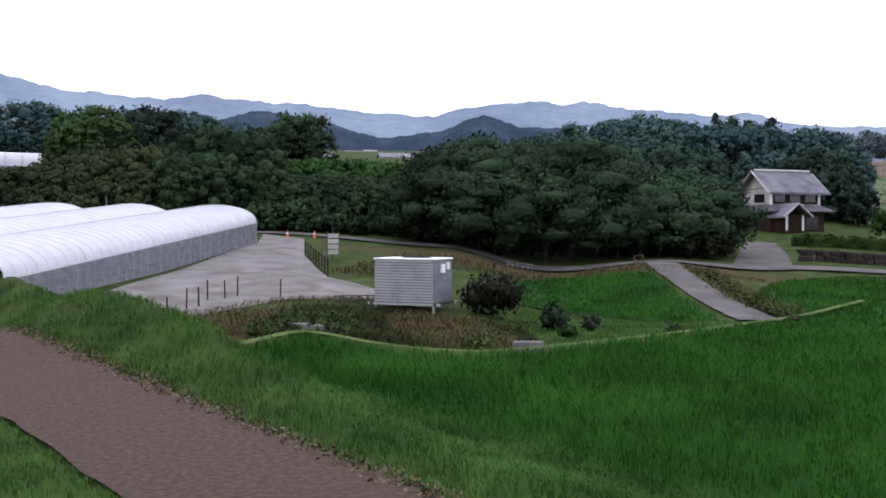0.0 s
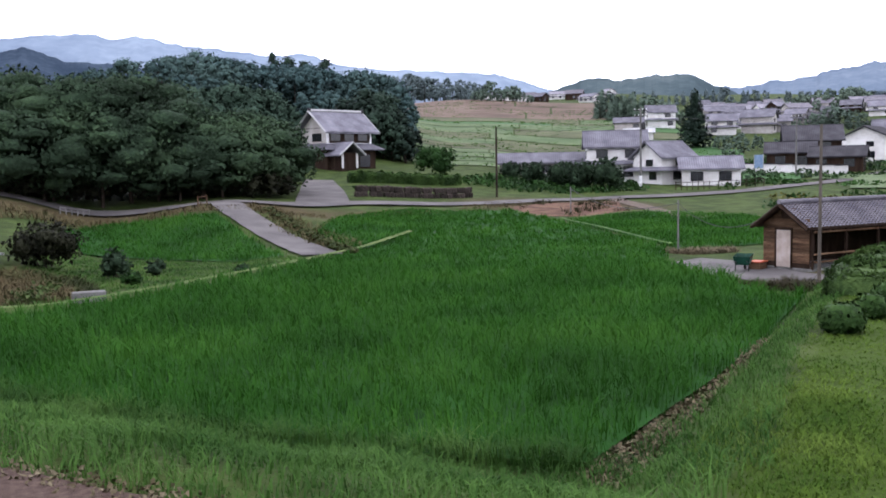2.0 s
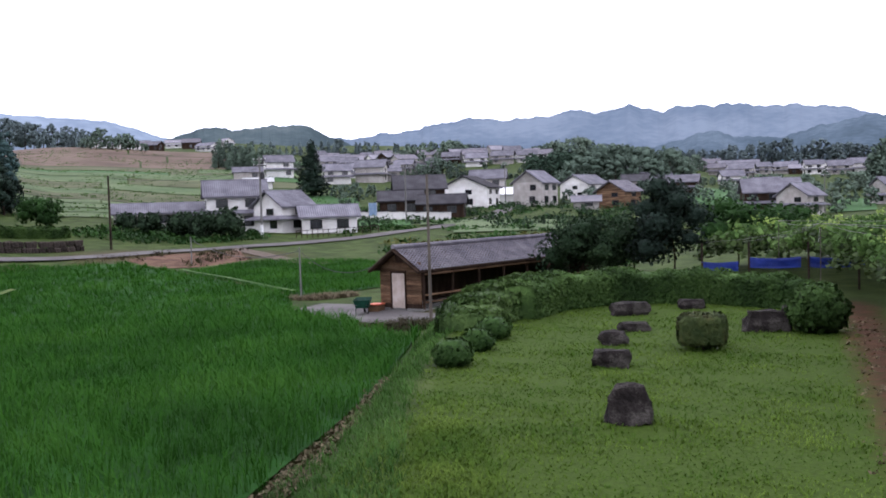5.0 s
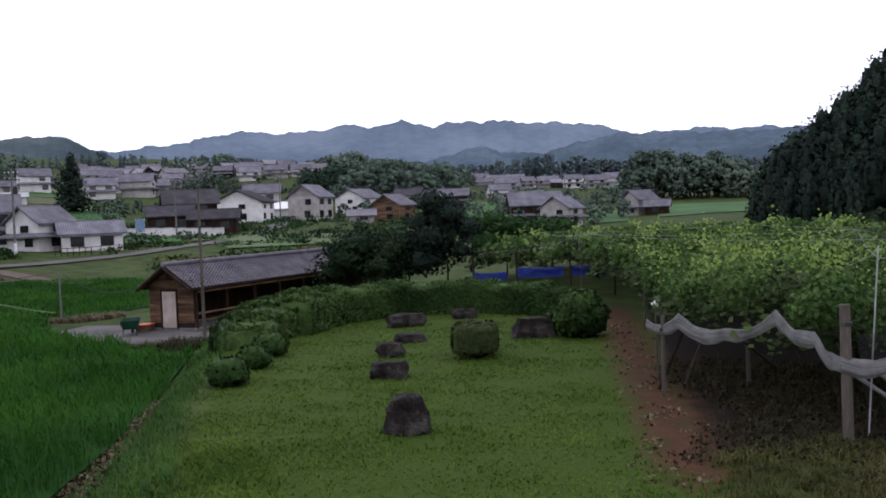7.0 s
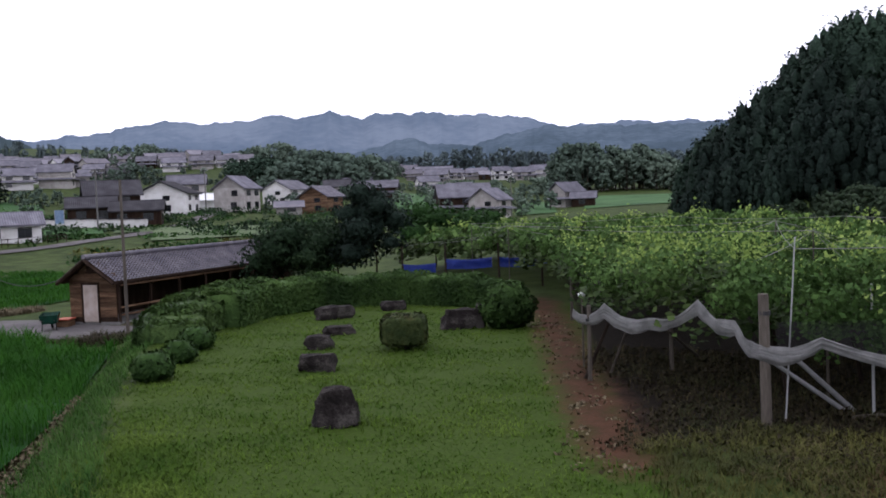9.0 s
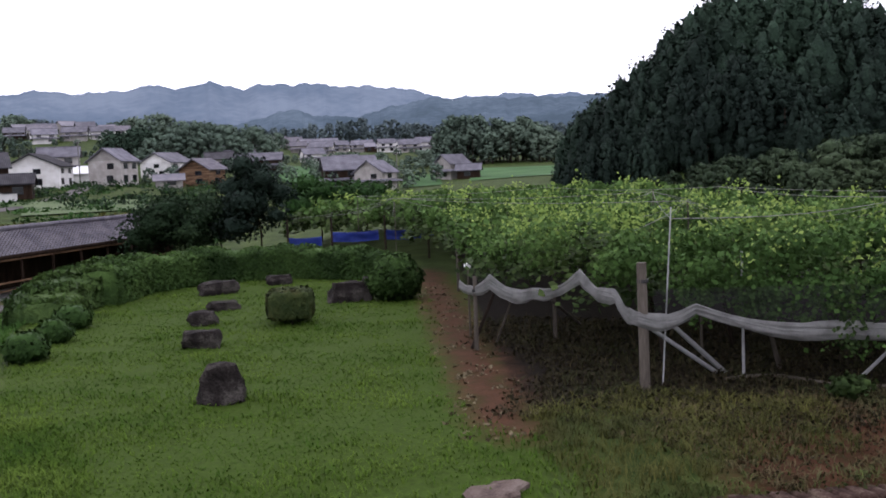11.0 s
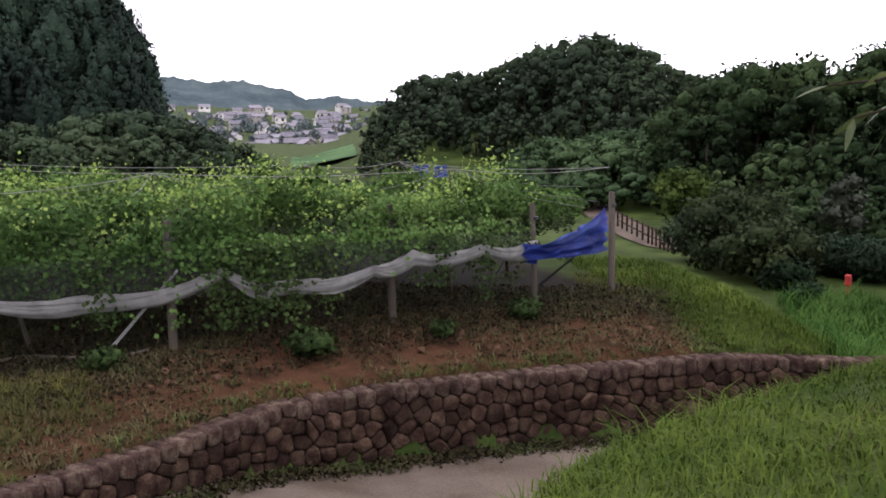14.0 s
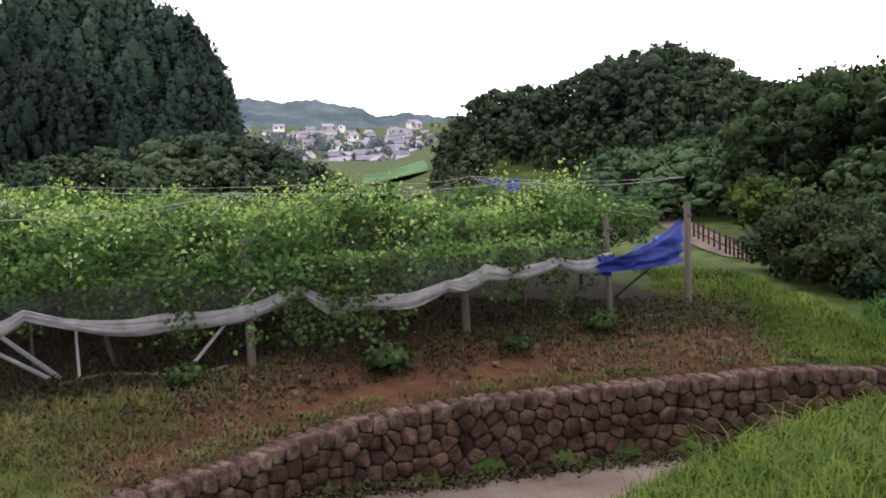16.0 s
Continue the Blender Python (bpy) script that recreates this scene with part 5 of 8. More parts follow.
wood("bank_top_scrub", "light green creepers along the top of the bank", stand(60, 111, 116, [(-11, 4.25), (-6, 4.3), (-3, 4.15), (1.5, 4.05)], 3, 85, ("round",), 0.6, 0.8, 1.5), M_leaf_mid, 86, 0.26, 13.0, "shrubs")
wood("creeper_trees", "tall trees overgrown with green creepers", stand(22, 100, 113, [(-15.6, 5.3), (-14.4, 6.1), (-12.9, 5.9), (-11.6, 6.3), (-10.6, 5.7), (-10.1, 4.2)], 10, 87, ("round",), 0.42, 0.6), M_leaf_thicket, 88, 0.28, 14.0)
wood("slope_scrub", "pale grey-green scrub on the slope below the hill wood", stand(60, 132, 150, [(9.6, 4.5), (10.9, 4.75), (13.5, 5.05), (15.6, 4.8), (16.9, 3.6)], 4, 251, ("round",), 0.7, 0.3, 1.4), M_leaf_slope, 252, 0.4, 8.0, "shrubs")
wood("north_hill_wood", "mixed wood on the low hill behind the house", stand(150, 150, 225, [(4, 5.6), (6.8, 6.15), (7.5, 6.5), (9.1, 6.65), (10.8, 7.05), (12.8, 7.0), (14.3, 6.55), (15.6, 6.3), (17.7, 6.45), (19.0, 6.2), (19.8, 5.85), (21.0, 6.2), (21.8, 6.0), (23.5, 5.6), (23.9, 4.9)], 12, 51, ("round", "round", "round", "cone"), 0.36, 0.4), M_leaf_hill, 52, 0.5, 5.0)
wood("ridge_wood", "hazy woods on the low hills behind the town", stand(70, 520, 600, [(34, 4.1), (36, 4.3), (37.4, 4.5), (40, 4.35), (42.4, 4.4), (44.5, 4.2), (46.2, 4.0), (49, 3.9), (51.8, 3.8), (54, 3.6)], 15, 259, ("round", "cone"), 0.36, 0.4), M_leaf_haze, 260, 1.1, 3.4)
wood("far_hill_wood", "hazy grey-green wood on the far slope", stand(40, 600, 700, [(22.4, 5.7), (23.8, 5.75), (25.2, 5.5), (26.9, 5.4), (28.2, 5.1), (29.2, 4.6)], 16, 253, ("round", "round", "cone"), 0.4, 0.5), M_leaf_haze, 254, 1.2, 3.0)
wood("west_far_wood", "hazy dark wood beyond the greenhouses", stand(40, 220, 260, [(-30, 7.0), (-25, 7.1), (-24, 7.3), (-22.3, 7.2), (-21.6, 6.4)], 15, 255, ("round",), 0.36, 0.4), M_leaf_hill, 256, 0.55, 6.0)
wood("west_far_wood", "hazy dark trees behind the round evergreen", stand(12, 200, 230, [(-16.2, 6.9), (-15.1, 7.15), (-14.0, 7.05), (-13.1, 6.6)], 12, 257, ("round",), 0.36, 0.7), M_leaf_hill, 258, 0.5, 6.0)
wood("west_trees", "dark round evergreen tree behind the greenhouses", stand(7, 128, 136, [(-18.5, 6.7), (-17.2, 7.3), (-16.2, 7.05), (-15.6, 6.2)], 10, 53, ("round",), 0.4, 0.9), M_leaf_cedar, 54, 0.36, 12.0)
wood("west_shrubs", "mixed olive-green scrub on the bank behind the greenhouses", stand(90, 103, 124, [(-28, 3.2), (-25, 3.35), (-23, 3.75), (-21, 4.3), (-19, 4.6), (-15, 4.9)], 5, 55, ("round",), 0.6, 0.35, 1.2), M_leaf_scrub, 56, 0.32, 11.0, "shrubs")
wood("bamboo_stand", "feathery light green bamboo stand", stand(30, 124, 136, [(-22.5, 5.5), (-22.0, 6.55), (-20.8, 7.25), (-19.1, 7.15), (-18.4, 6.7)], 11, 57, ("round",), 0.22, 0.8), M_leaf_bamboo, 58, 0.34, 13.0)
wood("dark_grove", "dark round evergreen trees beside the two-storey house", stand(18, 146, 156, [(20.0, 4.0), (20.6, 4.55), (21.8, 4.8), (23.0, 4.4), (23.8, 3.6), (24.1, 2.4)], 11, 59, ("round",), 0.4, 0.6), M_leaf_cedar, 60, 0.4, 10.0)
wood("tall_pair", "pair of tall dark roadside trees", stand(10, 124, 132, [(-10.8, 6.5), (-10.1, 6.8), (-8.5, 7.2), (-7.6, 6.9), (-7.0, 5.8)], 11, 65, ("round",), 0.34, 0.9), M_leaf, 66, 0.36, 10.0)
wood("cedar_row", "single tall cedars above the wood", stand(7, 226, 232, [(15.9, 7.2), (16.2, 7.4), (17.6, 6.6), (18.3, 7.0), (19.0, 6.8), (19.2, 6.5)], 16, 67, ("cone",), 0.3, 1.0), M_leaf_cedar, 68, 0.6, 8.0)
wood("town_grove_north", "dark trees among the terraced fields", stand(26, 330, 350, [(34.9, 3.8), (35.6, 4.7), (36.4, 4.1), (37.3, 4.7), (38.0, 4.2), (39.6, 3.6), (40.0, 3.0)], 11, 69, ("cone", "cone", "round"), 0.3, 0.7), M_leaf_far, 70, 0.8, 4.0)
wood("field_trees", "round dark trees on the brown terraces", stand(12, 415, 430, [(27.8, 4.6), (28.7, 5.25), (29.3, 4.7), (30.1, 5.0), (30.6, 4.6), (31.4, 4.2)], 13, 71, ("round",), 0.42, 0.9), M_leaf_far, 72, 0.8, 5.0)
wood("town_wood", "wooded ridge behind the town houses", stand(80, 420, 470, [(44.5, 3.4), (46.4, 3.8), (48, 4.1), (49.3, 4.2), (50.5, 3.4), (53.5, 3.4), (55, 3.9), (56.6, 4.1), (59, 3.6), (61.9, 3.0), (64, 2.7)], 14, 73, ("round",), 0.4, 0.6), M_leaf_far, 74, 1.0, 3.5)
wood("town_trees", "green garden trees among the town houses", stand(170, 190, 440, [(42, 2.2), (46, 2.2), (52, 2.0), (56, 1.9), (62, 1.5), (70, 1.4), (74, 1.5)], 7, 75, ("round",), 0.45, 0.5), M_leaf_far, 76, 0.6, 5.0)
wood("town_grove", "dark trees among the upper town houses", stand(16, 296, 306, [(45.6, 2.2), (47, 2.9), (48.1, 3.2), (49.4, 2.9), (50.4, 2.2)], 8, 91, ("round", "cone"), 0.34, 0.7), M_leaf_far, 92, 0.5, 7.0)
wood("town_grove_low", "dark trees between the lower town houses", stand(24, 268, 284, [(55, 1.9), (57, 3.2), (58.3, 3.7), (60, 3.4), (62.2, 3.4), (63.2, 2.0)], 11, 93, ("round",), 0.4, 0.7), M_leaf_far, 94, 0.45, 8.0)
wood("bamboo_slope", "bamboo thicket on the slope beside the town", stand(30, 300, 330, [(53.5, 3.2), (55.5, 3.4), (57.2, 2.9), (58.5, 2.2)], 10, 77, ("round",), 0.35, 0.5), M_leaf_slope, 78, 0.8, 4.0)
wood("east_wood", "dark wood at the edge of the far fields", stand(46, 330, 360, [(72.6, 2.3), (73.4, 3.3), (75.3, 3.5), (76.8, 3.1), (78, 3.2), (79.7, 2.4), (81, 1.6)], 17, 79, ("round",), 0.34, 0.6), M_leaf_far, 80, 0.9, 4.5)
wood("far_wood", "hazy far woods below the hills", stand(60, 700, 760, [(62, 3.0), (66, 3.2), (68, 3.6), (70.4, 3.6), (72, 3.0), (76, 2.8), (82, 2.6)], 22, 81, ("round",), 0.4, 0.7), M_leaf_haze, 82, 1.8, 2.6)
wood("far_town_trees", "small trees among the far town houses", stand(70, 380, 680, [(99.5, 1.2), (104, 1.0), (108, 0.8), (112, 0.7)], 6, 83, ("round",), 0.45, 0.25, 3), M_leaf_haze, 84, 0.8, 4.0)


def ridge(name, label, az0, az1, d, pts, mat, seed, amp=0.14):
    """A far mountain range: a curved slope whose crest follows bearings and heights in degrees, with spurs."""
    g = rng(seed)
    n, kk = 560, 16
    azs_ = np.linspace(az0, az1, n)
    el = np.interp(azs_, [p_[0] for p_ in pts], [p_[1] for p_ in pts])
    el = el + amp * (np.sin(azs_ * 2.1 + seed) * 0.35 + np.sin(azs_ * 4.7 + 2 * seed) * 0.25 + np.sin(azs_ * 11.3) * 0.15) + 0.075 * np.array([noise.fractal(Vector((a_ * 1.6, seed * 3.1, 0.5)), 0.8, 2.1, 5) for a_ in azs_])
    rows = []
    for k in range(kk):
        u = k / (kk - 1)
        spur = np.array([noise.fractal(Vector((a_ * 0.22 * d / 1300, 2.6 * u, seed)), 0.9, 2.0, 4) for a_ in azs_])
        dist = d * (0.70 + 0.30 * u) * (1 + 0.10 * spur * (1 - u))
        crest = 3.6 + d * np.tan(np.radians(el))
        zz = -5 + (crest + 5) * (u ** 0.9) * (1 + 0.25 * (1 - u) * spur)
        rows.append(np.column_stack([dist * np.sin(np.radians(azs_)), dist * np.cos(np.radians(azs_)), zz]))
    v = np.stack(rows, 0).reshape(-1, 3)
    i = np.arange(kk * n).reshape(kk, n)
    f = np.stack([i[:-1, :-1], i[:-1, 1:], i[1:, 1:], i[1:, :-1]], -1).reshape(-1, 4)
    tagged(new(name, np_mesh(name, v, f, mat, True)), label, "mountain", "", "structure")


# ridges: all haze lies in their material colours
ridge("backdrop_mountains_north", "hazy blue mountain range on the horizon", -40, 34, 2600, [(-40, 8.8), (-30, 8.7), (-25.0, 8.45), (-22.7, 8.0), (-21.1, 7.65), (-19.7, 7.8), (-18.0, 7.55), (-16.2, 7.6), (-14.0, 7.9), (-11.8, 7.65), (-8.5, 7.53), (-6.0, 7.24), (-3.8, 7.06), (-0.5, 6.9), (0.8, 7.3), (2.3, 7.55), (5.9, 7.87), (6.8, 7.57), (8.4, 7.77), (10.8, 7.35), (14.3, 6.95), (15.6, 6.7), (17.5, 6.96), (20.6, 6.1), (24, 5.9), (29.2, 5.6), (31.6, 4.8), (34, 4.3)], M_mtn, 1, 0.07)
ridge("backdrop_hills_north", "hazy blue-green wooded hills before the mountains", -16, 12, 1300, [(-16, 5.4), (-14, 6.2), (-12.5, 6.65), (-11.4, 7.1), (-9.6, 6.95), (-7.2, 6.5), (-6.0, 6.2), (-3.8, 5.6), (-1.9, 5.8), (0, 6.05), (1.1, 6.65), (2.3, 6.98), (3.4, 6.75), (4.5, 6.3), (6.8, 6.2), (12, 5.6)], M_hill_north, 4, 0.08)
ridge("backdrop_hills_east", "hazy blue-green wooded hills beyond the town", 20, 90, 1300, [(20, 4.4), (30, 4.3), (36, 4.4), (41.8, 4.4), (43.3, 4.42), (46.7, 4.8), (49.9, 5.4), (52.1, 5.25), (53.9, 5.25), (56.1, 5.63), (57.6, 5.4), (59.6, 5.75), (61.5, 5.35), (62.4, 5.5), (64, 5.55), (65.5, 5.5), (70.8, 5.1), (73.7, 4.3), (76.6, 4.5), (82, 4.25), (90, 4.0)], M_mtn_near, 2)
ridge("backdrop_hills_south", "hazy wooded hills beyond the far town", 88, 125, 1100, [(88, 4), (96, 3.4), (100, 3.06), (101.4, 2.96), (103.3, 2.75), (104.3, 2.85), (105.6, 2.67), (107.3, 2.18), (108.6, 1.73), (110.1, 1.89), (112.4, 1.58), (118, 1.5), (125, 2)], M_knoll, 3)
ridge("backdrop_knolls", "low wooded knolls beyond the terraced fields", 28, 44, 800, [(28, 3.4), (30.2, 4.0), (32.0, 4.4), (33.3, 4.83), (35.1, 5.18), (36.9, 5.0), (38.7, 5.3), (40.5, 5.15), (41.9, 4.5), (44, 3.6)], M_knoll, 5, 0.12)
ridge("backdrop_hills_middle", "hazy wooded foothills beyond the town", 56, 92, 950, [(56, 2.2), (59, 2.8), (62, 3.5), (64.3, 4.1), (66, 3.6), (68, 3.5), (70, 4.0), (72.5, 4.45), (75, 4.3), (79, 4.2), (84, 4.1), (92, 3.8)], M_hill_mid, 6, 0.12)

# ---- houses ----
def gable_roof(w, d, z, rise, over, thick=0.18, tiles=False):
    """A two-sided roof slab with ridge along x; tiles: raised ribs down the slope."""
    bm = bmesh.new()
    hw, hd = w / 2 + over, d / 2 + over
    drop = rise * over / (d / 2)
    prof = [(-hd, z - drop), (0, z + rise), (hd, z - drop), (hd, z - drop + thick), (0, z + rise + thick * 1.2), (-hd, z - drop + thick)]
    a = [bm.verts.new((-hw, q, h)) for q, h in prof]
    b = [bm.verts.new((hw, q, h)) for q, h in prof]
    bm.faces.new(a[::-1])
    bm.faces.new(b)
    for i in range(6):
        bm.faces.new((a[i], a[(i + 1) % 6], b[(i + 1) % 6], b[i]))
    if tiles:
        # one corrugated skin over each slope
        n = max(6, int(2 * hw / 0.28))
        for s in (-1, 1):
            prev = None
            for i in range(n * 2 + 1):
                x = -hw + hw * i / n
                up = 0.05 if i % 2 else 0.0
                pr = (bm.verts.new((x, s * (hd + 0.03), z - drop + thick + 0.02 + up)), bm.verts.new((x, 0, z + rise + thick * 1.2 + 0.02 + up)))
                if prev:
                    bm.faces.new((prev[0], pr[0], pr[1], prev[1]))
                prev = pr
    return bm


def ridge_cap(w, z, over, r=0.16):
    return rod((-w / 2 - over - 0.05, 0, z), (w / 2 + over + 0.05, 0, z), r, None, 6)


def skirt_roof(w, d, z, out, rise, thick=0.14):
    """A lean-to roof that runs round the house at first-floor height."""
    bm = bmesh.new()
    inner = [(-w / 2, -d / 2), (w / 2, -d / 2), (w / 2, d / 2), (-w / 2, d / 2)]
    o = out
    outer = [(-w / 2 - o, -d / 2 - o), (w / 2 + o, -d / 2 - o), (w / 2 + o, d / 2 + o), (-w / 2 - o, d / 2 + o)]
    for dz in (0, thick):
        i_ = [bm.verts.new((*p_, z + rise + dz)) for p_ in inner]
        o_ = [bm.verts.new((*p_, z + dz)) for p_ in outer]
        for k in range(4):
            bm.faces.new((o_[k], o_[(k + 1) % 4], i_[(k + 1) % 4], i_[k]))
        if dz == 0:
            lo = o_
        else:
            for k in range(4):
                bm.faces.new((lo[k], lo[(k + 1) % 4], o_[(k + 1) % 4], o_[k]))
    return bm


def house_window(t, x, y, z, w, h, face, frame_mat=None):
    """A window proud of the wall: frame bars and panes."""
    frame_mat = frame_mat or M_metal_dark
    e = 0.05

    def bx(x0, z0, x1, z1, o0, o1):
        if face == "front":
            return box(x + x0, y - o1, z + z0, x + x1, y - o0, z + z1)
        if face == "right":
            return box(x + o0, y + x0, z + z0, x + o1, y + x1, z + z1)
        return box(x - o1, y + x0, z + z0, x - o0, y + x1, z + z1)

    win = part("window", bx(-w / 2 - e, -e, w / 2 + e, h + e, 0.005, 0.06), frame_mat, t)
    for k in range(2):
        part("pane", bx(-w / 2 + k * w / 2 + 0.02, 0.02, k * w / 2 - 0.02, h - 0.02, 0.055, 0.075), M_glass, win)
    return win


def house(label, az, d, w, h, turn=0.0, wall=None, roof=None, storeys=2, depth=None, z=None, detail=False, category="house", name="house", group="village houses", skirt=True, rise=None):
    """A village house whose long side faces the mound when turn is 0."""
    wall, roof = wall or M_plaster, roof or M_tile
    if d > 300:
        w, h = w * 0.82, h * 0.9
    x, y = at(az, d)
    g = rng(int(abs(az) * 100 + d))
    zz = g1(x, y) if z is None else z
    t = thing(name, label, category, group, (x, y, zz), -az + turn)
    depth = depth or w * 0.7
    rise = rise or min(h * 0.36, depth * 0.33)
    body = h - rise
    part("wall", box(-w / 2, -depth / 2, -3.0, w / 2, depth / 2, body), wall, t)
    for s in (-1, 1):
        bm = bmesh.new()
        tri = ((-depth / 2, body - 0.02), (depth / 2, body - 0.02), (0, h - 0.05))
        o_ = [bm.verts.new((s * (w / 2 - 0.02), q, hh)) for q, hh in tri]
        i_ = [bm.verts.new((s * (w / 2 - 0.2), q, hh)) for q, hh in tri]
        bm.faces.new(o_)
        bm.faces.new(i_[::-1])
        part("gable", bm, wall, t)
    part("roof", gable_roof(w, depth, body, rise, 0.55, 0.18, detail), roof, t)
    part("ridge", ridge_cap(w, h + 0.16, 0.55), roof, t)
    if storeys == 2:
        if skirt:
            part("lower_roof", skirt_roof(w, depth, body * 0.46, 1.0, 0.45), roof, t)
        levels = ((0.55, min(1.7, body * 0.28)), (body * 0.66, min(1.2, body * 0.22)))
    else:
        levels = ((0.6, min(1.5, body * 0.5)),)
    for zl, hl in levels:
        n = max(1, int(w / 3.2))
        for k in range(n):
            if not detail and g.random() < 0.3:
                continue
            house_window(t, -w / 2 + w * (k + 0.5) / n + 0.2 * g.normal(), -depth / 2, zl, 1.5, hl, "front")
        for face, sx in (("right", 1), ("left", -1)):
            house_window(t, sx * w / 2, -depth * 0.12 + 0.5 * g.normal(), zl, 1.3, hl, face)
    return t


WH = "white plaster farmhouse with grey tiled roofs beside the road"
house("long low storehouse with a grey tiled roof", 31.9, 141, 12.6, 3.2, 0, M_plaster_b, M_tile, 1, 5.0, None, True, "storehouse", "storehouse")
house(WH, 36.1, 137, 8.0, 6.8, 4, M_plaster, M_tile, 2, 6.0, None, True)
house("white plaster house wing with a gable and grey roof", 38.9, 131, 5.6, 5.4, 42, M_plaster, M_tile, 2, 5.6, None, True)
house("low white plaster annex with a grey roof", 41.5, 128.5, 7.2, 3.5, 6, M_plaster, M_tile, 1, 4.6, None, True)
house("lean-to shed with a pale grey roof", 34.0, 138, 4.0, 2.6, 20, M_plaster_b, M_tile, 1, 3.0, None, False, "shed", "shed")
G_, W_, B_ = "grey-roofed village house with pale walls", "white-walled village house with a dark tiled roof", "brown timber-walled village house with a grey roof"
house(G_, 38.7, 290, 8, 6.4, 10)
house("small white garage beside the fields", 37.5, 250, 7, 2.6, 0, M_plaster, M_metal, 1, 4, None, False, "garage", "garage")
house(G_, 36.9, 272, 7.6, 3.4, 0, M_plaster_b, M_tile, 1)
house(G_, 42.1, 270, 7.4, 5.4, 8, M_plaster, M_tile)
house(G_, 44.2, 275, 8.2, 6.2, -12, M_plaster_b, M_tile)
house(G_, 45.2, 280, 6.4, 4.4, 5, M_plaster_b, M_tile, 1)
house(G_, 41.7, 380, 8.6, 5.8, 12, M_plaster_b)
house(G_, 42.8, 380, 9.4, 5.8, -8)
house("low brown-grey village house", 47.5, 330, 9.4, 5.0, 5, M_plaster_b, M_tile_dark)
house(G_, 43.4, 318, 8, 5.4, 20)
house(G_, 46.2, 352, 8, 5.4, -15, M_plaster_b, M_tile)
house("white gabled house with dark windows", 50.1, 197, 8.8, 6.2, 72, M_plaster, M_tile_dark, 2, 10, None, True, skirt=False)
house(G_, 51.2, 226, 8, 6.8, -5, M_plaster_b, M_tile)
house("tall pale grey house with a shed roof", 54.0, 202, 6.6, 7.2, 60, M_plaster_b, M_tile, 2, 7.0, None, True, skirt=False)
house("white-roofed carport beside the houses", 52.5, 214, 5, 3.2, 0, M_plaster, M_white, 1, 4, None, False, "carport", "carport")
house(W_, 56.9, 229, 8.4, 5.6, 55, M_plaster, M_tile, 2, 8, None, False, skirt=False)
house(B_, 58.9, 191, 6.0, 5.2, 58, M_wood_barn, M_tile_barn, 2, 6.4, None, True, skirt=False)
house("low open shed with a pale metal roof", 57.0, 184, 4.8, 2.4, 0, M_plaster_b, M_tile_far, 1, 4, None, False, "shed", "shed")
house(B_, 58.9, 340, 7.8, 5.0, 5, M_wood_barn, M_tile)
house(G_, 60.1, 335, 9.4, 5.8, -10)
house(G_, 61.4, 320, 9.2, 5.8, 14, M_plaster_b)
house(G_, 59.9, 262, 6.8, 4.4, 0, M_plaster_b, M_tile_dark)
house(G_, 61.0, 270, 8.4, 4.6, 12, M_plaster_b, M_tile)
house(G_, 62.4, 255, 9.6, 4.6, -6, M_wood_dark, M_tile)
house(G_, 50.5, 380, 10, 5.8, 4)
house(G_, 52.1, 390, 10.4, 5.6, -7, M_plaster_b)
house(G_, 53.5, 400, 10, 5.6, 9)
house(G_, 47.9, 362, 6.4, 5.0, 10, M_plaster_b)
house("village house with a reddish roof", 64.5, 400, 7.6, 5.0, 0, M_plaster_b, M_tile_barn)
house(G_, 65.3, 340, 9, 5.6, 18)
house(G_, 65.9, 390, 11, 6.4, -10, M_plaster_b)
house(G_, 67.2, 322, 9.6, 4.6, 5)
house("large dark-walled farmhouse with wide grey roofs", 67.4, 200, 10.5, 6.8, 8, M_wood_dark, M_tile, 2, 8, None, True)
house("low farm wing with a grey roof", 69.0, 196, 6, 6.0, 60, M_plaster_b, M_tile, 2, 6.5, None, True)
house(G_, 73.6, 236, 6, 5.8, 40, M_plaster_b, M_tile, 2, 6)
house("low shed beside the fields", 74.6, 232, 5.5, 3.4, -4, M_wood_dark, M_tile, 1, 4, None, False, "shed", "shed")
house(G_, 64.2, 440, 9.4, 6.0, 0, M_plaster_b, M_tile_barn)
house(G_, 65.0, 415, 9, 6.0, 30)
house(G_, 66.2, 460, 12, 6.6, 5)
house(G_, 68.3, 470, 12, 6.4, -8, M_plaster_b)
house(G_, 69.7, 450, 9.2, 6.8, 14)
house(G_, 71.1, 432, 11, 6.4, 3, M_plaster_b)
house(G_, 72.1, 440, 11, 7.2, -5)
house(G_, 66.9, 438, 9, 5.6, 20, M_plaster_b, M_tile)
house("dark-roofed old farm compound building", 45.9, 166, 7.2, 4.0, 0, M_wood_dark, M_tile_dark, 1, 5, None, True)
house("dark-roofed old farm compound main house", 47.0, 178, 9.0, 6.4, 5, M_wood_dark, M_tile_dark, 2, 7, None, True)
house("dark-roofed old farm compound storehouse", 48.4, 162, 7.6, 3.6, -6, M_wood_dark, M_tile_dark, 1, 5, None, True)
g = rng(77)
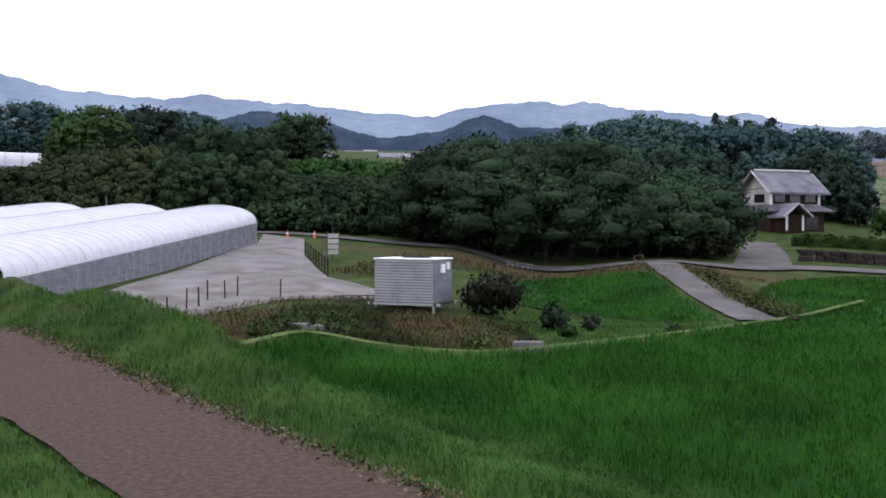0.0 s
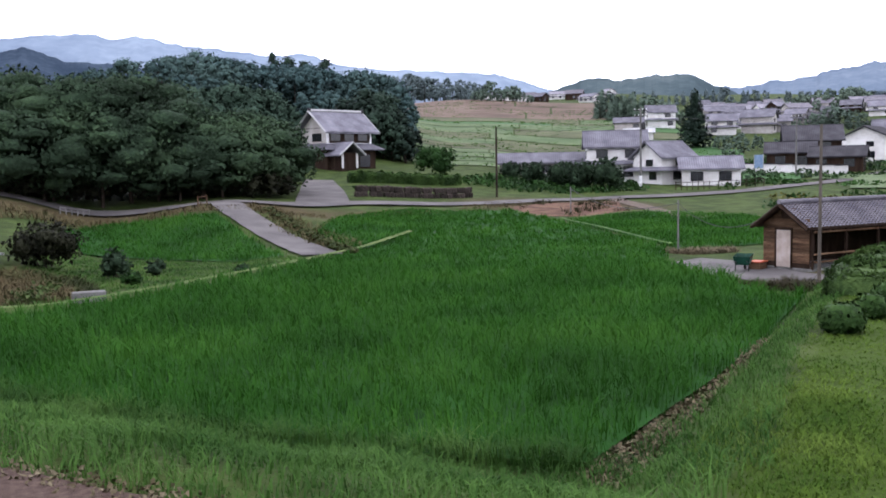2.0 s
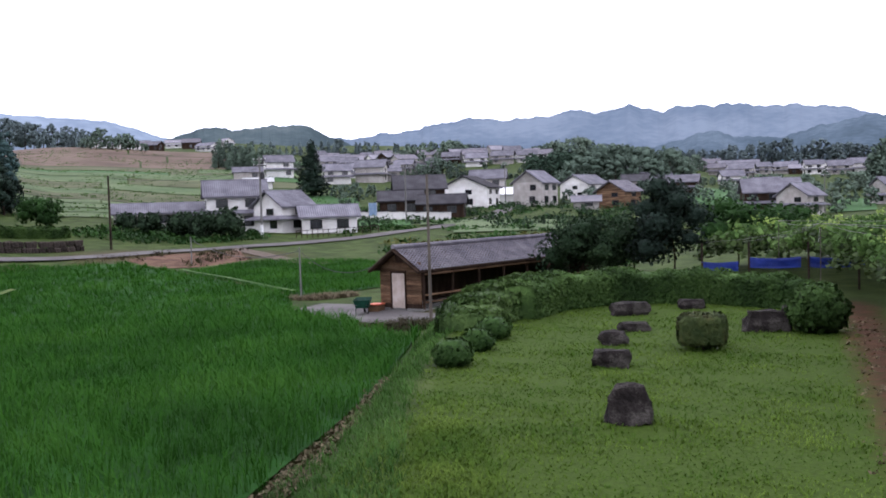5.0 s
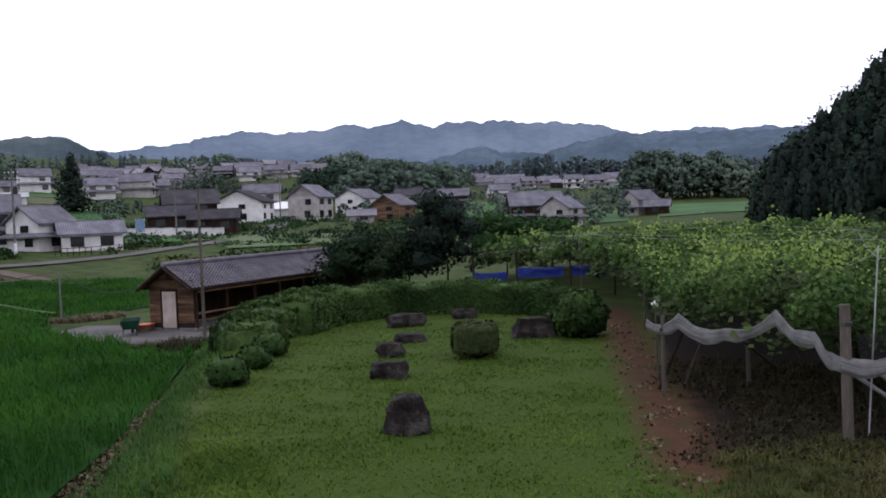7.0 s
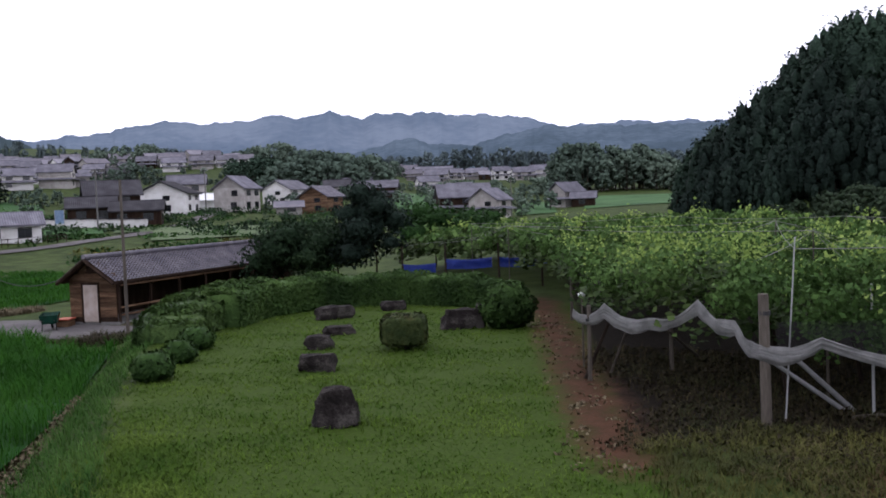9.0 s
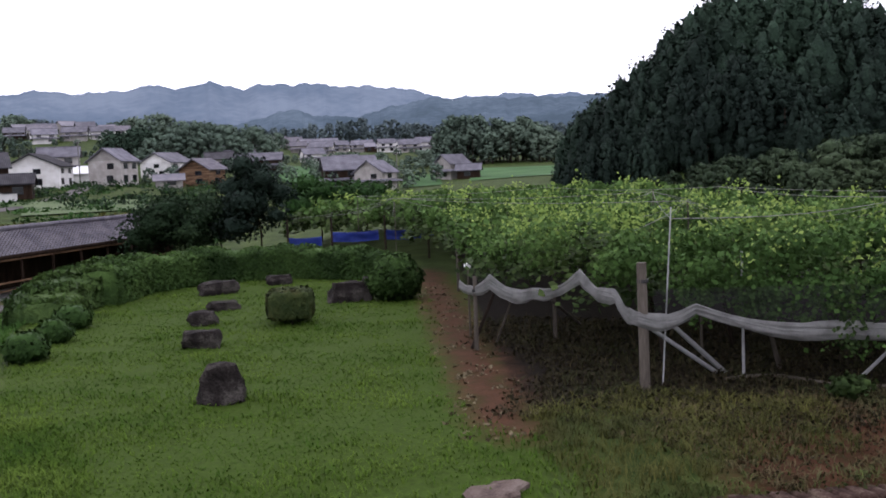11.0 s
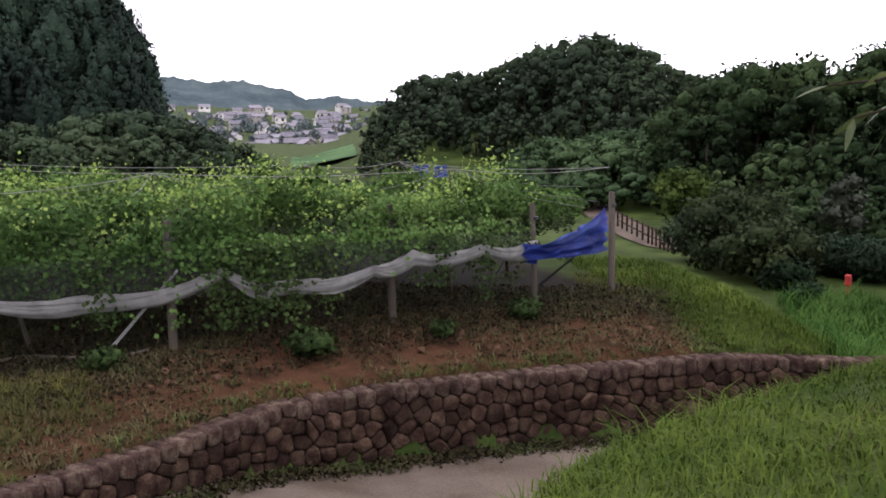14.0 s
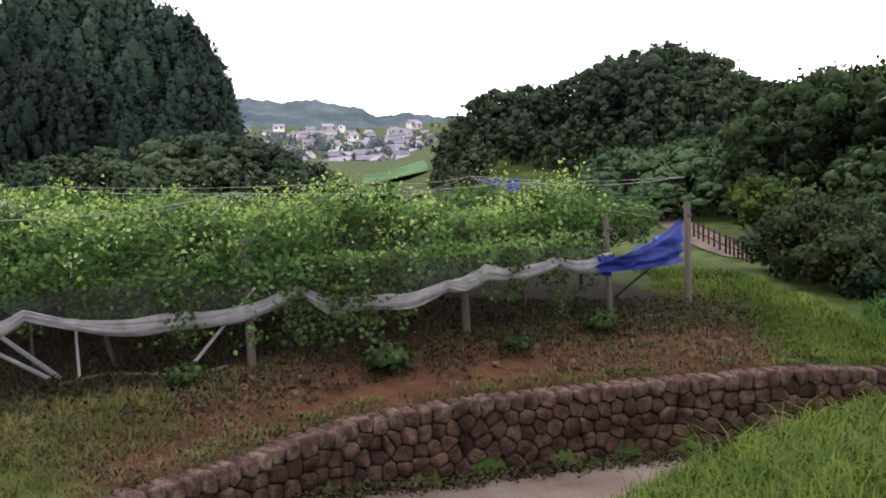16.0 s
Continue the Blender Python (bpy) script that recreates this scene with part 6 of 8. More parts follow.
for i in range(120):
    a, d = 100.2 + 11.8 * g.random(), 360 + 320 * g.random()
    e = -1.3 + 2.4 * (d - 360) / 320 + 0.12 * g.normal()
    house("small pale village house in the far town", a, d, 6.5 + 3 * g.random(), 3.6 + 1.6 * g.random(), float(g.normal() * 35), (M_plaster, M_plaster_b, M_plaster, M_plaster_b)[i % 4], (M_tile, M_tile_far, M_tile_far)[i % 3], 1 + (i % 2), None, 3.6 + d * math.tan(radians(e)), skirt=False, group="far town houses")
g = rng(78)
for a0, a1, d0, d1, n in ((40.8, 48, 400, 520, 15), (48.5, 54.5, 400, 470, 9), (59, 72, 420, 540, 14), (28.5, 36, 520, 600, 8)):
    for i in range(n):
        a, d = a0 + (a1 - a0) * (i + g.random()) / n, d0 + (d1 - d0) * g.random()
        house(("village house with grey tiled roofs among trees", "pale village house with a dark tiled roof", "brown-walled village house with a grey roof")[i % 3], a, d, 8 + 4 * g.random(), 4.6 + 1.8 * g.random(), float(g.normal() * 30), (M_plaster, M_plaster_b, M_wood_dark, M_plaster)[int(g.integers(4))], (M_tile, M_tile_far, M_tile_barn)[i % 3], 2 if g.random() < 0.7 else 1, skirt=bool(g.random() < 0.5))
for a, d, w_ in ((-7.2, 340, 6), (-6.5, 430, 8), (-5.4, 470, 9), (-4.4, 520, 8), (-3.2, 330, 9), (-2.2, 345, 7), (-1.4, 450, 9), (-0.6, 500, 8)):
    house("low pale farm shed beyond the thicket", a, d, w_, 4.0, 10, M_plaster_b, M_tile_far, 1, 6, 3.6 + d * math.tan(radians(4.05 + 0.0022 * (d - 330))), False, "shed", "shed")


def farm_wall():
    t = thing("compound_wall", "long low white plastered compound wall", "wall")
    pts = pol((43.0, 156), (46.0, 155), (48.9, 154))
    for (x0, y0), (x1, y1) in zip(pts, pts[1:]):
        L_, n = math.hypot(x1 - x0, y1 - y0), 4
        for k in range(n):
            u = (k + 0.5) / n
            x, y = x0 + (x1 - x0) * u, y0 + (y1 - y0) * u
            for nm, z0, z1, wd, mt in (("panel", -1.6, 0.35, 0.2, M_plaster), ("coping", 0.35, 0.5, 0.42, M_tile_dark)):
                ob = part(nm, box(-L_ / n / 2, -wd / 2, z0, L_ / n / 2, wd / 2, z1), mt, t)
                ob.matrix_basis = Matrix.Translation((x, y, g1(x, y) + 0.9)) @ Matrix.Rotation(math.atan2(y1 - y0, x1 - x0), 4, "Z")


farm_wall()


def manor():
    """The tall old house above the road: hipped gables, porch roof, dark upper windows."""
    x, y = at(19.55, 131)
    z = 3.7
    t = thing("old_house", "two-storey traditional house with grey tiled hip-and-gable roofs", "house", "village houses", (x, y, z), -20 + 38)
    w, d = 8.2, 6.6
    part("wall", box(-w / 2, -d / 2, -3, w / 2, d / 2, 2.9), M_wood_dark, t)
    part("wall", box(-w / 2 + 0.5, -d / 2 + 0.5, 2.9, w / 2 - 0.5, d / 2 - 0.5, 5.7), M_wood_dark, t, "dark timber upper storey")
    for sx in (-1, 1):
        part("corner_post", box(sx * (w / 2 - 0.5) - 0.16, -d / 2 + 0.36, 3.3, sx * (w / 2 - 0.5) + 0.16, -d / 2 + 0.6, 5.5, 0.02), M_white, t, "white plaster corner")
    part("sill_band", box(-w / 2 + 0.5, -d / 2 + 0.4, 3.3, w / 2 - 0.5, -d / 2 + 0.48, 3.62), M_white, t, "white plaster band")
    part("lower_roof", skirt_roof(w - 1.0, d - 1.0, 2.65, 1.45, 0.85), M_tile, t)
    part("roof", gable_roof(w - 1.0, d - 1.0, 5.55, 2.1, 0.95, 0.22, True), M_tile, t)
    part("ridge", ridge_cap(w - 1.0, 8.0, 0.95, 0.24), M_metal, t)
    for s in (-1, 1):
        part("ridge_end", box(s * (w / 2 + 0.35) - 0.15, -0.25, 7.8, s * (w / 2 + 0.35) + 0.15, 0.25, 8.35, 0.04), M_tile_dark, t)
        bm = bmesh.new()
        bm.faces.new([bm.verts.new((s * (w / 2 - 0.5), q, h)) for q, h in ((-(d - 1.0) / 2, 5.55), ((d - 1.0) / 2, 5.55), (0, 7.6))])
        part("gable", bm, M_plaster_b, t, "grey plaster gable end")
        part("gable_wall", box(s * (w / 2 - 0.5) - 0.03, -d / 2 + 0.5, 3.4, s * (w / 2 - 0.5) + 0.03, d / 2 - 0.5, 5.6), M_plaster_b, t, "grey plaster gable wall")
        for q in (-1, 1):
            part("barge_board", rod((s * (w / 2 + 0.46), q * (d / 2 + 0.45), 4.95), (s * (w / 2 + 0.46), 0, 7.9), 0.16, None, 4), M_metal, t, "pale mortar line along the gable edge")
    part("window_band", box(-w / 2 + 0.6, -d / 2 + 0.42, 3.8, w / 2 - 0.6, -d / 2 + 0.5, 5.0), M_wood_dark, t)
    for k in range(3):
        house_window(t, -2.4 + 2.3 * k, -d / 2 + 0.42, 3.9, 1.6, 1.0, "front", M_wood_dark)
    for k in range(3):
        house_window(t, -2.6 + 2.4 * k, -d / 2, 0.4, 1.8, 1.7, "front", M_wood_dark)
    for sx in (-1, 1):
        house_window(t, sx * (w / 2 - 0.5), -0.5, 3.9, 2.0, 1.0, "right" if sx > 0 else "left", M_wood_dark)
        house_window(t, sx * w / 2, 0.4, 0.5, 2.2, 1.6, "right" if sx > 0 else "left", M_wood_dark)
    porch = part("porch", box(-3.6, -d / 2 - 2.3, -3, -0.9, -d / 2, 2.3), M_wood_dark, t)
    for px in (-3.55, -1.15):
        part("porch_panel", box(px, -d / 2 - 2.36, 0.3, px + 0.3, -d / 2 - 2.3, 2.2), M_plaster, t, "white plaster panel")
    ob = part("porch_roof", gable_roof(2.9, 3.0, 2.3, 1.15, 0.6, 0.18, True), M_tile, t)
    for q in (-1, 1):
        part("porch_edge", rod((-2.25 + q * 2.15, -d / 2 - 3.1, 1.95), (-2.25, -d / 2 - 3.1, 3.62), 0.13, None, 4), M_metal, t, "pale edge of the porch gable")
    ob.matrix_basis = Matrix.Translation((-2.25, -d / 2 - 1.0, 0)) @ Matrix.Rotation(radians(90), 4, "Z")
    part("porch_door", box(-3.0, -d / 2 - 2.36, 0.1, -1.5, -d / 2 - 2.3, 2.0), M_wood_dark, t)
    part("white_panel", box(0.2, -d / 2 - 0.1, 0.6, 0.8, -d / 2 - 0.03, 2.1), M_white, t)
    return t


manor()


def retaining(name, label, pts, h, mat, th=0.5, top=None):
    """A rough stone retaining wall of separate blocks along a line."""
    t = thing(name, label, "wall")
    g = rng(len(pts) + int(h * 10))
    shapes = []
    for k in range(8):
        gm = rng(k + 300)
        bm = box(-0.5, -0.5, -0.5, 0.5, 0.5, 0.5, 0.14)
        for v in bm.verts:
            v.co += Vector(gm.normal(size=3) * 0.05)
        me = bpy.data.meshes.new("block")
        bm.to_mesh(me)
        bm.free()
        me.materials.append(mat)
        shapes.append(me)
    for (x0, y0), (x1, y1) in zip(pts, pts[1:]):
        L_ = math.hypot(x1 - x0, y1 - y0)
        ang = math.atan2(y1 - y0, x1 - x0)
        a = 0.0
        while a < L_:
            wd = 0.45 + 0.45 * g.random()
            u = min(1, (a + wd / 2) / L_)
            x, y = x0 + (x1 - x0) * u, y0 + (y1 - y0) * u
            z = g1(x, y)
            rows = max(1, int(h / 0.45))
            for r_ in range(rows):
                ob = new("block", shapes[int(g.integers(8))])
                ob.matrix_basis = Matrix.Translation((x + 0.1 * g.normal(), y + 0.08 * g.normal(), z - 0.1 + (r_ + 0.5) * h / rows)) @ Matrix.Rotation(ang, 4, "Z") @ Matrix.Diagonal((wd * 0.98, th, h / rows * 0.98, 1))
                ob.parent = t
            a += wd
    return t


retaining("garden_wall", "rough brown stone retaining wall below the garden", pol((20.6, 97), (24, 99.5), (27.6, 103)), 1.2, M_garden_wall)

# ---- lawn with stones, clipped shrubs and hedge ----
def garden_stone(x, y, w, h, dp, label, seed, taper=0.75):
    g = rng(seed)
    t = thing("garden_stone", label, "stone", "stones on the lawn", (x, y, g1(x, y)), float(g.random() * 50 - 25 - 60))
    bm = bmesh.new()
    bmesh.ops.create_cube(bm, size=1.0)
    bmesh.ops.subdivide_edges(bm, edges=bm.edges[:], cuts=5, use_grid_fill=True)
    off = Vector(g.random(3) * 50)
    for v in bm.verts:
        c = v.co.copy()
        k = 1 - (1 - taper) * (c.z + 0.5)
        # rounded block with chipped faces
        q = Vector((c.x * k, c.y * k, c.z))
        q = q * (1 - 0.16 * (abs(c.x * c.y) + abs(c.x * c.z) + abs(c.y * c.z)) * 1.6)
        n_ = noise.noise_vector(c * 1.6 + off) * 0.13 + noise.noise_vector(c * 5 + off) * 0.035
        v.co = q + n_ * Vector((1, 1, 0.8)).length / 1.6
        v.co = Vector((v.co.x * w, v.co.y * dp, (v.co.z + 0.42) * h))
    part("rock", bm, M_stone, t, smooth=False)
    v_, f_, n_ = lobes_cloud([(0, 0, 0.02, w * 0.62, dp * 0.62, 0.07)], 60, 0.09, g, 0.5)
    part_me("grass_skirt", np_mesh("grass_skirt", v_, f_, M_lawnblade, False, n_), t, "unmown grass round the foot")
    return t


garden_stone(13.6, 8.1, 0.86, 0.7, 0.6, "dark upright standing stone on the mown lawn", 1, 0.58)
garden_stone(18.1, 11.2, 0.9, 0.42, 0.6, "low flat-topped grey stone on the lawn", 2, 0.92)
garden_stone(21.0, 12.9, 0.8, 0.38, 0.6, "small dark stone on the lawn", 3, 0.8)
garden_stone(23.5, 13.8, 0.95, 0.28, 0.6, "half-buried flat grey stone", 4, 0.8)
garden_stone(26.9, 15.9, 1.3, 0.46, 0.8, "broad flat-topped stone before the hedge", 5, 0.92)
garden_stone(29.4, 15.0, 0.95, 0.36, 0.6, "dark stone close to the hedge", 6, 0.85)
garden_stone(25.3, 10.7, 1.5, 0.62, 0.9, "large rounded grey boulder beside the round bush", 7, 0.6)
garden_stone(27.6, 10.9, 0.7, 0.5, 0.6, "small dark stone behind the boulder", 8, 0.8)


def topiary(x, y, rx, ry, h, label, seed, mat, leaf=0.06, box_like=True, group="clipped shrubs", dense=700):
    return clump("clipped_shrub", label, x, y, g1(x, y) - 0.02, rx, ry, h, mat, seed, leaf, dense, "shrub", group, float(seed * 37 % 90), 6, box_like)


topiary(16.3, 14.3, 0.56, 0.5, 0.68, "dense round clipped green shrub at the lawn's edge", 11, M_leaf_topiary)
topiary(18.4, 15.3, 0.48, 0.44, 0.62, "small round clipped green shrub at the lawn's edge", 12, M_leaf_topiary)
topiary(20.3, 16.3, 0.55, 0.5, 0.66, "round clipped green shrub next to the hedge", 13, M_leaf_topiary)
topiary(22.9, 11.6, 0.36, 0.3, 0.62, "small cloud-pruned shrub on thin stems", 15, M_leaf_gold, 0.06, False, "clipped shrubs", 200)
topiary(25.6, 9.4, 0.82, 0.8, 1.4, "tall dense round clipped bush at the hedge's end", 16, M_leaf_hedge, 0.09)


def hedge(label, line, width, h, mat, seed, leaf=0.1, per=260, name="hedge"):
    """A clipped hedge: twigs inside and a skin of leaves, uneven on top."""
    g = rng(seed)
    t = thing(name, label, "hedge")
    cs, ns = [], []
    bm = bmesh.new()
    hs = h if isinstance(h, (list, tuple)) else [h] * len(line)
    for (x0, y0), (x1, y1), h0, h1 in zip(line, line[1:], hs, hs[1:]):
        L_ = math.hypot(x1 - x0, y1 - y0)
        tx, ty = (x1 - x0) / L_, (y1 - y0) / L_
        n = int(per * L_ * (h0 + width))
        a = g.random(n)
        hh = (h0 + (h1 - h0) * a) * (1 + 0.06 * np.sin(a * L_ * 2.3 + seed) + 0.05 * np.sin(a * L_ * 5.1))
        th = g.random(n) * math.pi
        sx, sz = np.cos(th), np.sin(th)
        m_ = np.maximum(np.abs(sx), np.abs(sz))
        ox = sx / m_ ** 0.75 * width / 2 * (0.85 + 0.2 * g.random(n))
        oz = sz / m_ ** 0.75 * hh * (0.85 + 0.17 * g.random(n))
        low_ = g.random(n) < 0.4
        oz = np.where(low_, g.random(n) * hh * 0.9, oz)
        ox = np.where(low_, np.sign(sx) * width / 2 * (0.9 + 0.12 * g.random(n)), ox)
        px, py = x0 + (x1 - x0) * a - ty * ox, y0 + (y1 - y0) * a + tx * ox
        cs.append(np.column_stack([px, py, ground(px, py) + oz]))
        ns.append(np.column_stack([-ty * ox, tx * ox, oz * 0.6]) + g.normal(size=(n, 3)) * 0.35)
        k = 0.0
        while k < L_:
            qx, qy = x0 + tx * k, y0 + ty * k
            z = g1(qx, qy)
            rod((qx, qy, z - 0.1), (qx + 0.1 * g.normal(), qy + 0.1 * g.normal(), z + h0 * 0.8), 0.03, 0.015, 4, bm)
            k += 0.5
    part("stems", bm, M_bark, t)
    bm, prev = bmesh.new(), None
    for (x0, y0), (x1, y1), h0, h1 in zip(line, line[1:], hs, hs[1:]):
        L_ = math.hypot(x1 - x0, y1 - y0)
        tx, ty = (x1 - x0) / L_, (y1 - y0) / L_
        for k in range(7):
            u = k / 6
            qx, qy, hh = x0 + (x1 - x0) * u, y0 + (y1 - y0) * u, h0 + (h1 - h0) * u
            ring = [bm.verts.new((qx - ty * o * width, qy + tx * o * width, g1(qx - ty * o * width, qy + tx * o * width) + z * hh)) for o, z in ((-0.44, -0.05), (-0.45, 0.6), (-0.36, 0.86), (0, 0.93), (0.36, 0.86), (0.45, 0.6), (0.44, -0.05))]
            if prev:
                for i in range(6):
                    bm.faces.new((prev[i], prev[i + 1], ring[i + 1], ring[i]))
            else:
                first = ring
            prev = ring
    bm.faces.new(first)
    bm.faces.new(ring[::-1])
    bmesh.ops.recalc_face_normals(bm, faces=bm.faces)
    part("leaf_mass", bm, mat, t, "", True)
    c, n_ = np.concatenate(cs), np.concatenate(ns)
    v, f = quads(c, n_, leaf * (0.7 + 0.6 * g.random(len(c))), g, 1.4, 0.2)
    part_me("foliage", np_mesh("foliage", v, f, mat, False, soft_normals(n_, g)), t)
    return t


hedge("long clipped green hedge along the back of the lawn", [(24.2, 18.4), (27.2, 19.1), (30.2, 18.2), (31.6, 15.2), (30.7, 11.7)], 1.3, [1.15, 1.25, 1.2, 1.15, 1.05], M_leaf_hedge, 21, 0.085, 700)
hedge("loose green laurel hedge on the lawn's slope", [(21.2, 17.8), (22.6, 19.0), (25.2, 19.6), (28.5, 20.2)], 2.2, [0.55, 0.85, 1.15, 1.2], M_leaf_laurel, 22, 0.14, 330)


def box_shrub(x, y, w, d, h, rz, label, mat, seed):
    """A shrub clipped to a rounded box on short stems."""
    g = rng(seed)
    t = thing("clipped_shrub", label, "shrub", "clipped shrubs", (x, y, g1(x, y)), rz)
    n = 5200
    c = g.random((n, 3)) * 2 - 1
    k = np.abs(c).argmax(axis=1)
    c[np.arange(n), k] = np.sign(c[np.arange(n), k]) * (0.93 + 0.09 * g.random(n))
    soft = (np.abs(c) ** 5).sum(axis=1) ** (1 / 5)
    c = c / soft[:, None] * (1 + 0.04 * np.sin(c[:, :1] * 5) * np.sin(c[:, 1:2] * 4 + 1) + 0.02 * g.normal(size=(n, 1)))
    half = np.array([w / 2, d / 2, h * 0.42])
    out = np.sign(c) * np.abs(c) ** 4
    v, f = quads(c * half + np.array([0, 0, h * 0.56]), out + 0.3 * g.normal(size=(n, 3)), 0.06 * (0.6 + 0.8 * g.random(n)), g, 1.5, 0.2)
    part_me("foliage", np_mesh("foliage", v, f, mat, False, soft_normals(out + np.array([0, 0, 0.15]), g)), t)
    part("leaf_mass", box(-w * 0.46, -d * 0.46, h * 0.18, w * 0.46, d * 0.46, h * 0.93, 0.1), mat, t)
    for i in range(4):
        part("stem", rod((0.12 * math.cos(i * 1.6), 0.12 * math.sin(i * 1.6), -0.1), (0.3 * math.cos(i * 1.6), 0.3 * math.sin(i * 1.6), h * 0.4), 0.03, 0.02, 5), M_bark, t)
    return t


box_shrub(21.4, 10.65, 1.35, 1.15, 0.88, 25, "boxy clipped shrub with brownish leaf tips", M_leaf_brown, 24)
hedge("low clipped hedge in front of the old house", pol((20.2, 112), (23.6, 114), (26.9, 116)), 1.0, [1.3, 1.3, 1.3], M_leaf_hedge, 23, 0.2, 170)
for i in range(11):
    x, y = at(20.6 + 0.62 * i, 105.5 + 0.25 * i)
    clump("garden_shrub", "small round clipped azalea in the terrace garden", x, y, g1(x, y), 0.4, 0.4, 0.55, M_leaf_mid, 400 + i, 0.14, 60, "shrub", "terrace garden shrubs")

# lawn turf
LAWN = [(8.6, 8.0), (10.5, 10.2), (13.0, 12.5), (17.5, 16.0), (22.5, 19.4), (30, 18), (31, 11), (26, 8.3), (23, 7.6), (20.5, 6.3), (18, 5.9), (16, 4.9), (14.5, 4.6), (12.8, 3.2), (11.6, 1.6), (9.2, 1.4), (8.4, 3.5), (7.0, 6.2), (7.3, 7.4)]
p = scatter(LAWN, 0.095, 41)
g = rng(5)
dd = np.hypot(p[:, 0], p[:, 1])
p = p[(g.random(len(p)) < np.clip(16 / dd, 0.35, 1)) & (g.random(len(p)) > 0.85 * soil_share(p[:, 0], p[:, 1])) & (soft_noise(p, 3.1, 52) + 0.8 * g.normal(size=len(p)) > -0.7)]
hl = np.clip(0.055 + 0.03 * soft_noise(p, 1.7, 6), 0.02, 0.14)
tufts("lawn_grass", "mown yellowish green lawn with uneven tufts", p, ground(p[:, 0], p[:, 1]), M_lawnblade, 10, hl, 0.12, 4, 0.009, "grass", 0.9)
SLOPE = [(8.0, 8.0), (10.5, 10.2), (13.0, 12.5), (17.5, 16.0), (22.5, 19.4), (25.6, 23.4), (18.8, 18.6), (13, 15.2), (9.0, 12.8)]
p = scatter(SLOPE, 0.16, 42)
tufts("bank_grass", "soft green grass on the bank beside the paddy", p, ground(p[:, 0], p[:, 1]) + 0.04, M_verge, 11, 0.16, 0.16, 6, 0.009, "grass", 0.6)

# ---- vineyard fittings ----
def net_roll(pts, seed, label, panel_top=1.62):
    """A white net gathered into sagging folds along the trellis front, with a sheer panel above it."""
    t = thing("bird_net", label, "net", "rolled trellis nets")
    line = []
    for (a, b) in zip(pts, pts[1:]):
        a, b = Vector(a), Vector(b)
        for k in range(8):
            u = k / 8
            line.append(a.lerp(b, u) - Vector((0, 0, 0.12 * math.sin(math.pi * u))))
    line.append(Vector(pts[-1]))
    thick = [0.5 + 0.5 * math.sin(math.pi * ((i % 16) / 16)) ** 0.7 for i in range(len(line))]
    for layer in range(3):
        bm = bmesh.new()
        prev = None
        for i, c in enumerate(line):
            off = Vector((i * 0.17, 7.0 * layer, seed * 11.0))
            tall = (0.09 + 0.11 * noise.noise(off) + 0.06 * noise.noise(off * 3.1) + 0.02 * layer) * thick[i]
            low = -0.05 * layer + 0.05 * noise.noise(off + Vector((0, 3, 0)))
            ring = []
            for k in range(8):
                u = k / 7
                o = -0.05 - 0.02 * layer + 0.06 * noise.noise(Vector((i * 0.3, k * 0.9, seed + 5.0 * layer))) - 0.05 * math.sin(math.pi * u)
                ring.append(bm.verts.new(c + Vector((o, 0, low + (0.5 - u) * tall * 1.6))))
            if prev:
                for k in range(7):
                    bm.faces.new((prev[k], prev[k + 1], ring[k + 1], ring[k]))
            prev = ring
        part("net_fold", bm, M_net, t, "", True)
    bm = bmesh.new()
    prev = None
    for i, c in enumerate(line):
        if c.y > 1.3:
            continue
        ring = []
        for k in range(4):
            u = k / 3
            top = max(panel_top, c.z + 0.1)
            ring.append(bm.verts.new((c.x + 0.04 * noise.noise(Vector((i * 0.4, k, 3.0))), c.y, c.z + (top - c.z) * u)))
        if prev:
            for k in range(3):
                bm.faces.new((prev[k], prev[k + 1], ring[k + 1], ring[k]))
        prev = ring
    part("net_panel", bm, M_net_thin, t, "sheer grey net panel")
    return t


net_roll([(18.6, 5.4, 1.35), (18.0, 4.6, 1.45), (17.2, 3.6, 1.35), (16.5, 2.6, 1.75), (15.7, 1.9, 1.5), (15.1, 1.45, 1.22), (15.3, 0.6, 1.36), (15.6, -1.5, 0.95), (15.6, -3.6, 1.3)], 1, "rolled white bird net sagging along the vineyard front")
net_roll([(15.55, -3.65, 1.28), (15.4, -4.7, 1.02), (15.35, -6.2, 1.2), (15.45, -7.0, 1.36), (15.4, -8.4, 1.42), (15.4, -9.6, 1.35)], 2, "grey-white net hanging between the trellis posts")


def stick(a, b, r, mat, label, name="prop", category="pole", group="trellis props"):
    t = thing(name, label, category, group, (a[0], a[1], a[2]))
    part("shaft", rod((0, 0, 0), (b[0] - a[0], b[1] - a[1], b[2] - a[2]), r, r * 0.8, 7), mat, t)
    return t


PL = "thin pale stake leaning in the vineyard"
stick((15.35, 1.15, 0), (15.25, 0.95, 2.9), 0.014, M_metal, "thin white upright pole beside the corner post", "pole")
stick((16.6, 0.2, 0), (15.3, 1.1, 1.15), 0.045, M_metal, "grey steel pipe brace of the corner post")
stick((16.4, 0.35, 0.05), (15.15, 1.3, 1.0), 0.04, M_metal, "grey steel pipe brace of the corner post")
stick((18.4, 5.15, 0), (18.3, 4.55, 1.3), 0.04, M_bark, "dark leaning wooden stake of the trellis")
stick((18.8, 4.75, 0), (17.8, 4.1, 1.2), 0.025, M_post, PL)
stick((21.4, 3.4, 0.0), (18.0, 3.6, 1.2), 0.035, M_post, PL)
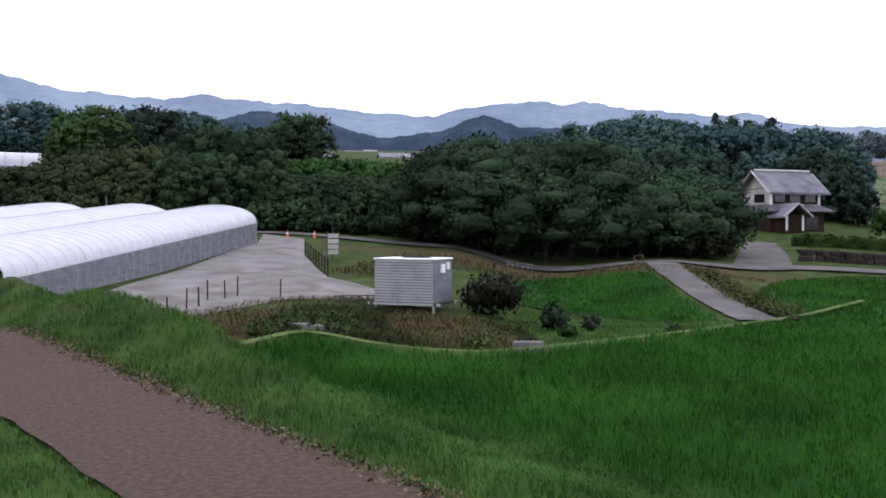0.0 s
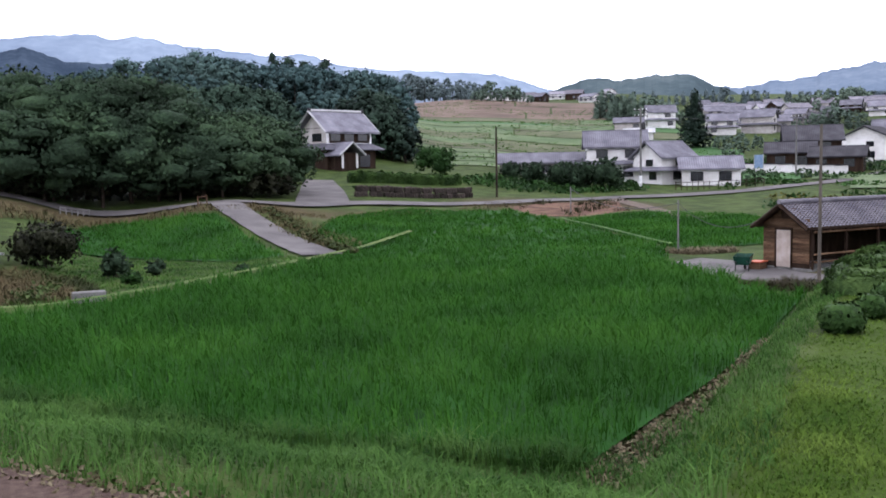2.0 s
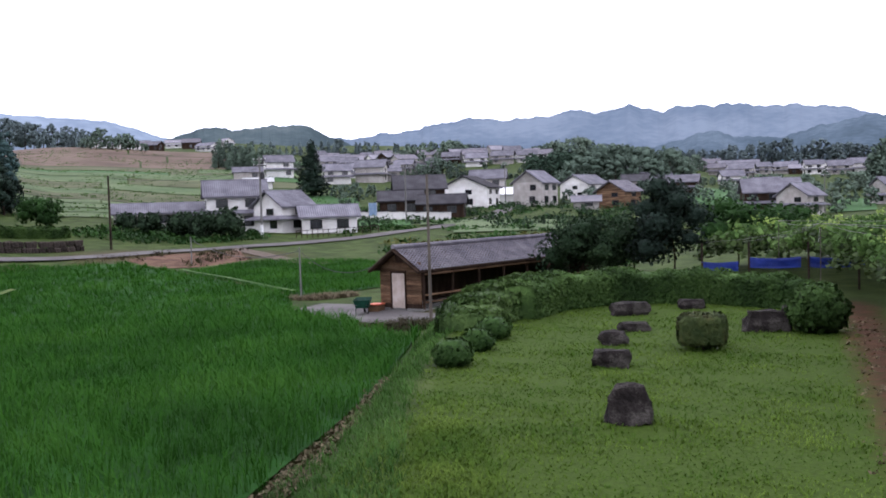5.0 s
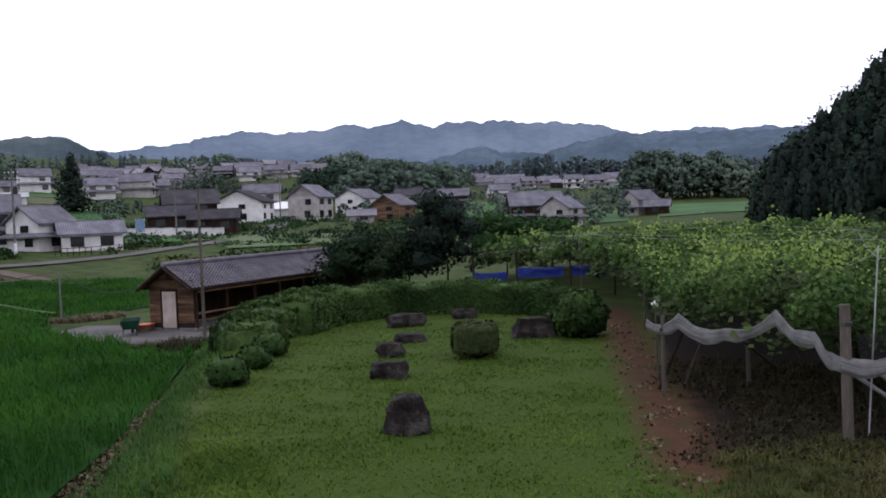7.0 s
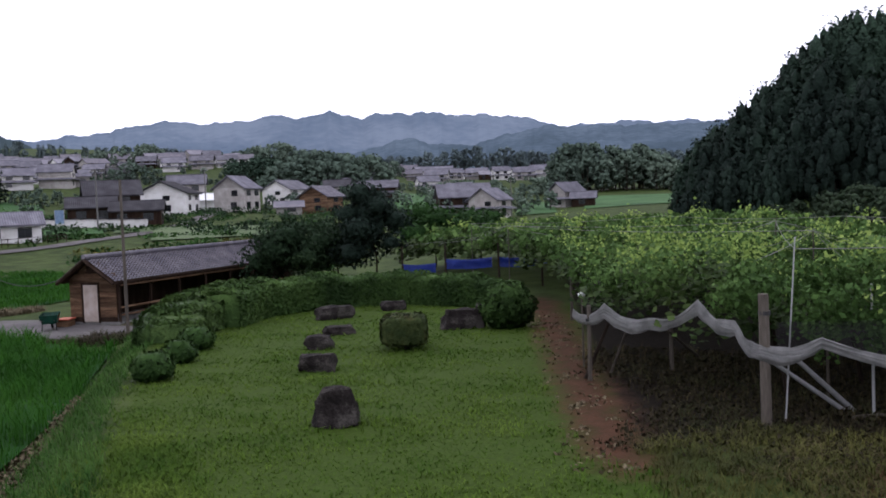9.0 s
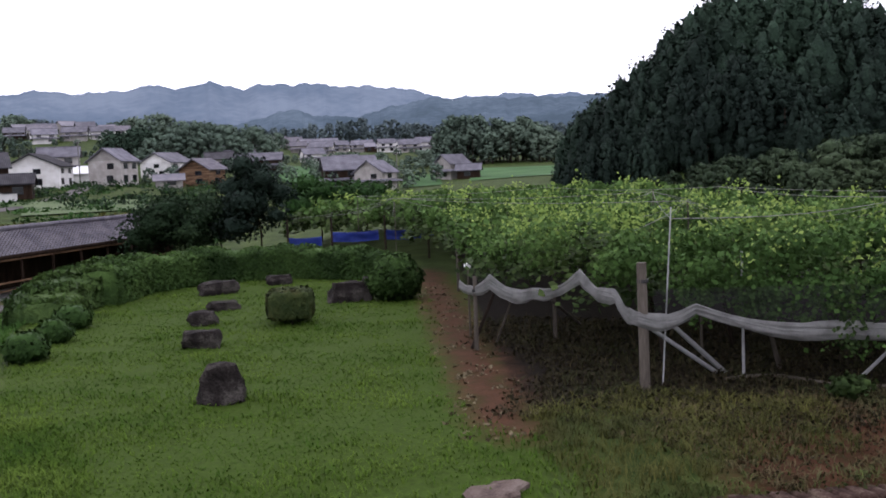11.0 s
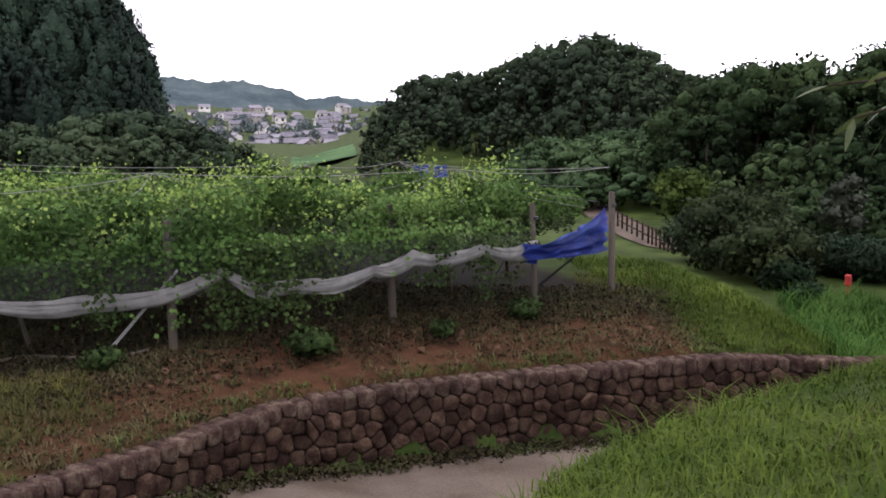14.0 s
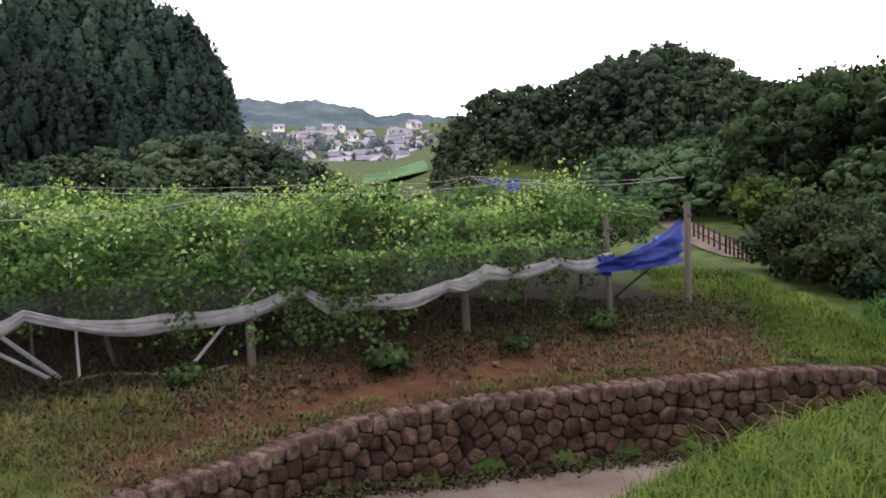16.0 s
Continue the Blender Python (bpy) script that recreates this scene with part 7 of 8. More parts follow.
stick((16.2, -0.1, 0), (16.2, -0.1, 2.1), 0.025, M_metal, "thin grey steel upright under the vines")
stick((17.0, -0.7, 0), (16.2, -0.4, 1.3), 0.045, M_post, PL)
stick((17.4, 0.6, 0), (17.4, 0.6, 1.9), 0.025, M_post, PL)
stick((16.1, -1.9, 0.1), (15.6, -2.9, 1.35), 0.03, M_metal, "thin grey brace of the trellis post")
stick((18.0, -9.9, 0), (16.2, -9.6, 1.3), 0.03, M_metal, PL)
stick((17.2, -10.8, 0.2), (16.6, -12.0, 1.3), 0.03, M_black, "black pole leaning under the blue sheet")
stick((16.5, -5.6, 0), (16.2, -6.3, 1.5), 0.02, M_bark, PL)
for x, y, h in ((20.5, -3.4, 2.75), (23.2, -10.2, 2.85), (18.2, -9.2, 2.75), (22.0, 1.0, 2.7), (30, 2.4, 2.8), (33, 12.0, 2.6), (38, 15.5, 2.6), (22.6, -7.4, 2.8), (33, 0.5, 2.8), (42, 8, 2.8)):
    stick((x, y, g1(x, y)), (x + 0.05, y, g1(x, y) + h), 0.018, M_post, "thin pale pole that carries the vineyard wires", "wire_pole", "pole", "vineyard wire poles")


def wires():
    t = thing("trellis_wires", "thin white wires strung over the vineyard", "wire")
    zs = 2.72
    spans = [((15.25, 0.95), (20.5, -3.4)), ((20.5, -3.4), (18.2, -9.2)), ((18.2, -9.2), (16.6, -12.2)), ((15.25, 0.95), (30, 2.4)), ((30, 2.4), (33, 12)), ((33, 12), (38, 15.5)), ((22.0, 1.0), (33, 12)), ((20.5, -3.4), (33, 0.5)), ((22.6, -7.4), (23.2, -10.2)), ((23.2, -10.2), (18.2, -9.2)), ((33, 0.5), (22.6, -7.4)), ((42, 8), (33, 0.5)), ((42, 8), (38, 15.5)), ((23.2, -10.2), (16.6, -12.2))]
    for (x0, y0), (x1, y1) in spans:
        bm = tube([(x0 + (x1 - x0) * k / 6, y0 + (y1 - y0) * k / 6, zs - 0.12 * math.sin(math.pi * k / 6)) for k in range(7)], 0.008, 4)
        part("wire", bm, M_net, t)


wires()


def net_lines():
    """Loose white net strings that run from the poles down to the leaves, like thin tents."""
    g = rng(61)
    t = thing("net_strings", "thin white net strings spread over the vine canopy", "net")
    for x, y in ((23.2, -10.2), (18.2, -9.2), (20.5, -3.4), (22.6, -7.4), (30, 2.4), (22, 1), (33, 12)):
        top = g1(x, y) + 2.72
        for k in range(9):
            a, d = k * 0.7 + 0.3 * g.normal(), 2.2 + 1.6 * g.random()
            q = (x + d * math.cos(a), y + d * math.sin(a), top - 0.5 - 0.15 * g.random())
            part("string", tube([(x + (q[0] - x) * u, y + (q[1] - y) * u, top + (q[2] - top) * u - 0.12 * math.sin(math.pi * u)) for u in (0, 0.33, 0.66, 1)], 0.005, 3), M_net, t)


net_lines()


def sheet(name, label, corners, mat, seed, nx=16, ny=8, sag=0.2, crumple=0.05, category="tarpaulin", group=""):
    """A crumpled cloth between four corners (top left, top right, bottom right, bottom left)."""
    g = rng(seed)
    t = thing(name, label, category, group)
    tl, tr, br, bl = (Vector(c) for c in corners)
    nrm = (tr - tl).cross(bl - tl).normalized()
    off = Vector(g.random(3) * 30)
    bm = bmesh.new()
    grid = []
    for j in range(ny + 1):
        row = []
        for i in range(nx + 1):
            u, v = i / nx, j / ny
            q = tl.lerp(tr, u).lerp(bl.lerp(br, u), v)
            q = q - Vector((0, 0, sag * math.sin(math.pi * u) * (1 - 0.3 * v)))
            q = q + nrm * (crumple * 2.5 * noise.noise(Vector((u * 5, v * 3, 0)) + off) + crumple * noise.noise(Vector((u * 14, v * 8, 3)) + off))
            row.append(bm.verts.new(q))
        grid.append(row)
    for j in range(ny):
        for i in range(nx):
            bm.faces.new((grid[j][i], grid[j][i + 1], grid[j + 1][i + 1], grid[j + 1][i]))
    bmesh.ops.solidify(bm, geom=bm.faces[:], thickness=0.01)
    part("cloth", bm, mat, t, "", True)
    return t


BL, BR = at(121.3, 17.5), at(126.1, 19.9)
BM = ((BL[0] + BR[0]) / 2, (BL[1] + BR[1]) / 2)
sheet("blue_sheet", "bright blue crumpled tarpaulin gathered at the end post", [(*BL, 1.42), (*BR, 1.55), (*BR, 1.04), (*BL, 1.16)], M_blue, 1, 22, 12, 0.1, 0.07)
sheet("blue_sheet", "sheer torn blue net stretched up to the post top", [(*BM, 1.5), (BR[0], BR[1], 1.94), (BR[0], BR[1], 1.42), (*BL, 1.3)], M_blue_net, 3, 16, 8, 0.06, 0.05)
sheet("blue_sheet", "small blue tarpaulin scrap on the trellis", [(*at(121.1, 17.9), 1.42), (*at(122.1, 18.0), 1.4), (*at(122.0, 18.0), 1.0), (*at(121.3, 17.9), 1.04)], M_blue, 2, 6, 6, 0.02, 0.04)
for k, (a0, a1, zt) in enumerate(((63.6, 65.6, 1.15), (66.2, 69.0, 1.3), (69.4, 71.6, 1.3), (72.0, 74.0, 1.4))):
    (x0, y0), (x1, y1) = at(a0, 40), at(a1, 40)
    sheet("blue_sheet", "blue tarpaulin strip hung along the far trellis", [(x0, y0, zt), (x1, y1, zt), (x1, y1, zt - 0.42), (x0, y0, zt - 0.42)], M_blue, 10 + k, 12, 4, 0.06, 0.05, "tarpaulin", "blue tarpaulin strips")
    stick((x0, y0, g1(x0, y0)), (x0, y0, 1.9), 0.05, M_bark, "dark trellis post behind the hedge", "trellis_stake", "post", "far trellis stakes")
for a0, a1 in ((114.6, 115.5), (115.8, 116.6)):
    (x0, y0), (x1, y1) = at(a0, 34), at(a1, 34)
    sheet("blue_sheet", "faded blue sheet at the far side of the vineyard", [(x0, y0, 2.3), (x1, y1, 2.3), (x1, y1, 1.85), (x0, y0, 1.85)], M_blue_net, 20, 8, 4, 0.05, 0.05)

# vines that hang down the front, weeds below
g = rng(71)
cs = []
for k in range(80):
    y = 1.0 - 10.4 * g.random()
    x = 15.55 + 0.5 * g.random()
    n = int(40 + 110 * g.random())
    ln = 0.3 + 0.5 * g.random() if k % 5 else 0.6 + 0.8 * g.random()
    u = g.random(n)
    cs.append(np.column_stack([x + 0.18 * g.normal(size=n), y + (0.2 - 0.08 * u) * g.normal(size=n), 1.75 - ln * u + 0.1 * g.normal(size=n)]))
c = np.concatenate(cs)
v, f = quads(c, g.normal(size=(len(c), 3)) * 0.7 + np.array([-0.8, 0, 0.5]), 0.072 * (0.7 + 0.6 * g.random(len(c))), g, 1.2, 0.15)
tagged(new("hanging_vines", np_mesh("hanging_vines", v, f, M_leaf_vine)), "dark green vine shoots hanging down the trellis front", "vine", "", "stuff")
SOILBAND = [(13.2, 3.6), (12.9, 1.6), (13.4, -1.0), (14.4, -3.2), (14.8, -8), (14.6, -12.5), (16.8, -12.8), (20.5, -8), (21.5, 0), (22.5, 6.0), (17.5, 5.2)]
p = scatter(SOILBAND, 0.19, 72)
p = p[p[:, 1] < 2.05 + 0.34 * (p[:, 0] - 11) + 0.55 * soft_noise(p, 1.1, 44) + 0.25 * rng(45).normal(size=len(p))]
leaf_litter("weeds", "dry brown weeds under the vines", p, ground(p[:, 0], p[:, 1]), M_weed_brown, 12, 0.12 + 0.06 * soft_noise(p, 1.3, 3).clip(-1, 1), 0.045, 8)
tufts("weed_grass", "matted dry and green grass under the vines", p, ground(p[:, 0], p[:, 1]), M_brown_leaf, 31, 0.14 + 0.05 * soft_noise(p, 1.3, 3).clip(-1, 1), 0.25, 7, 0.006, "weeds", 0.9)
q = p[::4]
tufts("weed_stalks", "thin dry stalks among the weeds", q, ground(q[:, 0], q[:, 1]), M_dry, 30, 0.2, 0.3, 5, 0.004, "weeds", 0.7)
p = scatter([(13.4, 3.0), (11.6, 2.4), (10.4, 1.6), (10.6, 0.6), (12.0, 0.2), (13.2, -1.6), (14.6, -1.2), (15.0, 1.6)], 0.17, 73)
tufts("yellow_weeds", "yellow-green weeds before the vineyard", p, ground(p[:, 0], p[:, 1]), M_leaf_gold, 13, 0.16, 0.2, 16, 0.006, "weeds", 0.8)
p = scatter([(14.2, -12.2), (15.2, -14.2), (18.5, -14.8), (19.0, -12.8), (16.8, -11.8)], 0.22, 74)
tufts("yellow_weeds", "yellow-green weeds at the terrace corner", p, ground(p[:, 0], p[:, 1]), M_leaf_gold, 14, 0.14, 0.25, 12, 0.008, "weeds", 0.8)
for x, y, s in ((14.9, -4.9, 0.5), (14.9, -1.6, 0.35), (15.3, -9.3, 0.4), (15.0, -7.4, 0.3)):
    clump("weed_clump", "leafy green weed clump at the foot of the trellis", x, y, g1(x, y), s, s, s * 1.1, M_leaf_hang, int(100 - y * 10), 0.065, 420, "weed", "weed clumps")

# grass on the flank above the lane
p = scatter([(3.5, -3.5), (5.2, -3.0), (8.0, -5.5), (9.3, -10.5), (10.0, -15), (5, -16), (3, -9)], 0.11, 75)
gg = rng(6)
dd = np.hypot(p[:, 0], p[:, 1])
p = p[gg.random(len(p)) < np.clip(9 / dd, 0.3, 1)]
tufts("bank_grass", "long bright green grass on the mound's flank", p, ground(p[:, 0], p[:, 1]), M_bankgrass, 15, np.clip(0.11 + 0.05 * soft_noise(p, 1.5, 8), 0.05, 0.25), 0.2, 7, 0.008, "grass", 0.7)
p = scatter([su(4.05, 3), su(4.05, 26), su(1.5, 26), su(1.0, 7)], 0.15, 76)
tufts("mound_grass", "green grass on the foot of the mound beside the path", p, ground(p[:, 0], p[:, 1]), M_verge, 16, 0.16, 0.16, 6, 0.009, "grass", 0.6)
p = scatter([(13, -13.6), (15, -12.9), (17.5, -12.6), (22, -14.0), (26, -18.5), (18, -20.5), (12, -18)], 0.17, 77)
tufts("corner_grass", "short green grass on the terrace corner", p, ground(p[:, 0], p[:, 1]) + 0.15, M_bankgrass, 17, 0.18, 0.2, 7, 0.01, "grass", 0.7)
p = scatter([(11.6, -0.6), (13.6, -3.6), (13.8, -8), (13.2, -12.5), (15.6, -13), (16.2, -8), (16, -3), (14.6, 0.6), (12.5, 2)], 0.13, 78)
gg = rng(16)
p = p[gg.random(len(p)) < 0.6 + 0.4 * soft_noise(p, 1.1, 12)]
leaf_litter("slope_litter", "dead leaves and crumbs of earth on the slope", p, ground(p[:, 0], p[:, 1]), M_brown_leaf, 126, 0.03, 0.035, 7, "litter")
tufts("slope_weeds", "sparse dry grass on the bare earth slope", p, ground(p[:, 0], p[:, 1]), M_dry, 25, 0.09, 0.2, 7, 0.008, "weeds", 1.0)
gg = rng(17)
for k in range(60):
    x, y = 13.6 + 1.8 * gg.random(), -1.0 - 12 * gg.random()
    s_ = 0.03 + 0.05 * gg.random() ** 2
    t = thing("earth_clod", "small clod of reddish earth on the slope", "clod", "earth clods", (x, y, g1(x, y) + s_ * 0.3), float(gg.random() * 360))
    bm = bmesh.new()
    bmesh.ops.create_icosphere(bm, subdivisions=1, radius=s_)
    for v in bm.verts:
        v.co += Vector(gg.normal(size=3)) * s_ * 0.2
    part("clod", bm, M_earth, t)
TRAIL = [(12.0, 2.2), (17, 4.2), (24, 6.6), (30, 9.4), (29, 10.0), (23, 7.7), (16, 5.1), (12, 3.6)]
p = scatter(TRAIL, 0.2, 79)
gg = rng(18)
p = p[gg.random(len(p)) < 0.18]
leaf_litter("trail_weeds", "trodden straw and litter on the earth trail", p, ground(p[:, 0], p[:, 1]), M_straw, 27, 0.04, 0.05, 7)

# green weeds along the top of the wall, litter and grass at its foot, long tufts on the bank's edge
g = rng(111)
ya = 1.5 - 15.5 * g.random(900)
ya = ya[soft_noise(np.column_stack([ya * 0, ya]), 1.6, 5) + 0.5 * g.normal(size=len(ya)) > -0.1]
p = np.column_stack([wall_x(ya) + 0.25 + 0.5 * g.random(len(ya)) ** 2, ya])
tufts("wall_top_grass", "short green and dry weeds along the top of the stone wall", p, ground(p[:, 0], p[:, 1]), M_weed_green, 112, 0.09, 0.14, 7, 0.007, "weeds", 0.9)
ya = 1.5 - 16 * g.random(1500)
p = np.column_stack([wall_x(ya) - 0.3 - 0.35 * g.random(len(ya)) ** 2, ya])
leaf_litter("wall_foot_litter", "dead leaves and weeds at the foot of the stone wall", p, ground(p[:, 0], p[:, 1]) + 0.09, M_brown_leaf, 113, 0.1, 0.05, 5, "litter")
p = scatter([(5.4, -3.2), (6.6, -3.6), (7.6, -6.0), (8.3, -8.5), (8.7, -11.5), (8.0, -14), (7.0, -10), (6.4, -7), (5.6, -4.8)], 0.34, 114)
tufts("edge_grass", "long arching grass tufts on the mound's edge", p, ground(p[:, 0], p[:, 1]), M_bankgrass, 115, np.clip(0.2 + 0.1 * soft_noise(p, 1.2, 9), 0.1, 0.4), 0.22, 12, 0.007, "grass", 0.95)
p = scatter([(3.5, -3.5), (5.2, -3.0), (8.0, -5.5), (9.3, -10.5), (10.0, -15), (5, -16), (3, -9)], 0.22, 116)
p = p[soft_noise(p, 0.9, 21) > 0.7]
tufts("bank_dry_grass", "dry yellow-brown grass patches on the mound's flank", p, ground(p[:, 0], p[:, 1]), M_dry, 117, 0.11, 0.2, 8, 0.005, "grass", 0.9)
p = scatter([su(7.25, 40), su(7.25, 2), su(7.75, 2), su(7.8, 40)], 0.13, 118)
leaf_litter("path_litter", "dry straw and leaf litter along the path's edge", p, ground(p[:, 0], p[:, 1]) + 0.1, M_straw, 119, 0.04, 0.045, 6, "litter")
p = scatter([(8.8, 11.9), (11, 13.3), (14.5, 15.6), (18.5, 18.4), (18.2, 19.0), (14.0, 16.3), (10.8, 14.3), (8.6, 12.8)], 0.16, 121)
leaf_litter("ditch_litter", "dry straw and pale weeds along the paddy's edge", p, ground(p[:, 0], p[:, 1]) + 0.04, M_straw, 122, 0.06, 0.06, 8, "litter")

# long strands of vine before the net, and grass where the lawn, the trail and the terrace meet
g = rng(131)
cs = []
for y, many in ((-1.9, 1), (-3.7, 3), (-4.1, 5), (-4.5, 5), (-4.9, 4), (-5.3, 2), (-7.6, 2), (-8.3, 3), (-9.1, 2)):
    for k in range(many):
        n, ln = int(70 + 80 * g.random()), 0.6 + 0.9 * g.random()
        u = g.random(n)
        x0, y0 = 15.3 + 0.25 * g.random(), y + 0.2 * g.normal()
        cs.append(np.column_stack([x0 + 0.1 * g.normal(size=n), y0 + 0.13 * g.normal(size=n), 1.7 - ln * u]))
c = np.concatenate(cs)
v, f = quads(c, g.normal(size=(len(c), 3)) * 0.7 + np.array([-0.8, 0, 0.5]), 0.075 * (0.7 + 0.6 * g.random(len(c))), g, 1.2, 0.15)
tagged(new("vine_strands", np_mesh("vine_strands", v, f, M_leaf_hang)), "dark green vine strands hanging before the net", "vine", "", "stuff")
for k, (poly, mat, h, lift) in enumerate((([(12.3, -12.6), (13.4, -12.0), (15.2, -12.4), (15.4, -13.8), (13.2, -14.8), (12.2, -13.8)], M_bankgrass, 0.13, 0.05), ([(7.1, 7.0), (9.5, 7.4), (12.2, 10.3), (11.6, 12.0), (9.5, 11.2), (7.5, 9.0)], M_lawnblade, 0.08, 0.0))):
    p = scatter(poly, 0.1, 132 + k)
    tufts("turf_edge", "short uneven grass at the lawn's edge", p, ground(p[:, 0], p[:, 1]) + lift, mat, 135 + k, h, 0.14, 6, 0.008, "grass", 0.8)
p = scatter([(4.2, 16.6), (8.6, 12.9), (9.3, 13.0), (9.2, 13.5), (5.0, 17.0), (0.6, 23.6), (-4.3, 30.0), (-4.9, 29.6), (-0.2, 23.0)], 0.16, 141)
tufts("paddy_edge_grass", "long pale grass along the near edge of the paddy", p, ground(p[:, 0], p[:, 1]), M_verge, 142, 0.5, 0.2, 8, 0.01, "grass", 0.6)

# ---- terraced fields in the valley ----
g = rng(501)
edges_d = [150, 159, 169, 180, 192, 205, 219, 234, 250, 268, 288, 310, 335, 362, 392, 430]
for i, (d0, d1) in enumerate(zip(edges_d, edges_d[1:])):
    a = 22.5 + 1.2 * g.random()
    while a < 41.5 - 0.12 * i:
        wdt = 5.0 + 6.0 * g.random()
        b = min(a + wdt, 42)
        mat = (M_field_a, M_field_b, M_field_b, M_field_c)[int(g.integers(4))] if d0 < 330 or a > 35 else M_tilled
        gap = 0.06
        poly = pol((a + gap, d0 + 0.8), ((a + b) / 2, d0 + 0.8 + g.normal() * 1.2), (b - gap, d0 + 0.8), (b - gap, d1 - 0.3 - 1.6 * g.random() ** 2), ((a + b) / 2, d1 - 0.8 + 0.6 * g.normal()), (a + gap, d1 - 0.3 - 1.6 * g.random() ** 2))
        drape("field", "narrow terraced field in the valley", "field", poly, mat, 0.10 + 0.05 * g.random(), 5.0)
        a = b
for a0, a1, d0, d1, mat in ((70.5, 73, 205, 260, M_field_a), (74.6, 80, 215, 300, M_field_a), (62.6, 66, 215, 300, M_field_a), (43.2, 46.5, 138, 152, M_field_a), (47, 51, 140, 152, M_field_b), (107.2, 111.2, 110, 160, M_field_a), (49, 56, 120, 150, M_field_b), (40.5, 43.5, 185, 225, M_field_a)):
    drape("field", "bright green paddy among the houses", "field", pol((a0, d0), (a1, d0 + 2), (a1 - 0.2, d1), (a0 + 0.2, d1 - 2)), mat, 0.2, 8.0)

ribbon("bund", "pale grassy bund along the paddy's far edge", "bund", [(-8.8, 36.4), (-6.0, 41.0), (-1.9, 39.1), (1.5, 37.9), (3.9, 39.3), (8.0, 42.6), (13.1, 47.1), (17.6, 51.9), (28.0, 63.2)], 0.5, M_bund, 0.34)
ribbon("bund", "grassy bund between two rice paddies", "bund", [(37.9, 46.2), (42.0, 58.5), (45.0, 69.6)], 0.4, M_verge, 0.34)
ribbon("bund", "grassy bund along the earth bank", "bund", [(44.2, 78.0), (45.0, 70.0), (48.9, 70.6), (55, 72.0), (58.8, 68.6)], 0.4, M_verge, 0.2)
drape("earth_bank", "bare brown earth bank below the country road", "bank", [(44.6, 73.0), (48.9, 71.2), (54.5, 72.6), (56.6, 76.5), (60.5, 82.5), (53.2, 83.2), (45.6, 79.6)], M_earth, 0.1, 1.0)
ribbon("farm_track", "pale earth track from the road down to the paddies", "road", pol((35.9, 106), (37.7, 96), (39.3, 89), (41.5, 86)), 2.0, M_lane, 0.1)
ribbon("ditch_edge", "narrow stony earth ditch beside the paddy", "ditch", [(8.9, 12.5), (11, 13.8), (14.5, 16.0)], 0.45, M_litter, 0.05)
drape("barn_yard", "bare pale earth yard before the barn", "yard", pol((39.2, 50.5), (41.5, 45.5), (44.5, 42.6), (48.5, 41.6), (50, 44), (46.5, 46.5), (44, 51.5), (41, 53.5)), M_road, 0.05, 1.5)
drape("drive", "grey concrete drive up to the old house", "drive", pol((17.0, 89.5), (20.3, 90), (19.9, 104), (19.3, 113.5), (17.5, 113.5)), M_road, 0.12, 2.0)

# ---- weeds and grass on the bank below the yard ----
p = scatter(pol((-17, 41), (-10, 42), (-4, 41.5), (2, 40.5), (6, 42), (5, 48), (-2, 50), (-8, 49), (-16, 45.5)), 0.3, 81)
k_ = soft_noise(p, 0.35, 15) > 0.2
tufts("bank_weeds", "long green grass on the bank below the yard", p[~k_], ground(p[~k_, 0], p[~k_, 1]), M_bank_dull, 18, 0.35, 0.4, 12, 0.018, "weeds", 0.8)
tufts("bank_weeds", "dry brown grass on the bank below the yard", p[k_], ground(p[k_, 0], p[k_, 1]), M_dry, 17, 0.35, 0.4, 12, 0.018, "weeds", 0.8)
p = scatter(pol((-12, 41.2), (-4, 40.6), (3, 40.5), (4, 45), (-6, 46.5), (-10, 45)), 0.4, 82)
p = p[soft_noise(p, 0.5, 14) > 0]
leaf_litter("bank_weeds", "dark green weeds on the bank below the yard", p, ground(p[:, 0], p[:, 1]), M_leaf_hang, 19, 0.5, 0.13, 16)
p = scatter(pol((-2, 78), (6, 82), (12, 80), (12, 77), (6, 79.5), (2, 72), (-5, 62), (-7, 64)), 0.6, 83)
tufts("road_weeds", "dry brown grass along the road's edge", p, ground(p[:, 0], p[:, 1]), M_dry, 20, 0.5, 0.5, 8, 0.03, "weeds", 0.8)
p = scatter(pol((15.5, 70), (17.8, 64), (20, 59), (21, 62), (19, 70), (16, 80), (14.5, 80)), 0.6, 84)
tufts("road_weeds", "dry brown grass along the side road", p, ground(p[:, 0], p[:, 1]), M_dry, 21, 0.5, 0.5, 8, 0.03, "weeds", 0.8)
p = scatter(pol((30, 87), (35, 86.5), (37, 91), (37, 103), (31.5, 99)), 0.8, 85)
p = p[soft_noise(p, 0.6, 16) > 0.1]
tufts("road_weeds", "brown weeds on the bank below the road", p, ground(p[:, 0], p[:, 1]), M_brown_leaf, 22, 0.5, 0.6, 8, 0.04, "weeds", 0.9)
p = scatter(pol((38.6, 57), (42.6, 59.5), (43.2, 57.5), (40.5, 55.5)), 0.2, 88)
tufts("yard_weeds", "pale dry straw along the paddy beside the barn", p, ground(p[:, 0], p[:, 1]), M_straw, 27, 0.3, 0.3, 9, 0.02, "weeds", 0.9)
p = scatter(pol((42.5, 41.5), (48, 38.5), (50, 41), (46, 43)), 0.25, 86)
tufts("yard_weeds", "reddish brown weeds before the barn yard", p, ground(p[:, 0], p[:, 1]), M_brown_leaf, 23, 0.35, 0.3, 9, 0.02, "weeds", 0.9)

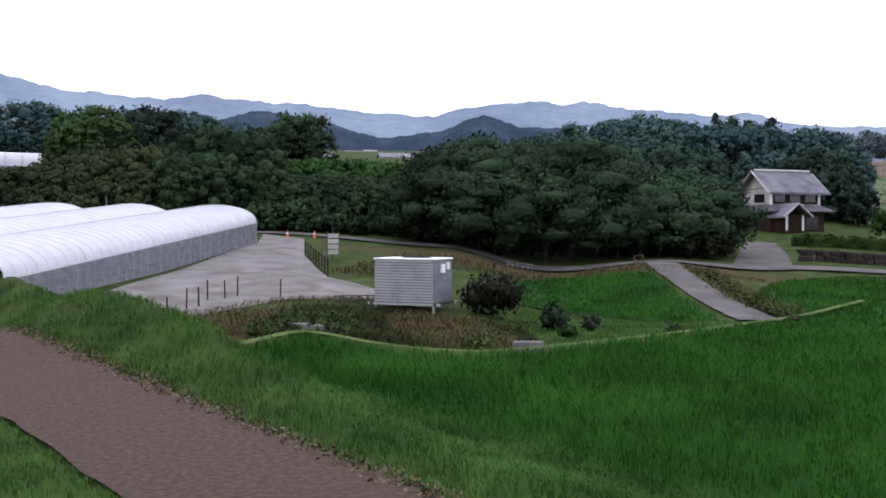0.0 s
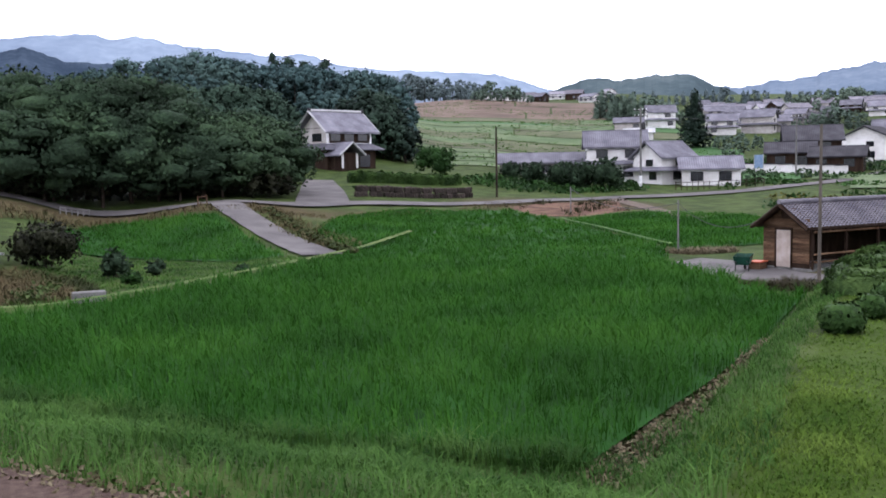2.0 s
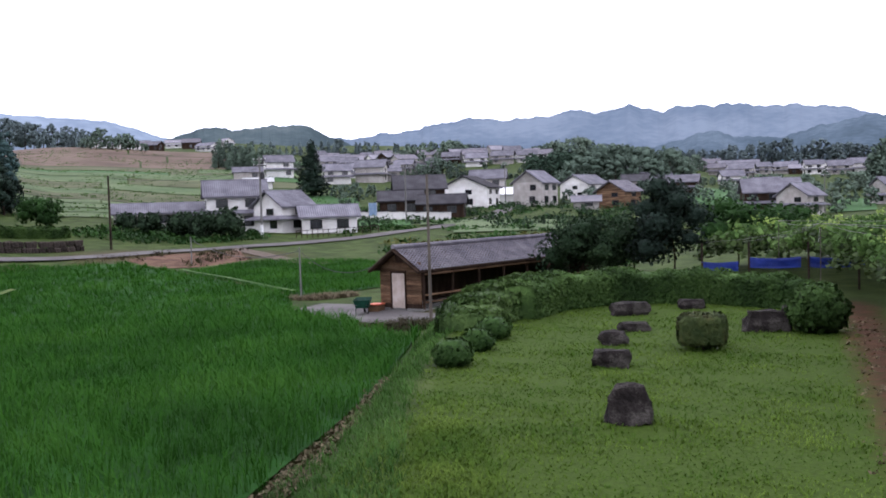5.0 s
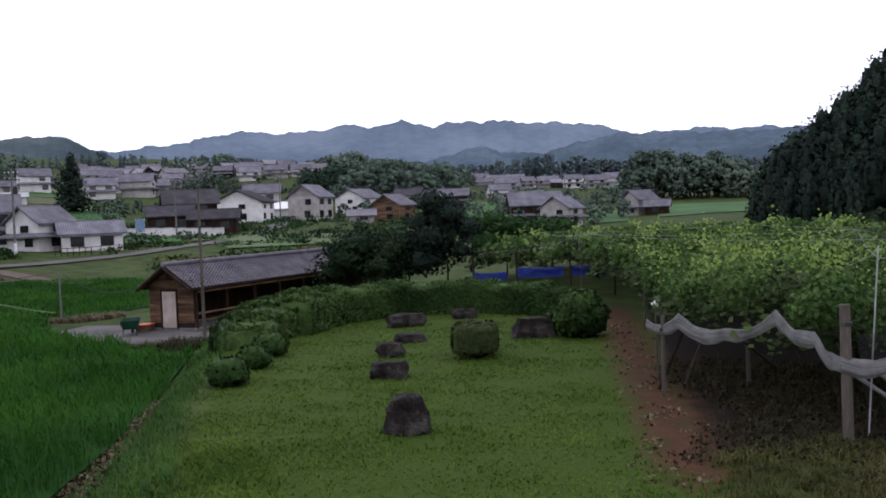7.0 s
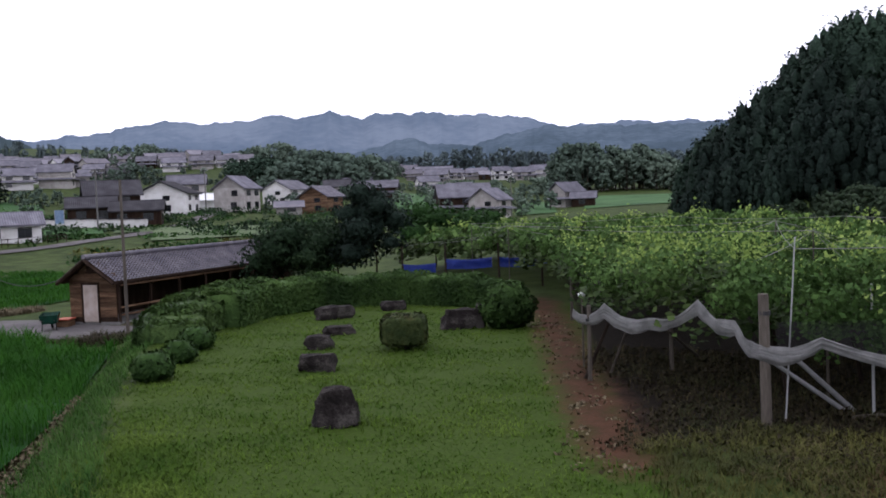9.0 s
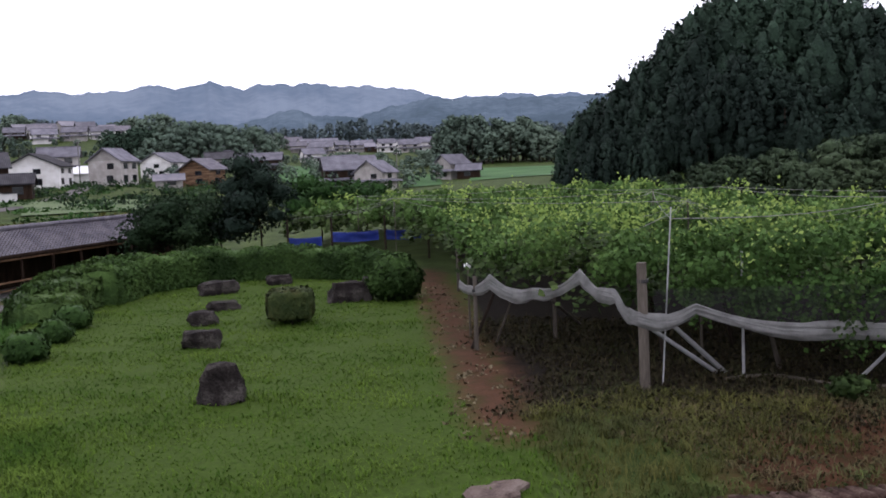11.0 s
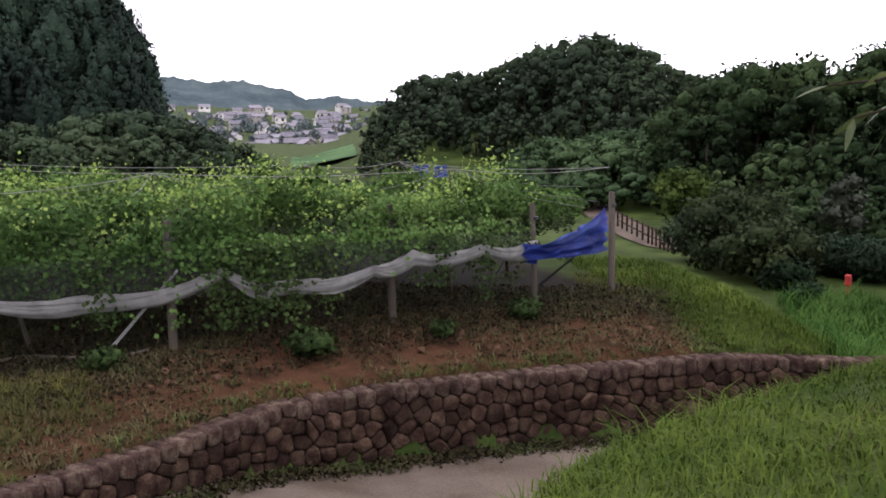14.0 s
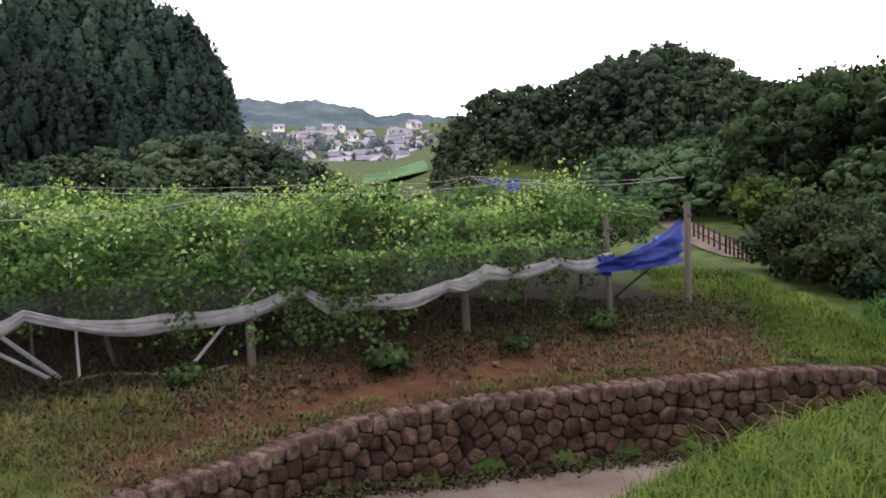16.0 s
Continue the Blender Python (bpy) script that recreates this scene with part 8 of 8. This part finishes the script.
p = scatter(pol((3, 43), (7, 43.8), (11, 46.5), (15, 51.5), (17.4, 56.5), (16.2, 57.5), (13.5, 54), (8.8, 56.4), (4.8, 60), (2, 58), (2, 50)), 0.3, 89)
tufts("margin_grass", "short green grass between the small paddy and its bund", p, ground(p[:, 0], p[:, 1]), M_verge, 26, 0.14, 0.4, 9, 0.016, "grass", 0.8)

# ---- single trees and shrubs ----
def tree_at(label, az, d, h, r, mat, seed, **k):
    x, y = at(az, d)
    return tree("tree", label, x, y, g1(x, y), h, r, mat, seed, **k)


tree_at("spreading dark green persimmon tree beside the barn", 56.9, 51.5, 3.9, 2.5, M_leaf_thicket, 601, leaf=0.13, dense=140, trunk=0.22)
tree_at("upright dark green tree behind the hedge", 61.8, 50, 6.1, 2.1, M_leaf_cedar, 602, leaf=0.13, dense=140, trunk=0.1)
tree_at("bushy green tree behind the hedge", 59.6, 53, 3.9, 1.9, M_leaf_thicket, 603, leaf=0.13, dense=130, trunk=0.15)
tree_at("low spreading green tree before the vineyard", 65.5, 58, 4.2, 2.6, M_leaf_mid, 604, leaf=0.2, dense=45, trunk=0.15)
tree_at("low green tree before the vineyard", 68.3, 62, 3.4, 2.2, M_leaf_mid, 605, leaf=0.2, dense=45, trunk=0.15)
tree_at("tall dark conical cedar among the fields", 40.6, 232, 14.0, 3.6, M_leaf_cedar, 606, kind="cone", leaf=0.5, dense=14, trunk=0.05)
tree_at("broad green garden pine beside the old house", 25.4, 123, 4.0, 2.9, M_leaf_mid, 607, leaf=0.25, dense=30, trunk=0.15)
for i, (a, d, r, h) in enumerate(((33.0, 119, 2.0, 3.6), (34.2, 117, 1.9, 3.8), (35.6, 117, 2.2, 4.2), (31.2, 121, 1.7, 3.0), (29.9, 124, 1.5, 2.6))):
    x, y = at(a, d)
    clump("garden_bush", "large rounded dark green bush before the farmhouse", x, y, g1(x, y), r, r, h, M_leaf, 620 + i, 0.3, 26, "bush", "farmhouse bushes")
for i, (a, d, rx, h, mt, lb) in enumerate(((3.0, 51, 1.9, 2.5, M_leaf_bush, "wide dark brownish bush beside the metal box"), (6.7, 49, 0.8, 1.5, M_leaf, "round dark green shrub in the grass"), (8.9, 49, 0.5, 0.95, M_leaf, "small dark green shrub in the grass"), (7.5, 46, 0.55, 0.7, M_leaf_mid, "low green shrub in the grass"), (13.8, 48.2, 0.45, 0.6, M_leaf, "small clipped shrub on the bund"), (-2.5, 58, 1.2, 1.5, M_leaf_mid, "green bush behind the metal box"))):
    x, y = at(a, d)
    clump("shrub", lb, x, y, g1(x, y), rx, rx * 0.9, h, mt, 640 + i, 0.16, 70)
# the park by the south lane
for i, (a, d, rx, h, mt, lb) in enumerate(((141.2, 36.5, 1.3, 1.8, M_leaf, "dark rounded hedge bush in the park"), (142.6, 36.8, 1.1, 1.7, M_leaf, "dark rounded hedge bush in the park"), (139.6, 37.5, 1.2, 1.7, M_leaf, "dark rounded hedge bush in the park"), (138.2, 38.5, 1.1, 1.6, M_leaf_wood, "dull green bush in the park"), (136.4, 34, 1.0, 1.3, M_leaf_thicket, "low green bush below the terrace corner"), (137.6, 31, 0.8, 0.9, M_leaf_thicket, "low green bush below the terrace corner"))):
    x, y = at(a, d)
    clump("park_bush", lb, x, y, g1(x, y) - 0.1, rx, rx, h, mt, 660 + i, 0.12, 260, "bush", "park bushes")
wood("park_scrub", "dark green scrub along the foot of the wood", stand(46, 45, 58, [(131.5, -4.6), (134, -3.6), (138, -3.2), (142, -3.4), (147, -3.2)], 4, 264, ("round",), 0.6, 0.6, 1.2), M_leaf_near, 265, 0.22, 13.0, "shrubs", False)
tree_at("small round light green tree beside the lane", 130.6, 50, 3.6, 1.7, M_leaf_park, 680, leaf=0.17, dense=90, trunk=0.22)
tree_at("spreading olive-green tree beside the park lane", 133.4, 37, 3.3, 2.3, M_leaf_scrub, 683, leaf=0.14, dense=130, trunk=0.04)
tree_at("low olive-green tree beside the park lane", 135.4, 35, 2.3, 1.8, M_leaf_scrub, 684, leaf=0.14, dense=130, trunk=0.03)
tree_at("dark green tree behind the park lane", 131.6, 40, 2.2, 1.5, M_leaf_wood, 685, leaf=0.14, dense=110, trunk=0.05)
tree_at("small grey-green tree in the park", 139.2, 43, 3.6, 1.1, M_leaf_grey, 681, leaf=0.17, dense=60, trunk=0.2)
tree_at("young broadleaf tree above the lane", 147.5, 30, 8.5, 2.6, M_leaf_park, 682, leaf=0.18, dense=70, trunk=0.25)
p = scatter(pol((139.5, 18.5), (143, 17), (147, 18), (147, 24), (144, 30), (140, 31.5), (136, 31), (137, 27)), 0.22, 87)
tufts("reed_grass", "tall bright green grass below the mound", p, ground(p[:, 0], p[:, 1]), M_verge, 24, 0.75, 0.25, 7, 0.016, "grass", 0.5)


def twig_branch():
    """Long leaves of a branch that hangs in from the side, close to the mound."""
    g = rng(91)
    t = thing("overhanging_branch", "leafy chestnut branch hanging in beside the mound", "branch")
    x, y = at(147.5, 5.2)
    root = Vector((x, y, 3.95))
    part("bough", rod((*at(152, 5.6), 1.2), root + Vector((0, 0, 0.1)), 0.05, 0.03, 7, None, 0.1), M_bark, t)
    tips = [(138.2, 5.0, 3.78), (139.6, 4.9, 3.62), (141.2, 5.0, 3.55), (142.6, 4.8, 3.72), (143.6, 4.9, 3.45), (145.4, 5.1, 3.6)]
    for a, d, z in tips:
        tip = Vector((*at(a, d), z))
        part("twig", rod(root, tip, 0.014, 0.005, 5, None, 0.05), M_bark, t)
        for k in range(6):
            u = 0.45 + 0.55 * k / 5
            c = root.lerp(tip, u)
            dirv = (tip - root).normalized() + Vector(g.normal(size=3) * 0.45) + Vector((0, 0, -0.5))
            dirv.normalize()
            side = dirv.cross(Vector(g.normal(size=3))).normalized()
            ln, wd = 0.14 + 0.06 * g.random(), 0.02
            bm = bmesh.new()
            pts = [(0, 0.1), (0.3, 1.0), (0.65, 0.8), (1.0, 0.05)]
            lft = [bm.verts.new(c + dirv * ln * s - side * wd * w_ - Vector((0, 0, 0.03 * s * s))) for s, w_ in pts]
            rgt = [bm.verts.new(c + dirv * ln * s + side * wd * w_ - Vector((0, 0, 0.03 * s * s))) for s, w_ in pts]
            for i in range(3):
                bm.faces.new((lft[i], rgt[i], rgt[i + 1], lft[i + 1]))
            part("leaf", bm, M_leaf_twig, t)


twig_branch()

# ---- poles, fences, small things ----
def utility_pole(az, d, z0, h, r, mat, label, arms=0, lean=0.0):
    x, y = at(az, d)
    t = thing("utility_pole", label, "pole", "utility poles", (x, y, z0), -az)
    part("shaft", rod((0, 0, -0.6), (lean, 0, h), r, r * 0.7, 9), mat, t)
    for k in range(arms):
        arm = part("crossarm", box(-0.8, -0.06, h - 0.5 - 0.7 * k, 0.8, 0.06, h - 0.38 - 0.7 * k), M_metal_dark, t)
        for q in (-0.7, -0.25, 0.25, 0.7):
            part("insulator", rod((q, 0, h - 0.38 - 0.7 * k), (q, 0, h - 0.22 - 0.7 * k), 0.05, 0.04, 6), M_white, arm)
    return t


utility_pole(47.5, 41.5, g1(*at(47.5, 41.5)), 6.6, 0.08, M_post, "slim grey pole standing before the barn")
utility_pole(29.1, 104, g1(*at(29.1, 104)), 7.6, 0.13, M_bark, "brown wooden pole beside the road")
tp = utility_pole(37.6, 121, g1(*at(37.6, 121)), 10.0, 0.16, M_concrete, "grey concrete electricity pole with crossarms before the farmhouse", 2)
part("transformer", rod((0.3, 0, 7.2), (0.3, 0, 8.0), 0.28, None, 10), M_metal_dark, tp, "dark round transformer")
part("base_sleeve", rod((0, 0, 0), (0, 0, 1.5), 0.19, None, 9), M_white, tp, "white sleeve at the foot")
utility_pole(46.2, 150, g1(*at(46.2, 150)), 9.0, 0.14, M_concrete, "grey concrete electricity pole beside the compound wall", 1)
utility_pole(33.5, 88, g1(*at(33.5, 88)), 2.6, 0.07, M_concrete, "short grey concrete stake beside the road")
utility_pole(39.75, 57, g1(*at(39.75, 57)), 3.1, 0.06, M_concrete, "thin grey stake in the paddy")
utility_pole(52.2, 205, g1(*at(52.2, 205)), 9.0, 0.14, M_concrete, "grey concrete electricity pole among the houses", 1)
utility_pole(60.5, 300, g1(*at(60.5, 300)), 10.0, 0.15, M_concrete, "grey concrete electricity pole among the houses", 1)
utility_pole(70.3, 205, g1(*at(70.3, 205)), 8.0, 0.13, M_concrete, "grey concrete electricity pole beside the farmhouse", 1)
utility_pole(-19.5, 95, g1(*at(-19.5, 95)), 3.2, 0.08, M_concrete, "pale concrete post behind the greenhouses")


def cable(a, b, sag, label="thin black overhead cable"):
    t = thing("cable", label, "cable", "overhead cables")
    pts = [Vector(a).lerp(Vector(b), k / 12) - Vector((0, 0, sag * 4 * (k / 12) * (1 - k / 12))) for k in range(13)]
    part("wire", tube(pts, 0.02, 4), M_black, t)


def top_of(az, d, h):
    x, y = at(az, d)
    return (x, y, g1(x, y) + h)


cable(top_of(29.1, 104, 7.4), top_of(37.6, 121, 8.6), 0.8)
cable(top_of(37.6, 121, 9.6), top_of(46.2, 150, 8.6), 1.0)
cable(top_of(46.2, 150, 8.6), top_of(52.2, 205, 8.6), 1.2)
cable(top_of(33.5, 88, 2.4), top_of(39.75, 57, 2.9), 0.9, "slack pale rope along the paddy")
cable(top_of(39.75, 57, 2.9), top_of(44.0, 49.5, 2.2), 0.7, "slack pale rope along the paddy")

for i, (a, d) in enumerate(((-16.2, 46), (-15.1, 48.4), (-14.4, 49), (-13.9, 50.7), (-12.9, 51), (-12.2, 51.7), (-9.7, 51.6))):
    x, y = at(a, d)
    t = thing("fence_stake", "thin dark wooden stake at the yard's edge", "stake", "yard fence stakes", (x, y, g1(x, y)), i * 40)
    part("shaft", rod((0, 0, -0.3), (0.03 * math.sin(i * 2), 0.02, 1.05 + 0.1 * math.sin(i * 3)), 0.045, 0.04, 6), M_bark, t)


def rail_fence(label, pts, h, n, mat, group="", z_off=0.0, rails=2):
    t = thing("fence", label, "fence", group)
    for (x0, y0), (x1, y1) in zip(pts, pts[1:]):
        pr = None
        for k in range(n + 1):
            u = k / n
            x, y = x0 + (x1 - x0) * u, y0 + (y1 - y0) * u
            z = g1(x, y) + z_off
            part("post", rod((x, y, z - 0.3), (x, y, z + h), 0.05, None, 6), mat, t)
            if pr:
                for r_ in range(rails):
                    hh = h * (0.9 - 0.45 * r_)
                    part("rail", rod((*pr[:2], pr[2] + hh), (x, y, z + hh), 0.035, None, 5), mat, t)
            pr = (x, y, z)
    return t


rail_fence("rustic dark wooden rail fence before the farmhouse", pol((39.6, 119), (41.5, 121), (44.5, 126)), 1.0, 6, M_wood_dark)
rail_fence("white guard posts along the road bend", pol((3.9, 84.5), (5.4, 85.5)), 0.6, 5, M_concrete)
rail_fence("low wooden plank edging along the bank", pol((-6.5, 50.2), (-4.0, 51.4)), 0.5, 5, M_post)
rail_fence("dark netting fence at the yard's corner", pol((-8.2, 71), (-7.6, 66), (-6.9, 61)), 1.2, 4, M_bark, "", 0, 3)
rail_fence("dark wooden rail beside the park lane", pol((126.8, 53), (128.6, 45.5), (130, 42.5)), 0.9, 6, M_wood_dark)
rail_fence("two short brown posts at the road junction", pol((11.4, 81.3), (11.9, 81.3)), 0.9, 1, M_wood_barn, "", 0, 1)


def sign_frame():
    x, y = at(-6.6, 71)
    t = thing("notice_board", "weathered white notice board on two posts", "board", "", (x, y, g1(x, y)), 18)
    for q in (-0.42, 0.42):
        part("post", box(q - 0.05, -0.05, -0.4, q + 0.05, 0.05, 2.0, 0.01), M_post, t)
    for k in range(4):
        part("plank", box(-0.4, -0.08, 0.35 + 0.4 * k, 0.4, -0.05, 0.68 + 0.4 * k, 0.01), M_plaster_b, t)
    part("mast", rod((-0.05, 0.1, 0), (0.0, 0.1, 3.4), 0.04, None, 6), M_metal_dark, t)
    part("brace", rod((-1.1, 0.1, 0), (-0.42, 0.0, 1.5), 0.05, None, 6), M_post, t)


sign_frame()
for a, d in ((-9.3, 89), (-7.7, 90)):
    x, y = at(a, d)
    t = thing("traffic_cone", "orange traffic cone at the yard's entrance", "cone", "traffic cones", (x, y, g1(x, y)))
    part("base", box(-0.2, -0.2, 0.0, 0.2, 0.2, 0.05, 0.01), M_orange, t)
    part("cone", rod((0, 0, 0.05), (0, 0, 0.72), 0.16, 0.04, 10), M_orange, t)
    part("band", rod((0, 0, 0.36), (0, 0, 0.5), 0.108, 0.082, 10), M_white, t)


def barrow():
    x, y = at(43.4, 47.3)
    t = thing("wheelbarrow", "green metal wheelbarrow parked beside the barn", "wheelbarrow", "", (x, y, g1(x, y)), 40)
    bm = bmesh.new()
    a = [bm.verts.new(v) for v in ((-0.45, -0.3, 0.35), (0.45, -0.3, 0.35), (0.45, 0.3, 0.35), (-0.45, 0.3, 0.35))]
    b = [bm.verts.new(v) for v in ((-0.65, -0.4, 0.75), (0.75, -0.4, 0.8), (0.75, 0.4, 0.8), (-0.65, 0.4, 0.75))]
    bm.faces.new(a[::-1])
    for i in range(4):
        bm.faces.new((a[i], a[(i + 1) % 4], b[(i + 1) % 4], b[i]))
    bmesh.ops.solidify(bm, geom=bm.faces[:], thickness=0.03)
    part("tub", bm, M_green_paint, t)
    for q in (-0.3, 0.3):
        part("shaft", rod((0.8, q * 0.4, 0.25), (-1.1, q, 0.6), 0.025, None, 6), M_metal_dark, t)
        part("leg", rod((-0.4, q, 0.45), (-0.45, q, 0.0), 0.025, None, 6), M_metal_dark, t)
    wl_ = part("wheel", rod((0.85, -0.05, 0.2), (0.85, 0.05, 0.2), 0.2, None, 14), M_black, t)
    part("hub", rod((0.85, -0.06, 0.2), (0.85, 0.06, 0.2), 0.06, None, 8), M_metal, wl_)


barrow()
x, y = at(44.2, 48.2)
t = thing("crate", "faded orange plastic crate beside the barn", "crate", "", (x, y, g1(x, y)), 20)
part("tub", box(-0.4, -0.3, 0.02, 0.4, 0.3, 0.4, 0.03), M_wood_barn, t)
part("rim", box(-0.43, -0.33, 0.36, 0.43, 0.33, 0.42, 0.01), M_orange, t)
x, y = at(44.2, 150)
t = thing("blue_banner", "pale blue banner on a frame beside the field", "banner", "", (x, y, g1(x, y)), -44)
part("cloth", box(-0.6, -0.02, 1.0, 0.6, 0.02, 3.0, 0.005), M_banner, t)
for q in (-0.65, 0.65):
    part("post", rod((q, 0, -0.3), (q, 0, 3.1), 0.04, None, 6), M_metal, t)
x, y = at(139.66, 33.5)
t = thing("red_post_box", "small bright red post in the park", "post", "", (x, y, g1(x, y)))
part("body", box(-0.1, -0.08, 0.3, 0.1, 0.08, 0.66, 0.03), M_red, t)
part("leg", rod((0, 0, -0.2), (0, 0, 0.31), 0.05, None, 8), M_red, t)
t = thing("stepping_slab", "rough pinkish-grey flat stepping stone in the grass", "slab", "", (10.05, 2.6, g1(10.05, 2.6)), -25)
bm = bmesh.new()
gg = rng(55)
rim = [(math.cos(k * math.pi / 7) * (0.42 + 0.07 * gg.normal()), math.sin(k * math.pi / 7) * (0.27 + 0.04 * gg.normal())) for k in range(14)]
lo = [bm.verts.new((px, py, -0.06)) for px, py in rim]
hi = [bm.verts.new((px, py, 0.03)) for px, py in rim]
mid = [bm.verts.new((px * 0.85, py * 0.85, 0.055 + 0.008 * gg.normal())) for px, py in rim]
for k in range(14):
    bm.faces.new((lo[k], lo[(k + 1) % 14], hi[(k + 1) % 14], hi[k]))
    bm.faces.new((hi[k], hi[(k + 1) % 14], mid[(k + 1) % 14], mid[k]))
bm.faces.new(mid)
part("slab", bm, M_slab, t)
for i, (a, d, w_) in enumerate(((5.2, 40.6, 1.3), (-8.6, 42.2, 0.8), (-7.6, 42.0, 0.6))):
    x, y = at(a, d)
    t = thing("concrete_block", "pale broken concrete block at the paddy's edge", "block", "concrete blocks", (x, y, g1(x, y) + 0.1), 12 * i)
    part("block", box(-w_ / 2, -0.25, -0.1, w_ / 2, 0.25, 0.35, 0.04), M_concrete, t)
x, y = at(74.3, 20.5)
stick((x, y, g1(x, y)), (x, y, 1.6), 0.025, M_post, PL)
t = thing("white_bag", "small white bag tied to a vine stake", "bag", "", (x, y, 1.55))
bm = bmesh.new()
bmesh.ops.create_icosphere(bm, subdivisions=2, radius=0.08)
for v in bm.verts:
    v.co += noise.noise_vector(v.co * 9) * 0.03
part("bag", bm, M_white, t)
def black_hose():
    t = thing("hose", "black hose lying along the foot of the vineyard", "hose")
    pts = []
    for k in range(15):
        x, y = 15.9 + 0.35 * math.sin(k / 14 * 6), 0.2 - 2.6 * k / 14
        pts.append((x, y, g1(x, y) + 0.04))
    part("tube", tube(pts, 0.03, 6), M_post, t)


black_hose()


# ---- kitchen gardens and rough grass in the middle distance ----
def garden_rows(label, poly, step, mat, seed, h, size, per=9, cut=-9.0):
    p = scatter(poly, step, seed)
    p = p[soft_noise(p, 0.35, seed) > cut]
    leaf_litter("garden_plants", label, p, ground(p[:, 0], p[:, 1]), mat, seed, h, size, per, "plants")


garden_rows("low leafy vegetables in the garden before the farmhouse", pol((27, 105), (33, 111), (38, 118), (37, 128), (31, 130), (27, 122)), 0.8, M_leaf_mid, 701, 0.7, 0.3, 8, -0.4)
garden_rows("dark bushy plants in the garden before the farmhouse", pol((27.5, 108), (33, 113), (37, 120), (36, 127), (30, 128)), 0.9, M_leaf, 702, 1.1, 0.3, 10, 0.25)
garden_rows("rough green plants behind the barn", pol((49, 80), (60, 66), (61, 105), (52, 116), (46, 112), (44.5, 97)), 1.1, M_leaf_mid, 703, 0.6, 0.32, 8, 0.1)
garden_rows("yellow-green garden plants behind the barn", pol((48, 88), (61, 74), (62, 112), (50, 118), (44.5, 110)), 1.2, M_leaf_gold, 704, 0.5, 0.3, 8, 0.35)
garden_rows("rough green plants between the town fields", pol((42, 120), (62, 118), (66, 200), (54, 205), (42, 190)), 2.0, M_leaf_mid, 706, 0.6, 0.32, 16, 0.2)
garden_rows("dark garden shrubs between the town fields", pol((42, 125), (62, 122), (70, 200), (54, 210), (42, 196)), 3.2, M_leaf, 707, 1.3, 0.36, 34, 0.5)
p = scatter(pol((22, 150), (42, 150), (42, 330), (30, 420), (24, 400)), 3.4, 720)
p = p[soft_noise(p, 0.12, 30) > -0.2]
tufts("field_grass", "rough green growth on the terraced fields", p, ground(p[:, 0], p[:, 1]) + 0.3, M_verge, 722, 0.3, 1.8, 8, 0.09, "grass", 0.9)


# ---- rough edges of the road, the yard and the side road ----
p = scatter(pol((2, 76), (8, 79.5), (13, 79), (20, 83), (26.5, 93), (34, 103), (36, 104), (30, 93), (27, 88), (20, 80), (14.5, 76), (8, 77), (4, 73)), 0.55, 731)
p = p[soft_noise(p, 0.5, 33) > -0.4]
tufts("road_bank_grass", "dry brown grass on the earth bank below the road", p, ground(p[:, 0], p[:, 1]), M_dry, 732, 0.22, 0.7, 9, 0.025, "grass", 0.9)
p = scatter(pol((-16.8, 44.6), (-9.6, 49.2), (-3.6, 51.8), (-3.4, 53.2), (-9.6, 51.2), (-16.6, 46.6)), 0.35, 733)
tufts("yard_edge_grass", "dry grass and straw along the yard's edge", p, ground(p[:, 0], p[:, 1]), M_dry, 734, 0.24, 0.4, 9, 0.016, "grass", 0.9)
for i in range(15):
    x, y = at(15.4 + 4.9 * i / 14, 77 - 19.5 * i / 14)
    clump("roadside_shrub", "low round brownish azalea along the side road", x, y, g1(x, y), 0.55, 0.5, 0.5, M_leaf_brown, 740 + i, 0.12, 110, "shrub", "side road azaleas")
